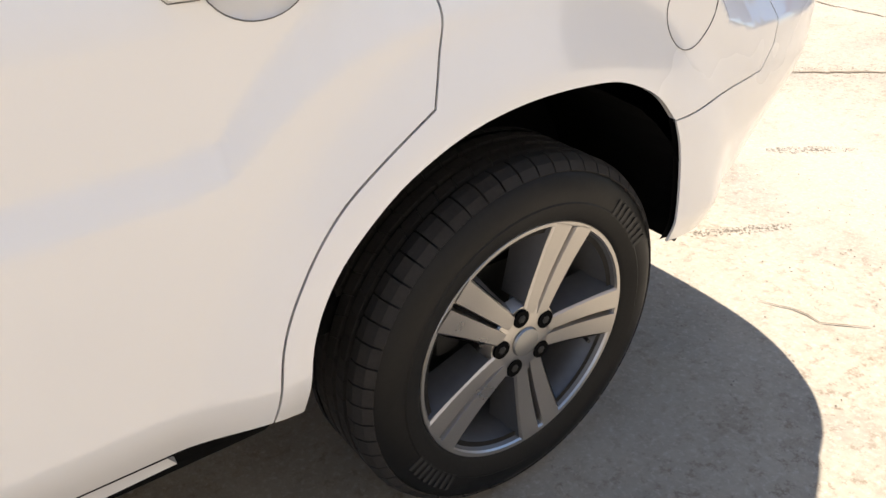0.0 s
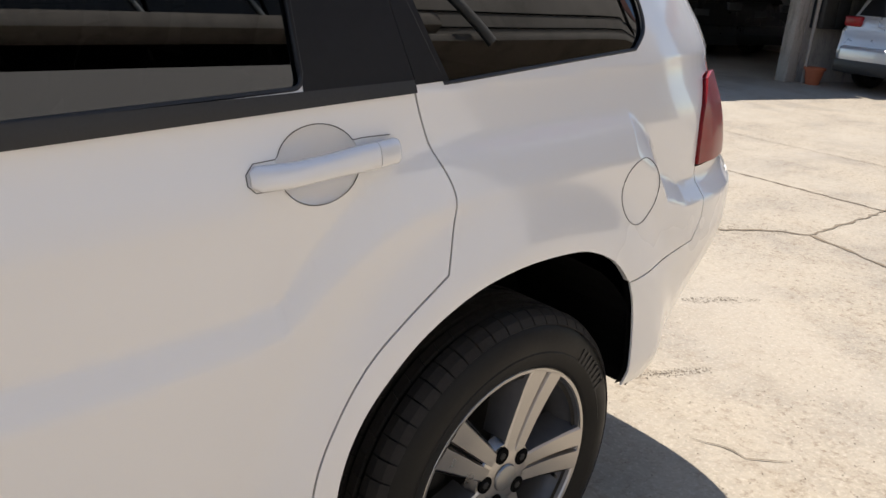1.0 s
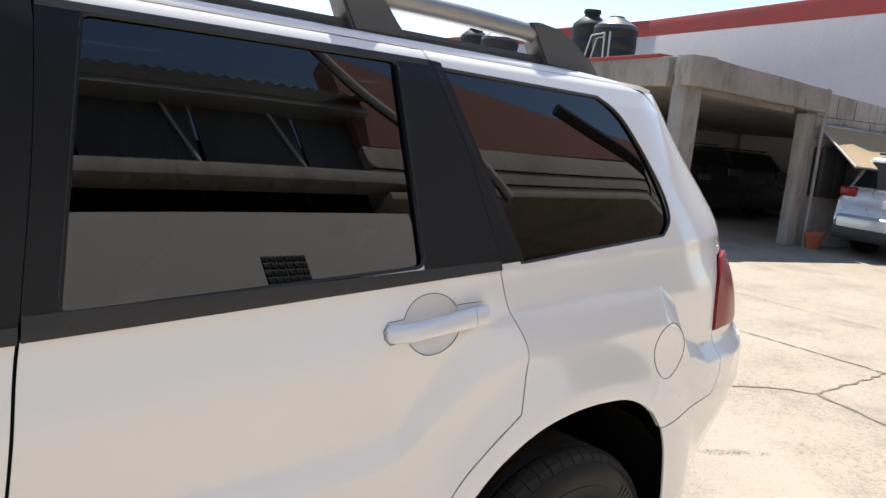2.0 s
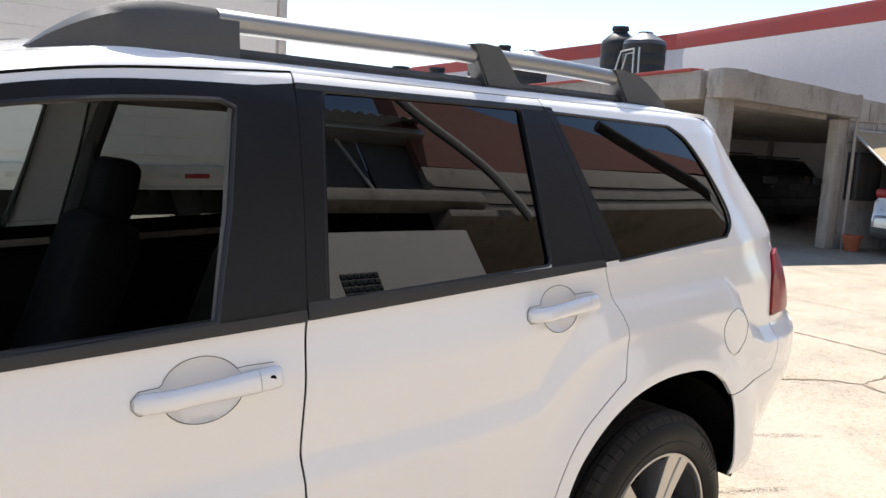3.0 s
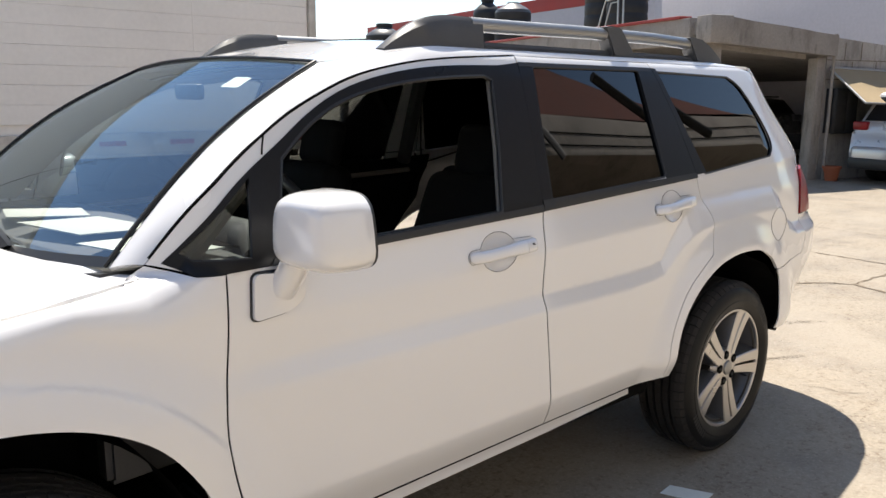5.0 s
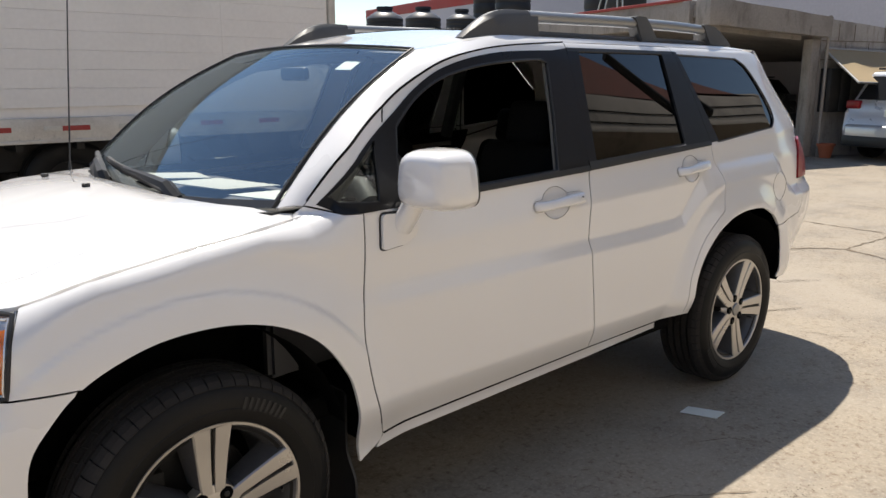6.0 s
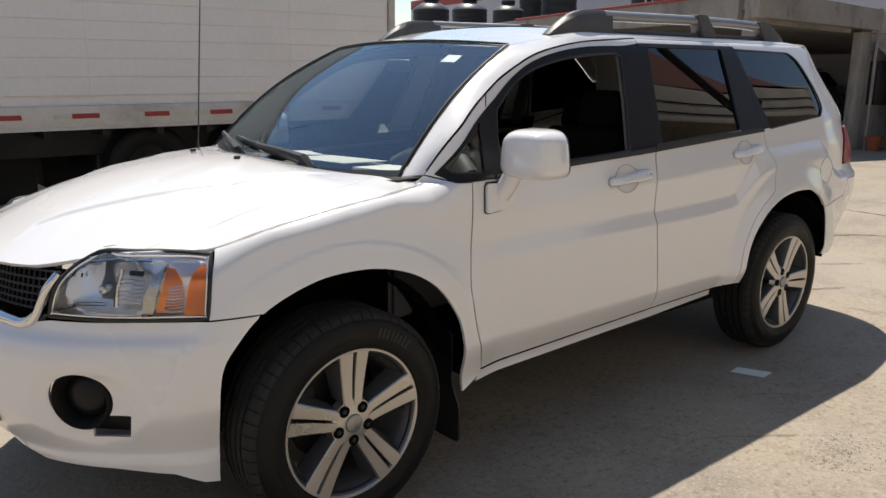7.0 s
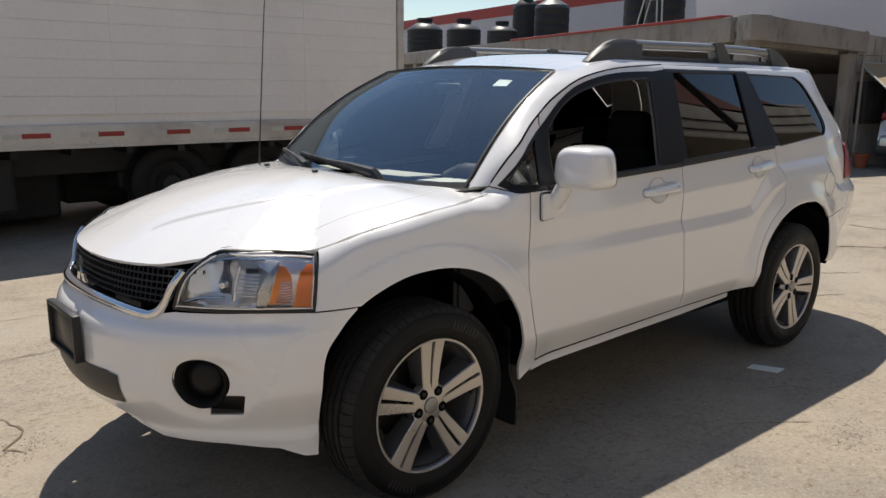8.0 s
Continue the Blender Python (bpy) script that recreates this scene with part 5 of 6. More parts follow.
# roof rails
for k in (1, -1):
    rail = new("roof_rail")
    rail.parent = car
    tagged(rail, "silver roof rail with black feet")
    def rp(x, dz=0.0, ds=0.0):
        e = roof_edge(min(max(x, -1.7), 0.5)) - 0.055 + ds
        return (x, -k * e, roof_map(x, e)[2] + dz)
    line = [rp(x, 0.068 + 0.006 * ss(-1.2, -0.6, x) - 0.010 * ss(-0.3, 0.2, x)) for x in np.linspace(-1.24, 0.07, 14)]
    tube("bar", line, 0.024, SILVER, rail, "silver rail bar", 12, 0.95)
    def foot(x0, x1, h0, h1, name):
        bm = bmesh.new()
        rows = []
        for i in range(13):
            f = i / 12
            x = x0 + (x1 - x0) * f
            h = h0(f)
            w = 0.035 * (0.60 + 0.45 * math.sin(math.pi * min(1, f * 1.2 + 0.1) / 1.3))
            b = rp(x)
            rows.append([bm.verts.new((x, b[1] + k * w, b[2] - 0.006)), bm.verts.new((x, b[1] + k * w * 0.8, b[2] + h * 0.75)), bm.verts.new((x, b[1] + k * w * 0.3, b[2] + h)), bm.verts.new((x, b[1] - k * w * 0.3, b[2] + h)), bm.verts.new((x, b[1] - k * w * 0.8, b[2] + h * 0.75)), bm.verts.new((x, b[1] - k * w, b[2] - 0.006))])
        for p, q in zip(rows, rows[1:]):
            for j in range(5):
                bm.faces.new((p[j], p[j + 1], q[j + 1], q[j]))
        bm.faces.new(rows[0])
        bm.faces.new(rows[-1])
        part(name, bm, GREYPL, rail, "dark plastic rail foot", True)
    foot(-1.585, -1.20, lambda f: 0.004 + 0.085 * math.sin(math.pi / 2 * min(1, f * 1.5)) ** 0.85, None, "rail_foot")
    def wedge(profile):
        """A foot with a side outline of (x, height) points."""
        bm = bmesh.new()
        sides = []
        for w in (-0.031, 0.031):
            sides.append([bm.verts.new((x, rp(x)[1] + w * (1.0 if h < 0.02 else 0.82), rp(x)[2] + h)) for x, h in profile])
        n = len(profile)
        bm.faces.new(sides[0])
        bm.faces.new(sides[1])
        for i in range(n):
            bm.faces.new((sides[0][i], sides[0][(i + 1) % n], sides[1][(i + 1) % n], sides[1][i]))
        bmesh.ops.bevel(bm, geom=list(bm.edges), offset=0.005, segments=2, affect="EDGES")
        part("rail_foot", bm, GREYPL, rail, "dark plastic rail foot", True)
    wedge([(-0.515, -0.006), (-0.570, 0.098), (-0.535, 0.104), (-0.470, 0.101), (-0.428, 0.05), (-0.372, -0.006)])
    wedge([(0.065, -0.006), (0.000, 0.088), (0.035, 0.093), (0.115, 0.086), (0.185, 0.060), (0.240, 0.028), (0.285, -0.006)])
    tube("rail_base", [rp(x, 0.006) for x in np.linspace(-1.25, 0.1, 10)], 0.012, GREYPL, rail, "dark strip under the rail", 6)
# mirrors
BASE_PLATE = rounded([(-2.186, 0.986), (-2.173, 1.090), (-2.044, 1.083), (-2.060, 1.016), (-2.096, 0.994)], 0.016)


def build_mirror(k):
    m = new("door_mirror")
    m.parent = doors_f[0 if k == 1 else 1]
    tagged(m, "white door mirror on a short arm")
    turn = Matrix.Translation((-2.066, -0.994, 1.194) if k == 1 else (-2.05, 0.93, 1.160)) @ Matrix.Rotation(radians(6 * k), 4, "Z")

    def ring(bm, x, f, hy=0.110, hz=0.087):
        out = []
        for j in range(32):
            t = 2 * math.pi * j / 32
            c, s_ = math.cos(t), math.sin(t)
            y, z = math.copysign(abs(c) ** 0.52, c) * hy * f, math.copysign(abs(s_) ** 0.52, s_) * hz * (0.15 + 0.85 * f)
            y *= 1 - 0.10 * z / hz
            out.append(bm.verts.new(turn @ Vector((x - 0.10 * z * (x + 0.07), y, z))))
        return out

    def loft(rows):
        bm = bmesh.new()
        rs = [ring(bm, *r) for r in rows]
        for p, q in zip(rs, rs[1:]):
            for j in range(32):
                bm.faces.new((p[j], p[(j + 1) % 32], q[(j + 1) % 32], q[j]))
        bm.faces.new(rs[0])
        bm.faces.new(rs[-1])
        return bm
    part("shell", loft([(-0.080, 0.52), (-0.076, 0.70), (-0.065, 0.83), (-0.046, 0.925), (-0.020, 0.975), (0.020, 0.995), (0.050, 1.0), (0.054, 0.985)]), PAINT, m, "", True)
    part("bezel", loft([(0.050, 0.992), (0.0605, 0.985), (0.0605, 0.93)]), BLACK, m, "black mirror bezel", True)
    part("mirror_glass", loft([(0.0615, 0.90), (0.0635, 0.89)]), CHROME, m, "mirror glass", True)
    b = body(-2.09, 1.07, 0.012)
    tube("arm", [(-2.100, -k * (b[1] - 0.002), 1.045), (-2.092, -k * (b[1] + 0.026), 1.085), (-2.082, -k * (b[1] + 0.046), 1.130)], [0.036, 0.034, 0.034], PAINT, m, "", 14)
    skin("base_plate", lambda u, z: body(u, z, 0.014 + 0.022 * ss(-2.17, -2.06, u) * ss(0.985, 1.05, z)), BASE_PLATE, PAINT, m, "", sides=(k,), gap=0, flange=0.03, step=0.02)
    skin("base_gasket", lambda u, z: body(u, z, 0.004), inset(BASE_PLATE, -0.005), BLACK, m, "", sides=(k,), gap=0, flange=0.006, step=0.02)


build_mirror(1)
build_mirror(-1)


# ---- the trailer ----
TY, TX1, TX0, TZ0, TZ1 = 6.20, 2.62, -10.9, 0.80, 3.90
trailer = thing("box_trailer", "long off-white box trailer with red reflector tape", "trailer")
bm = bmesh.new()
add_box(bm, ((TX0 + TX1) / 2, TY + 1.27, (TZ0 + TZ1) / 2 + 0.02), (TX1 - TX0 - 0.02, 2.48, TZ1 - TZ0 - 0.04))
part("box_core", bm, TRAILER, trailer, "off-white trailer box")
zz = 1.16
while zz < TZ1 - 0.05:
    bm = bmesh.new()
    add_box(bm, ((TX0 + TX1) / 2 - 0.05, TY + 0.012, zz + 0.097), (TX1 - TX0 - 0.14, 0.024, 0.1932), None, 0.002, 1)
    part("side_slat", bm, TRAILER, trailer)
    zz += 0.195
box("bottom_rail", ((TX0 + TX1) / 2, TY + 0.01, 0.93), (TX1 - TX0, 0.07, 0.25), TRAILRAIL, trailer, "scuffed metal bottom rail", None, 0.01)
box("bottom_lip", ((TX0 + TX1) / 2, TY - 0.012, 0.815), (TX1 - TX0, 0.06, 0.035), TRAILRAIL, trailer, "", None, 0.006)
box("corner_post", (TX1 - 0.04, TY + 0.02, (TZ0 + TZ1) / 2), (0.10, 0.09, TZ1 - TZ0), TRAILRAIL, trailer, "metal corner post", None, 0.012)
box("top_rail", ((TX0 + TX1) / 2, TY + 0.01, TZ1 - 0.05), (TX1 - TX0, 0.06, 0.12), TRAILRAIL, trailer, "", None, 0.01)
for i in range(-13, 4):
    x = 0.04 + 0.77 * i
    if x < TX0 + 0.3 or x > TX1 - 0.2:
        continue
    box("red_tape", (x, TY - 0.0275, 0.945), (0.28, 0.006, 0.052), TAPE_R, trailer, "red reflector tape", None, 0.001)
    box("white_tape", (x - 0.24, TY - 0.0275, 0.945), (0.17, 0.006, 0.052), TAPE_W, trailer, "faded white reflector tape", None, 0.001)
bm = bmesh.new()
for i in range(70):
    x = TX1 - 0.1 - i * 0.193
    for dx, z in ((0, 0.865), (0.05, 0.845)):
        add_box(bm, (x + dx, TY - 0.028, z), (0.018, 0.012, 0.018), None, 0.003, 1)
tagged(part("rivets", bm, TRAILRAIL, trailer, "rivet heads along the rail"), kind="stuff")
for x in np.arange(TX1 - 1.60, TX0, -2.44):
    box("upright", (x, TY + 0.001, 2.35), (0.016, 0.006, 2.4), TRAILER, trailer, "", None, 0.002)
bm = bmesh.new()
for y in (0.55, 1.95):
    add_box(bm, ((TX0 + TX1) / 2, TY + y, 0.64), (TX1 - TX0 - 0.3, 0.12, 0.34), None, 0.01)
for x in np.arange(TX1 - 0.3, TX0, -0.6):
    add_box(bm, (x, TY + 1.25, 0.76), (0.08, 2.4, 0.09))
add_box(bm, (-6.3, TY + 1.55, 0.32), (9.0, 1.0, 0.86), None, 0.05)
add_box(bm, (-3.0, TY + 1.05, 0.40), (1.1, 1.6, 0.6), None, 0.05)
add_box(bm, (-0.1, TY + 1.9, 0.36), (3.0, 0.5, 0.80), None, 0.05)
add_box(bm, (-0.14, TY + 1.25, 0.36), (2.3, 1.5, 0.22), None, 0.04)
add_box(bm, (-5.2, TY + 0.9, 0.48), (1.5, 1.4, 0.55), None, 0.05)
add_box(bm, (-7.8, TY + 1.2, 0.40), (1.3, 1.9, 0.6), None, 0.05)
part("chassis", bm, STEEL, trailer, "dark steel chassis")


def trailer_wheel(x, y):
    w = new("wheel")
    w.parent = trailer
    tagged(w, "dark dusty trailer wheel")
    bm = bmesh.new()
    prof = [(0.29, -0.12), (0.33, -0.135), (0.42, -0.14), (0.48, -0.125), (0.505, -0.10), (0.505, -0.05), (0.492, -0.045), (0.492, -0.03), (0.505, -0.025), (0.505, 0.025), (0.492, 0.03), (0.492, 0.045), (0.505, 0.05), (0.505, 0.10), (0.48, 0.125), (0.42, 0.14), (0.33, 0.135), (0.29, 0.12)]
    m = Matrix.Translation((x, y, ground_z(x, y) + 0.50)) @ left
    add_lathe(bm, prof, m, 40)
    part("tyre", bm, RUBBER, w, "", True)
    bm = bmesh.new()
    add_lathe(bm, [(0.29, 0.12), (0.275, 0.11), (0.26, 0.03), (0.17, 0.0), (0.14, 0.03), (0.11, 0.09), (0.0, 0.095)], m, 32)
    for i in range(10):
        a = i * math.pi / 5
        add_box(bm, m @ Vector((0.165 * math.cos(a), 0.165 * math.sin(a), 0.02)), (0.03, 0.03, 0.03), None, 0.006, 1)
    part("rim", bm, STEEL, w, "rusty steel rim", True)


for x in (-0.75, 0.47):
    trailer_wheel(x, TY + 0.30)
    trailer_wheel(x, TY + 2.2)
for x in (1.35, 1.95):
    bm = bmesh.new()
    vs = [bm.verts.new(p) for p in ((x, TY + 0.15, 0.78), (x + 0.35, TY + 0.15, 0.78), (x + 0.34, TY + 0.15, 0.12), (x + 0.22, TY + 0.15, 0.12))]
    f = bm.faces.new(vs)
    r = bmesh.ops.extrude_face_region(bm, geom=[f])
    bmesh.ops.translate(bm, vec=(0, 0.12, 0), verts=[v for v in r["geom"] if isinstance(v, bmesh.types.BMVert)])
    part("bumper_strut", bm, STEEL, trailer, "dark steel bumper strut")
box("bumper_bar", (2.25, TY + 1.25, 0.18), (0.12, 2.3, 0.12), STEEL, trailer, "", None, 0.01)


# small outside parts of the car
tube("antenna", [(-2.481, 0.86, 1.09), (-2.478, 0.86, 1.13), (-2.450, 0.86, 1.50), (-2.412, 0.86, 1.97)], [0.009, 0.0036, 0.0030, 0.0022], BLACK, car, "thin black antenna mast", 6)
for a0, a1, b0, b1 in ((0.40, -0.60, 0.045, 0.105), (-0.32, -0.97, 0.03, 0.075)):
    wiper = new("wiper")
    wiper.parent = car
    tagged(wiper, "black windscreen wiper")

    def on_glass(f, off, lift=0.0):
        q = screen(a0 + (a1 - a0) * f, b0 + (b1 - b0) * f + lift, off)
        return (q[0], -q[1], q[2])
    tube("arm", [on_glass(-0.02, 0.005, -0.03), on_glass(0.02, 0.040, -0.01), on_glass(0.25, 0.042, 0.004), on_glass(0.55, 0.034, 0.006)], [0.028, 0.024, 0.018, 0.011], BLACK, wiper, "", 8)
    tube("blade", [on_glass(f, 0.014, 0.014 * math.sin(math.pi * f)) for f in np.linspace(0.0, 1.0, 11)], 0.012, BLACK, wiper, "", 6)
    tube("bow", [on_glass(f, 0.026, 0.014 * math.sin(math.pi * f)) for f in np.linspace(0.2, 0.85, 7)], [0.004, 0.008, 0.010, 0.011, 0.010, 0.008, 0.004], BLACK, wiper, "", 6)
for y in (-0.13, 0.28):
    box("washer_nozzle", (-2.745, y, hood_z(-2.745, abs(y)) + 0.006), (0.024, 0.016, 0.012), BLACK, car, "black washer nozzle", None, 0.004)
# sticker in the windscreen
skin("sticker", lambda a, b: screen(a, b, -0.004), [(0.62, 0.80), (0.74, 0.80), (0.735, 0.87), (0.615, 0.87)], PAPER, screen_ob, "pale inspection sticker", sides=(1,), gap=0, flange=0)

# ---- inside of the car ----
bm = bmesh.new()
add_box(bm, (-1.05, 0, 0.50), (2.9, 1.55, 0.08), None, 0.02)
part("cabin_floor", bm, DARK, car, "dark carpet")
dash = new("dashboard")
dash.parent = car
tagged(dash, "grey dashboard with papers on it")
bm = bmesh.new()
prof = [(-2.46, 1.06), (-2.30, 1.085), (-2.05, 1.075), (-1.93, 1.045), (-1.90, 0.98), (-1.98, 0.80), (-2.05, 0.62), (-2.46, 0.60)]
a = [bm.verts.new((x, -0.70, z)) for x, z in prof]
b = [bm.verts.new((x, 0.70, z)) for x, z in prof]
for i in range(len(prof)):
    bm.faces.new((a[i], a[(i + 1) % len(prof)], b[(i + 1) % len(prof)], b[i]))
bm.faces.new(a)
bm.faces.new(b)
bmesh.ops.bevel(bm, geom=list(bm.edges), offset=0.015, segments=2, affect="EDGES")
part("dash_top", bm, DASH, dash, "", True)
bm = bmesh.new()
add_tube(bm, [(-2.02, -0.62, 1.07), (-2.0, -0.55, 1.115), (-2.0, -0.22, 1.115), (-2.02, -0.14, 1.07)], 0.04, 10)
part("instrument_hood", bm, DASH, dash, "", True)
for y, w in ((0.1, 0.10), (0.52, 0.12), (-0.56, 0.10)):
    box("air_vent", (-1.925, y, 1.0), (0.03, w, 0.06), BLACK, dash, "", None, 0.008)
for c, sz, rz in (((-2.24, -0.02, 1.100), (0.26, 0.34, 0.004), 12), ((-2.26, 0.34, 1.098), (0.24, 0.20, 0.004), -10), ((-2.24, -0.47, 1.104), (0.22, 0.30, 0.004), 15)):
    box("paper_sheet", c, sz, PAPER if c[1] < -0.4 else DASHPAPER, dash, "white paper", Matrix.Rotation(radians(rz), 3, "Z") @ Matrix.Rotation(radians(3), 3, "Y"), 0.001)
steer = new("steering_wheel")
steer.parent = car
tagged(steer, "black steering wheel")
mm = Matrix.Translation((-1.79, -0.38, 1.115)) @ Matrix.Rotation(radians(62), 4, "Y")
bm = bmesh.new()
add_tube(bm, [mm @ Vector((0.185 * math.cos(t), 0.185 * math.sin(t), 0)) for t in np.linspace(0, 2 * math.pi, 33)], 0.015, 10, False)
part("wheel_rim", bm, BLACK, steer, "", True)
bm = bmesh.new()
add_box(bm, (0, 0, -0.03), (0.13, 0.16, 0.06), None, 0.02, 3)
for t in (0.0, 2.2, -2.2):
    add_tube(bm, [(0.03 * math.cos(t), 0.03 * math.sin(t), -0.02), (0.18 * math.cos(t), 0.18 * math.sin(t), 0)], 0.014, 8)
bmesh.ops.transform(bm, matrix=mm, verts=bm.verts)
part("wheel_hub", bm, BLACK, steer, "", True)
tube("column", [mm @ Vector((0, 0, -0.03)), mm @ Vector((0, 0, -0.3))], 0.035, BLACK, steer)


def build_seat(x, y, w=0.50, drop=0.0):
    seat = new("seat")
    seat.parent = car
    tagged(seat, "dark upholstered seat")
    bm = bmesh.new()
    vs = add_box(bm, (0, 0, 0), (0.52, w, 0.16), None, 0.06, 4)
    bmesh.ops.transform(bm, matrix=Matrix.Translation((x - 0.30, y, 0.76 - drop)) @ Matrix.Rotation(radians(8), 4, "Y"), verts=bm.verts)
    part("cushion", bm, CLOTH, seat, "", True)
    bm = bmesh.new()
    vs = add_box(bm, (0, 0, 0), (0.15, w, 0.60), None, 0.055, 4)
    for v in vs:
        v.co.y *= 1 - 0.22 * max(0.0, v.co.z / 0.3)
        v.co.x += 0.02 * math.cos(v.co.y / w * math.pi * 2)
    bmesh.ops.transform(bm, matrix=Matrix.Translation((x - 0.045, y, 1.00 - drop)) @ Matrix.Rotation(radians(18), 4, "Y"), verts=bm.verts)
    part("backrest", bm, CLOTH, seat, "", True)
    bm = bmesh.new()
    vs = add_box(bm, (0, 0, 0), (0.10, 0.235, 0.19), None, 0.04, 4)
    bmesh.ops.transform(bm, matrix=Matrix.Translation((x + 0.065, y, 1.375 - drop)) @ Matrix.Rotation(radians(12), 4, "Y"), verts=bm.verts)
    head = part("headrest", bm, CLOTH, seat, "", True)
    for dy in (-0.06, 0.06):
        tube("headrest_post", [(x + 0.03, y + dy, 1.24 - drop), (x + 0.055, y + dy, 1.33 - drop)], 0.006, CHROME, head)


build_seat(-1.02, -0.38, 0.50, 0.09)
build_seat(-1.19, 0.42, 0.50, 0.09)
for y in (-0.45, 0.0, 0.45):
    build_seat(-0.22, y, 0.46, 0.17)
for k in (1, -1):
    for d, o in ((doors_f[0 if k == 1 else 1], [(-2.22, 0.50), (-2.25, 1.00), (-1.19, 1.04), (-1.17, 0.50)]), (doors_r[0 if k == 1 else 1], [(-1.13, 0.50), (-1.14, 1.045), (-0.30, 1.08), (-0.30, 0.95), (-0.55, 0.60)])):
        skin("door_card", lambda u, z: body(u, z, -0.075), o, CLOTH, d, "black door trim", sides=(k,), gap=0, flange=0.02, step=0.08)
        zt = 1.115 if o[0][0] < -2 else 1.15
        u0, u1 = o[1][0] + 0.06, o[2][0] - 0.02
        # black rubber on the near side; the far strip's pale colour stands for sunlight
        tube("sill_strip", [both(u, (zt if k == 1 else zt - 0.075) + 0.04 * (u - u0) - 0.012, -0.035, k) for u in np.linspace(u0, u1, 8)], 0.014, BLACK if k == 1 else BEIGE, d, "window rubber along the sill, the far one pale as if sunlit", 6)
    # inner pillars and headliner edge
    tube("inner_pillar", [both(-1.16, 1.10, -0.06, k), both(-1.10, 1.40, -0.05, k), both(-1.06, 1.58, -0.05, k)], 0.032, GREYPL, car, "grey inner pillar", 8)
    tube("inner_pillar", [both(-0.38, 1.14, -0.06, k), both(-0.38, 1.40, -0.05, k), both(-0.39, 1.58, -0.05, k)], 0.035, GREYPL, car, "grey inner pillar", 8)
    tube("inner_pillar", [both(u, z, -0.045, k) for u, z in ((-2.30, 1.14), (-2.10, 1.30), (-1.9, 1.44), (-1.7, 1.52), (-1.4, 1.56), (-1.1, 1.57), (-0.4, 1.57))], 0.022, BEIGE, car, "beige inner roof edge", 8)
    tube("inner_pillar", [both(-1.252, 1.530, -0.014, k), both(-1.294, 1.34, -0.014, k), both(-1.351, 1.13, -0.014, k)], 0.006, GREYTRIM, car, "pale pillar edge", 8)
    tube("seat_belt", [both(-1.11, 1.42, -0.085, k), both(-1.14, 1.05, -0.11, k), both(-1.15, 0.70, -0.12, k)], 0.02, BLACK, car, "black seat belt", 6, 0.15)
skin("headliner", lambda x, s: (x, s, roof_map(x, s)[2] - 0.035), [(-1.72, 0), (-1.70, 0.52), (0.35, 0.52), (0.5, 0)], BEIGE, car, "beige headliner", sides=(1, -1), keep=lambda p: p[1] < 0.004, gap=0, flange=0, step=0.15)
box("rear_mirror", (-1.90, 0.0, 1.49), (0.03, 0.17, 0.05), BLACK, car, "black rear-view mirror", None, 0.012)
skin("firewall", lambda s, z: (-2.48, s, z), [(0, 0.45), (0.70, 0.45), (0.70, 1.06), (0, 1.06)], DARK, car, "dark bulkhead", sides=(1, -1), gap=0, flange=0, step=0.3)
skin("load_wall", lambda s, z: (0.62, s, z), [(0, 0.45), (0.62, 0.45), (0.62, 1.10), (0, 1.10)], DARK, car, "dark load bay wall", sides=(1, -1), gap=0, flange=0, step=0.3)

# pillar covers beside the windscreen
for k in (1, -1):
    vs, fs = [], []
    for i in range(13):
        q = screen(0.985, 0.03 + 0.93 * i / 12, -0.016)
        vs += [(q[0], -k * q[1], q[2]), (q[0] + 0.09, -k * (q[1] - 0.004), q[2] - 0.012), (q[0] + 0.17, -k * (q[1] + 0.028), q[2] - 0.02)]
    for i in range(12):
        for j in range(2):
            fs.append((3 * i + j, 3 * i + j + 1, 3 * i + j + 4, 3 * i + j + 3))
    raw("pillar_cover", vs, fs, BEIGE, car, "beige cover of the windscreen pillar", True)


# ---- round the yard ----


def build_tank(name, at, r, h, label, dome=0.35, top=None, cap=True):
    """A ribbed plastic water tank with a domed top and a lid."""
    t = thing(name, label, "water tank", "roof water tanks")
    bm = bmesh.new()
    prof = [(0.0, 0.0), (r * 0.96, 0.0), (r, 0.04)]
    for i in range(4):
        z = h * (0.12 + 0.19 * i)
        prof += [(r, z), (r * 0.975, z + 0.02), (r * 0.975, z + 0.06), (r, z + 0.08)]
    prof += [(r, h * 0.86)]
    m = Matrix.Translation(at)
    add_lathe(bm, prof, m, 32)
    part("barrel", bm, TANKBLK, t, "", True)
    bm = bmesh.new()
    add_lathe(bm, [(r, h * 0.86), (r * 0.95, h * 0.92), (r * 0.62, h * (0.92 + dome * 0.25)), (r * 0.36, h * (0.92 + dome * 0.42)), (r * 0.34, h * (0.92 + dome * 0.5))], m, 32)
    part("dome", bm, top or TANKBLK, t, "", True)
    if cap:
        bm = bmesh.new()
        z = h * (0.92 + dome * 0.5)
        add_lathe(bm, [(0.0, z + 0.10), (r * 0.44, z + 0.09), (r * 0.46, z), (r * 0.40, z - 0.02), (r * 0.40, z - 0.16)], m, 24)
        part("lid", bm, TANKBLK, t, "", True)
    return t


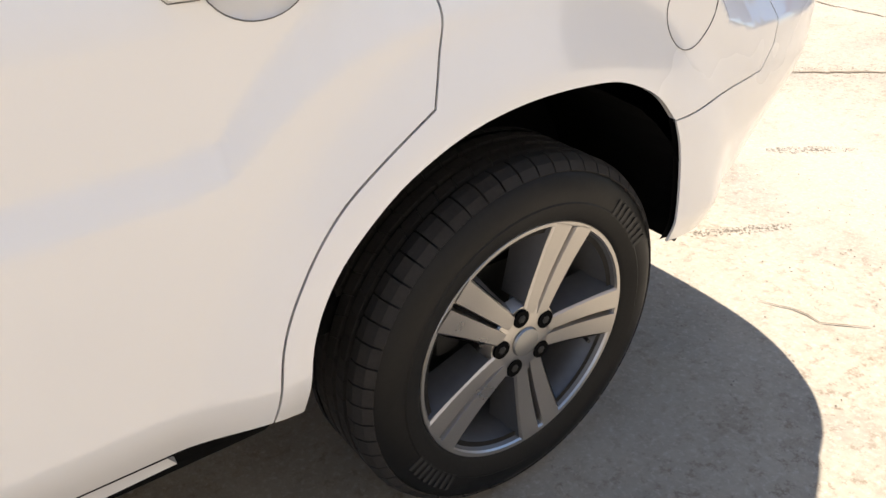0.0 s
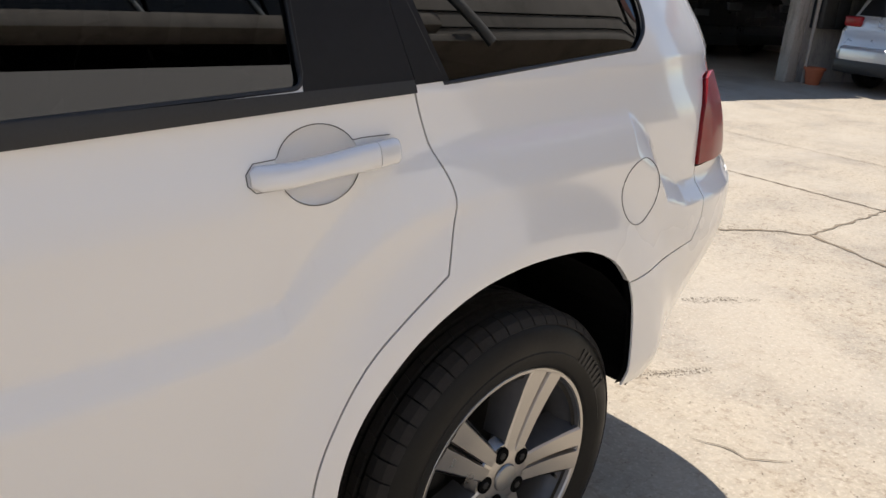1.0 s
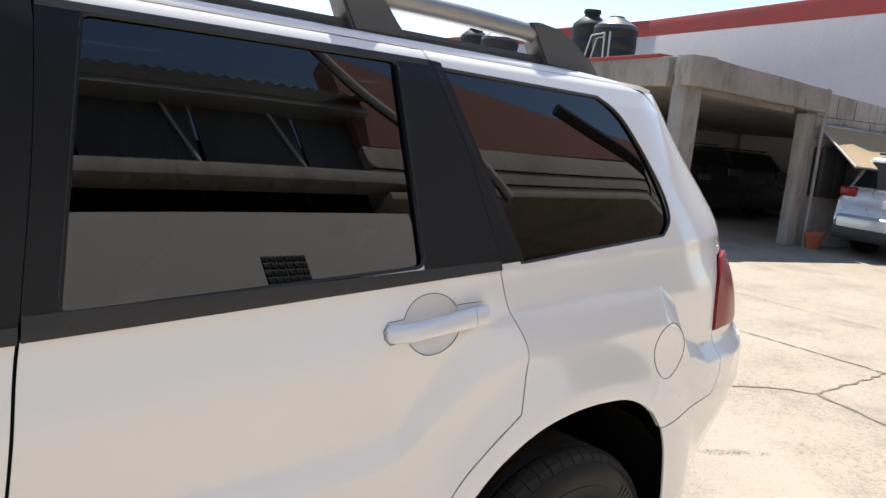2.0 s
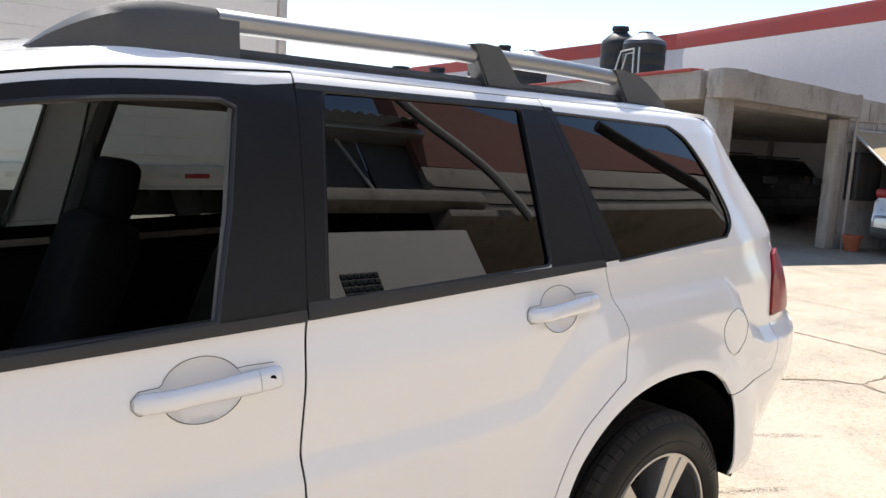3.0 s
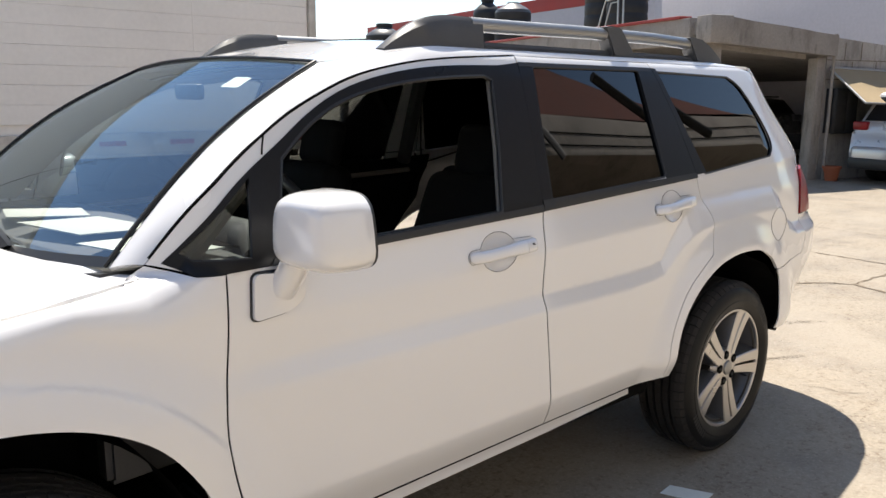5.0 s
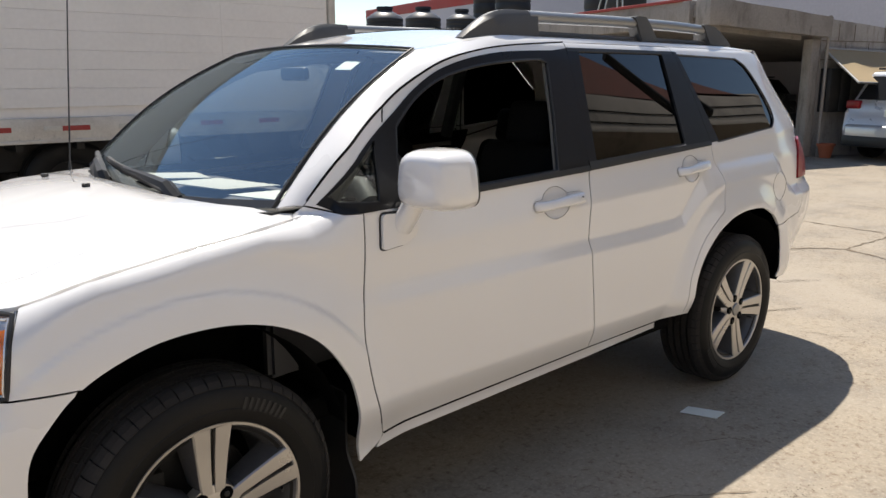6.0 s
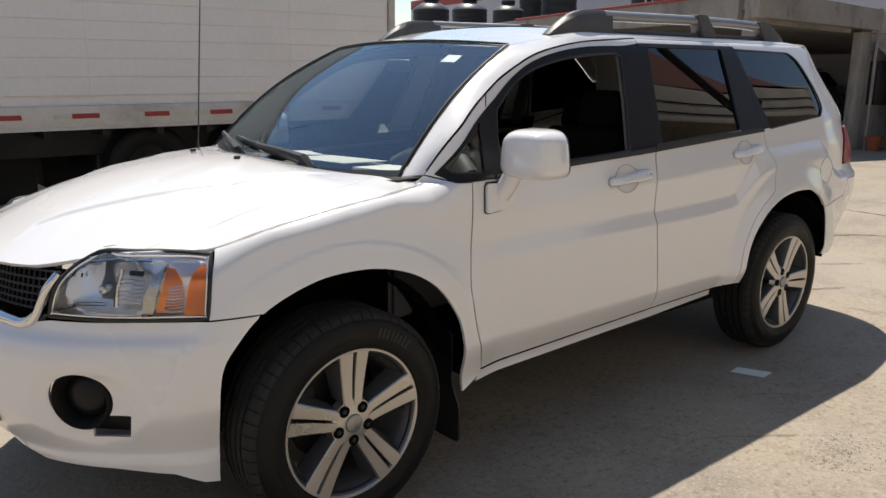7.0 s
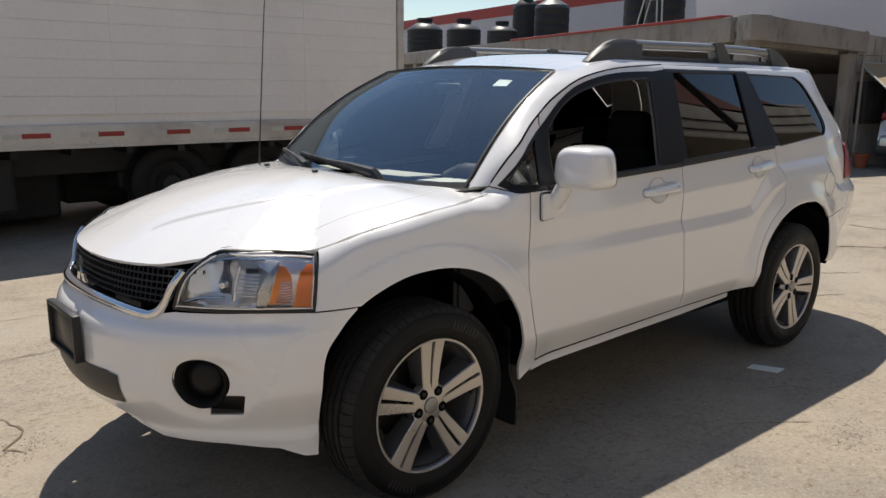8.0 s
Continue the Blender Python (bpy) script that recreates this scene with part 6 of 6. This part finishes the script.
# tanks on the carport's roof
ROOFZ = 2.76
# paler domes carry the sun's glint in their colour
for a, b, r, h, dome, top, cap, label in (
        (3.2, 8.10, 0.48, 1.62, 0.35, None, True, "tall black plastic water tank with a capped neck"),
        (3.2, 6.95, 0.53, 1.50, 0.30, GLINTTANK, False, "tall black water tank, its dome coloured paler for sun glint"),
        (3.2, 15.4, 0.50, 1.78, 0.35, None, True, "tall black plastic water tank with a capped neck"),
        (3.2, 13.4, 0.60, 1.60, 0.30, GLINTTANK, False, "tall black water tank, its dome coloured paler for sun glint"),
        (1.0, 20.4, 0.75, 1.16, 0.55, GLINTTANK, True, "squat black water tank with a shiny domed lid"),
        (1.0, 16.1, 0.64, 0.86, 0.62, GLINTTANK, True, "squat black water tank with a shiny domed lid"),
        (1.4, 13.6, 0.52, 0.66, 0.62, GLINTTANK, True, "squat black water tank with a shiny domed lid")):
    build_tank("water_tank", yard(a, b, ROOFZ), r, h, label, dome, top, cap)
ladder = thing("roof_ladder", "pale metal tube frame on the roof beside tanks", "ladder")
for b in (6.45, 6.22):
    tube("rail", [yard(2.6, b, ROOFZ), yard(2.6, b + 0.04, ROOFZ + 1.14)], 0.022, GALV, ladder)
tube("brace", [yard(2.6, 7.55, ROOFZ), yard(2.6, 7.04, ROOFZ + 1.10), yard(2.6, 6.50, ROOFZ + 1.12)], 0.024, GALV, ladder)
tube("brace", [yard(2.6, 7.22, ROOFZ), yard(2.6, 6.80, ROOFZ + 1.02), yard(2.6, 6.50, ROOFZ + 1.03)], 0.020, GALV, ladder)


def build_parked(name, label, at, turn, paint, L=4.7, W=1.86, H=1.66, lamp=None):
    """A hatchback or sport utility car; local x points to its nose, its tail stands at x = 0."""
    c = thing(name, label, "car", "parked cars")
    M = Matrix.Translation(at) @ Matrix.Rotation(turn, 4, "Z")

    def hull(name, prof, w0, w1, z0, z1, material, parent, lab="", bev=0.03):
        bm = bmesh.new()
        sides = []
        for sg in (1, -1):
            row = []
            for x, z in prof:
                k = min(1, max(0, (z - z0) / (z1 - z0)))
                row.append(bm.verts.new((x, sg * (w0 + (w1 - w0) * k), z)))
            sides.append(row)
        n = len(prof)
        bm.faces.new(sides[0])
        bm.faces.new(sides[1])
        for i in range(n):
            bm.faces.new((sides[0][i], sides[0][(i + 1) % n], sides[1][(i + 1) % n], sides[1][i]))
        bmesh.ops.bevel(bm, geom=list(bm.edges), offset=bev, segments=2, affect="EDGES", profile=0.6)
        bmesh.ops.transform(bm, matrix=M, verts=bm.verts)
        return part(name, bm, material, parent, lab, True)
    body_ = hull("body", [(0.06, 0.32), (0.0, 0.56), (0.10, 0.86), (0.12, 1.06), (L - 1.1, 1.04), (L - 0.12, 0.92), (L, 0.70), (L - 0.05, 0.32)], W / 2, W / 2 - 0.05, 0.6, 1.1, paint, c, "", 0.06)
    hull("cabin", [(0.12, 1.02), (0.27, 1.02 + 0.5 * (H - 1.05)), (0.42, H - 0.03), (0.7, H), (L - 2.2, H), (L - 1.15, 1.02)], W / 2 - 0.07, W / 2 - 0.24, 1.02, H, paint, body_, "", 0.05)

    def pane(name, pts, material, lab=""):
        bm = bmesh.new()
        vs = [bm.verts.new(M @ Vector(p)) for p in pts]
        f = bm.faces.new(vs)
        n = (vs[1].co - vs[0].co).cross(vs[2].co - vs[0].co).normalized()
        r = bmesh.ops.extrude_face_region(bm, geom=[f])
        bmesh.ops.translate(bm, vec=n * -0.012, verts=[v for v in r["geom"] if isinstance(v, bmesh.types.BMVert)])
        return part(name, bm, material, c, lab)
    w, w1 = W / 2 - 0.18, W / 2 - 0.30
    rise = 0.30 / (H - 1.05)
    pane("rear_window", [(0.104 + rise * 0.07, -w, 1.09), (0.104 + rise * 0.07, w, 1.09), (0.104 + rise * (H - 1.13), w1, H - 0.11), (0.104 + rise * (H - 1.13), -w1, H - 0.11)], TRIM, "dark rear window")
    for sg in (1, -1):
        pane("side_window", [(0.5, sg * (W / 2 - 0.075), 1.08), (L - 1.5, sg * (W / 2 - 0.075), 1.08), (L - 2.25, sg * (W / 2 - 0.215), H - 0.1), (0.75, sg * (W / 2 - 0.215), H - 0.1)], TRIM, "dark side window")
        bm = bmesh.new()
        add_box(bm, (0.12, sg * (W / 2 - 0.14), 1.0), (0.12, 0.27, 0.15), None, 0.03)
        bmesh.ops.transform(bm, matrix=M, verts=bm.verts)
        part("tail_lamp", bm, lamp or RED, c, "dark smoked lamp" if lamp else "red tail lamp", True)
        for x in (0.85, L - 0.9):
            wh = new("wheel")
            wh.parent = c
            mm = M @ Matrix.Translation((x, sg * (W / 2 - 0.10), 0.35)) @ Matrix.Rotation(radians(-90 * sg), 4, "X")
            bm = bmesh.new()
            add_lathe(bm, [(0.22, -0.10), (0.33, -0.11), (0.35, -0.08), (0.35, 0.08), (0.33, 0.11), (0.22, 0.115)], mm, 28)
            part("tyre", bm, RUBBER, wh, "", True)
            bm = bmesh.new()
            add_lathe(bm, [(0.225, 0.11), (0.20, 0.06), (0.06, 0.08), (0.0, 0.085)], mm, 20)
            for i in range(5):
                q = mm @ Matrix.Rotation(i * 2 * math.pi / 5, 4, "Z")
                vs = add_box(bm, (0.12, 0, 0.085), (0.17, 0.05, 0.03))
                bmesh.ops.transform(bm, matrix=q, verts=vs)
            part("rim", bm, ALLOYG, wh, "", True)
    bm = bmesh.new()
    add_box(bm, (0.03, 0, 0.48), (0.16, W - 0.14, 0.34), None, 0.06, 3)
    bmesh.ops.transform(bm, matrix=M, verts=bm.verts)
    part("rear_bumper", bm, paint, c, "", True)
    bm = bmesh.new()
    add_box(bm, (0.085, 0, 0.86), (0.02, 0.34, 0.12), None, 0.005)
    bmesh.ops.transform(bm, matrix=M, verts=bm.verts)
    part("plate_bar", bm, GREYPL if lamp else PAPER, c, "blank plate")
    bm = bmesh.new()
    add_box(bm, (0.02, 0, 0.36), (0.18, W - 0.10, 0.20), None, 0.04, 2)
    bmesh.ops.transform(bm, matrix=M, verts=bm.verts)
    part("bumper_apron", bm, BLACK, c, "black lower bumper", True)
    for sg in (1, -1):
        tube("roof_rail", [M @ Vector((x, sg * (W / 2 - 0.27), H + 0.03)) for x in (0.55, 0.7, 1.6, L - 2.3)], 0.018, BLACK, c, "black roof rail")
    return c


CAR_A, CAR_B, AW_A, AW_Z = 5.0, 3.3, 2.68, 1.99
E1_ANGLE = math.atan2(E1.y, E1.x)
E2_ANGLE = math.atan2(E2.y, E2.x)
build_parked("parked_suv", "silver sport utility car parked nose to the wall", (11.47, 2.28, 0), E1_ANGLE + 0.12, SILVERCAR, 4.5, 1.80, 1.60)
build_parked("parked_car", "black car in the shade of a carport", yard(CAR_A, 3.3, 0), E2_ANGLE + 0.10, BLACKCAR, 3.1, 1.72, 1.45, GREYPL)
build_parked("parked_car", "black car in the shade of a carport", yard(CAR_B, 3.1, 0), E2_ANGLE - 0.05, BLACKCAR, 3.2, 1.75, 1.50, GREYPL)
pot = thing("flower_pot", "terracotta pot on the concrete before a wall", "flower pot")
bm = bmesh.new()
add_lathe(bm, [(0.0, 0.0), (0.10, 0.0), (0.145, 0.22), (0.165, 0.225), (0.165, 0.265), (0.145, 0.265), (0.13, 0.2), (0.0, 0.2)], Matrix.Translation((11.75, 3.42, 0)), 24)
part("pot", bm, CLAY, pot, "", True)
cab = thing("metal_cabinet", "dark metal cabinet against the wall", "cabinet")
ybox("case", 2.94, -0.18, 1.24, (0.52, 0.24, 0.80), BLACK, cab)
for da in (-0.13, 0.13):
    ybox("door", 2.94 + da, -0.308, 1.24, (0.25, 0.016, 0.74), STEEL, cab)
aw = thing("awning", "tan cloth awning on a bent metal frame", "awning")
bm = bmesh.new()
rows = []
for i in range(9):
    f = i / 8
    rows.append([bm.verts.new(yard(AW_A + 3.2 * j / 8 - 0.10 * f, -0.14 - 0.86 * f, AW_Z - 0.03 * j / 8 * 3 - 0.58 * f + 0.04 * math.sin(j * 1.9) * f * (1 - f) * 4 - 0.05 * math.sin(math.pi * f))) for j in range(9)])
for p, q in zip(rows, rows[1:]):
    for j in range(8):
        bm.faces.new((p[j], p[j + 1], q[j + 1], q[j]))
r = bmesh.ops.extrude_face_region(bm, geom=list(bm.faces))
bmesh.ops.translate(bm, vec=(0, 0, -0.006), verts=[v for v in r["geom"] if isinstance(v, bmesh.types.BMVert)])
part("cloth", bm, AWNING, aw, "", True)
for a in (AW_A, AW_A + 3.2):
    tube("arm", [yard(a, -0.1, AW_Z - 0.01), yard(a - 0.10, -1.0, AW_Z - 0.60)], 0.02, GALV, aw)
tube("top_bar", [yard(AW_A, -0.13, AW_Z + 0.015), yard(AW_A + 3.2, -0.13, AW_Z - 0.08)], 0.022, GALV, aw)
tube("front_bar", [yard(AW_A - 0.10, -1.0, AW_Z - 0.60), yard(AW_A + 3.1, -1.0, AW_Z - 0.70)], 0.02, GALV, aw)
ybox("coping", -0.16, 4.9, 2.79, (0.26, 9.0, 0.05), REDPAINT, carport, "faded red coping")
tube("drain_pipe", [yard(2.64, -0.20, 0.0), yard(2.64, -0.20, 2.58)], 0.03, PLASTER, carport, "grey drain pipe")

# ---- the shed across the yard, behind the walk ----
shed = thing("shed", "plain rendered shed with a glazed upper storey", "building")
SY = -7.4
box("front_wall", (-1.45, SY - 0.15, 2.95), (15.8, 0.3, 5.9), SHEDWALL, shed, "plain grey rendered wall")
for i in range(6):
    for j in range(4):
        box("vent_block", (3.43 + i * 0.122, SY + 0.01, 4.86 + j * 0.104), (0.10, 0.03, 0.082), BLACK, shed, "", None, 0.006)
# the gap's shade is put into this box's colour
box("recess", (-1.45, SY - 0.75, 6.25), (15.8, 0.3, 2.6), DARK, shed, "near-black box for the shaded gap under the upper storey")
box("beam", (-1.1, SY - 0.1, 6.53), (16.9, 0.34, 0.22), PLASTER, shed, "concrete beam")
for i in range(9):
    x = -9.81 + i * 1.87
    box("glazing", (x + 0.9, SY - 0.45, 7.36), (1.80, 0.06, 1.40), GREYPL, shed, "dark glass panel")
    tube("mullion", [(x + 1.87, SY - 0.40, 6.65), (x + 1.35, SY - 0.40, 8.04)], 0.040, GALV, shed)
box("eave", (-1.45, SY - 0.3, 8.06), (16.2, 0.4, 0.12), GALV, shed)
bm = bmesh.new()
prev = None
for i in range(252):
    x = -9.6 + i * 0.065
    z = 0.03 * math.sin(i * math.pi / 2)
    cur = [bm.verts.new((x, SY + 0.1, 8.16 + z)), bm.verts.new((x, SY - 4.2, 11.2 + z))]
    if prev:
        bm.faces.new((prev[0], cur[0], cur[1], prev[1]))
    prev = cur
part("roof_sheet", bm, SHEETROOF, shed, "corrugated metal roof", True)
# a bent gutter that comes down round the shed's corner
bend = [(p[0], SY + 0.22, p[1]) for p in curve2([(5.6, 9.0), (6.3, 8.15), (7.05, 7.50), (7.58, 6.97), (7.92, 6.40), (8.10, 5.95)], 5)]
tube("gutter", bend, 0.09, SHEDWALL, shed, "bent pale gutter", 10)
tube("gutter_edge", [(x - 0.13, y + 0.02, z - 0.06) for x, y, z in bend], 0.022, STEEL, shed, "dark edge of the gutter", 6)
house = thing("brick_house", "house with a red painted upper wall and pale plaster below", "building")
bm = bmesh.new()
face = [bm.verts.new((x, SY - 0.25, z)) for x, z in ((6.3, 7.42), (19.5, 7.28), (19.5, 7.30), (17.6, 7.36), (12.0, 8.30), (6.3, 9.40))]
r = bmesh.ops.extrude_face_region(bm, geom=[bm.faces.new(face)])
bmesh.ops.translate(bm, vec=(0, -0.5, 0), verts=[v for v in r["geom"] if isinstance(v, bmesh.types.BMVert)])
part("upper_wall", bm, BRICK, house, "red upper wall")
box("plaster_band", (12.9, SY - 0.5, 6.84), (13.2, 0.5, 1.12), PLASTER, house, "pale plaster band")
for z, d in ((6.95, -0.06), (6.62, -0.03)):
    tube("cable", [(6.3, SY - 0.235, z), (12.5, SY - 0.235, z + d), (19.4, SY - 0.235, z + 0.03)], 0.014, STEEL, house, "dark cable along the wall", 6)
# wall coloured near black to stand for the deep shade of the open floor
box("back_wall", (12.9, SY - 5.2, 3.0), (13.2, 0.3, 6.2), DARK, house, "back wall coloured near black for the shaded lower floor")
for x in (6.5, 19.3):
    box("side_wall", (x, SY - 2.7, 3.0), (0.3, 4.8, 6.2), PLASTER, house)
box("slab", (12.9, SY - 2.6, 6.20), (13.4, 5.3, 0.14), PLASTER, house)
tube("strut", [(6.9, SY + 2.6, 5.75), (8.8, SY + 2.6, 4.50)], 0.085, STEEL, house, "dark slanting strut of a sunshade")


# ---- marks, joints and litter on the concrete ----


def build_crack(name, pts, width, label, seed):
    """A jagged dirt-filled crack along points of the ground."""
    rnd = random.Random(seed)
    line = []
    for (a, b), (c, e) in zip(pts, pts[1:]):
        n = max(2, int(math.hypot(c - a, e - b) / 0.05))
        for i in range(n):
            line.append((a + (c - a) * i / n + rnd.uniform(-1, 1) * 0.012, b + (e - b) * i / n + rnd.uniform(-1, 1) * 0.012))
    line.append(pts[-1])
    vs, fs = [], []
    for i, (x, y) in enumerate(line):
        x2, y2 = line[min(i + 1, len(line) - 1)]
        x1, y1 = line[max(i - 1, 0)]
        d = Vector((x2 - x1, y2 - y1)).normalized()
        w = width * rnd.uniform(0.25, 1.0) * (0.2 if i in (0, len(line) - 1) else 1)
        z = ground_z(x, y) + 0.004
        vs += [(x - d.y * w, y + d.x * w, z), (x + d.y * w, y - d.x * w, z)]
        if i:
            k = 2 * i
            fs.append((k - 2, k - 1, k + 1, k))
    return tagged(raw(name, vs, fs, CRACK), label, "crack", kind="structure")


build_crack("crack", [(3.05, 0.42), (3.25, 0.29), (3.50, 0.11), (3.62, -0.06), (3.52, -0.33), (3.41, -0.57), (3.2, -1.4), (2.9, -2.6)], 0.020, "dirt-filled joint between two slabs", 1)
build_crack("crack", [(3.62, -0.06), (4.66, -0.13), (6.2, -0.25), (8.5, -0.6)], 0.013, "joint between two slabs", 2)
build_crack("crack", [(3.05, 0.42), (2.4, 1.5), (1.7, 2.6), (0.8, 3.9)], 0.012, "joint between two slabs", 3)
build_crack("crack", [(4.66, -0.13), (4.75, 1.14), (4.9, 2.4), (5.0, 3.6)], 0.012, "joint between two slabs", 4)
build_crack("crack", [(5.9, -2.0), (6.2, -0.25), (6.3, 1.5), (6.5, 3.2)], 0.006, "joint between two slabs", 5)
build_crack("crack", [(1.02, -0.80), (1.08, -0.88), (1.07, -0.97), (1.16, -1.06)], 0.004, "short crack in the concrete", 6)
build_crack("crack", [(-3.95, 1.10), (-3.80, 0.90), (-3.76, 0.70), (-3.86, 0.55), (-3.80, 0.45)], 0.009, "crumbling crack in the concrete", 7)
build_crack("crack", [(-4.3, 1.72), (-3.63, 1.74), (-3.3, 1.76), (-2.9, 1.70)], 0.006, "scuffed line in the concrete", 8)
build_crack("crack", [(-4.4, 2.72), (-3.43, 2.69), (-3.06, 2.65), (-2.5, 2.6)], 0.006, "joint between two slabs", 9)
build_crack("crack", [(-1.3, -1.25), (-1.15, -1.36), (-1.05, -1.43), (-0.95, -1.50)], 0.004, "short crack in the concrete", 10)
build_crack("crack", [(-0.75, -1.15), (-0.62, -1.22), (-0.55, -1.32)], 0.005, "short crack in the concrete", 11)


def build_patch(name, c, r, label, seed, material, flatten=0.5, turn=0.0):
    """A ragged patch of worn, crumbling concrete, a few millimetres proud of the sheet."""
    rnd = random.Random(seed)
    vs, fs = [], []
    for i in range(260):
        a, d = rnd.uniform(0, 2 * math.pi), r * rnd.random() ** 0.7
        px, py = d * math.cos(a), d * math.sin(a) * flatten
        x, y = c[0] + px * math.cos(turn) - py * math.sin(turn), c[1] + px * math.sin(turn) + py * math.cos(turn)
        s = rnd.uniform(0.001, 0.0042)
        k, n = len(vs), rnd.choice((4, 5, 6))
        z = ground_z(x, y)
        vs += [(x + s * rnd.uniform(0.5, 1.2) * math.cos(2 * math.pi * j / n), y + s * rnd.uniform(0.5, 1.2) * math.sin(2 * math.pi * j / n), z + 0.0015) for j in range(n)]
        vs.append((x, y, z + rnd.uniform(0.0025, 0.004)))
        fs += [(k + j, k + (j + 1) % n, k + n) for j in range(n)]
    return tagged(raw(name, vs, fs, material), label, "debris", kind="stuff")


build_patch("crumbled_concrete", (3.35, 0.22), 0.30, "crumbled concrete along a joint", 21, CRACK, 0.35, -0.7)
build_patch("crumbled_concrete", (-3.84, 0.52), 0.22, "crumbled concrete and dirt", 22, CRACK, 0.7)
build_patch("crumbled_concrete", (-0.95, -1.68), 0.22, "crumbled concrete and dirt", 23, CRACK, 0.7)
build_patch("crumbled_concrete", (1.35, -0.50), 0.20, "scuffed patch of dirt", 24, GRIT, 0.15, -0.45)
build_patch("crumbled_concrete", (2.2, -0.26), 0.20, "scuffed patch of dirt", 25, GRIT, 0.2, -0.6)
build_patch("crumbled_concrete", (4.3, 0.3), 0.9, "scattered grit", 26, GRIT, 0.6, 0.2)
build_patch("crumbled_concrete", (1.5, -0.8), 0.9, "scattered grit", 27, GRIT, 0.8)
build_patch("crumbled_concrete", (-3.6, 1.5), 0.9, "scattered grit", 28, GRIT, 0.8)
slip = tagged(raw("paper_slip", [(-0.538, -0.939, 0.005), (-0.454, -0.931, 0.005), (-0.393, -1.079, 0.007), (-0.482, -1.087, 0.006), (-0.538, -0.939, 0.003), (-0.454, -0.931, 0.003), (-0.393, -1.079, 0.003), (-0.482, -1.087, 0.003)], [(0, 1, 2, 3), (4, 7, 6, 5), (0, 4, 5, 1), (1, 5, 6, 2), (2, 6, 7, 3), (3, 7, 4, 0)], PAPER), "pale slip of paper lying on concrete", "paper")
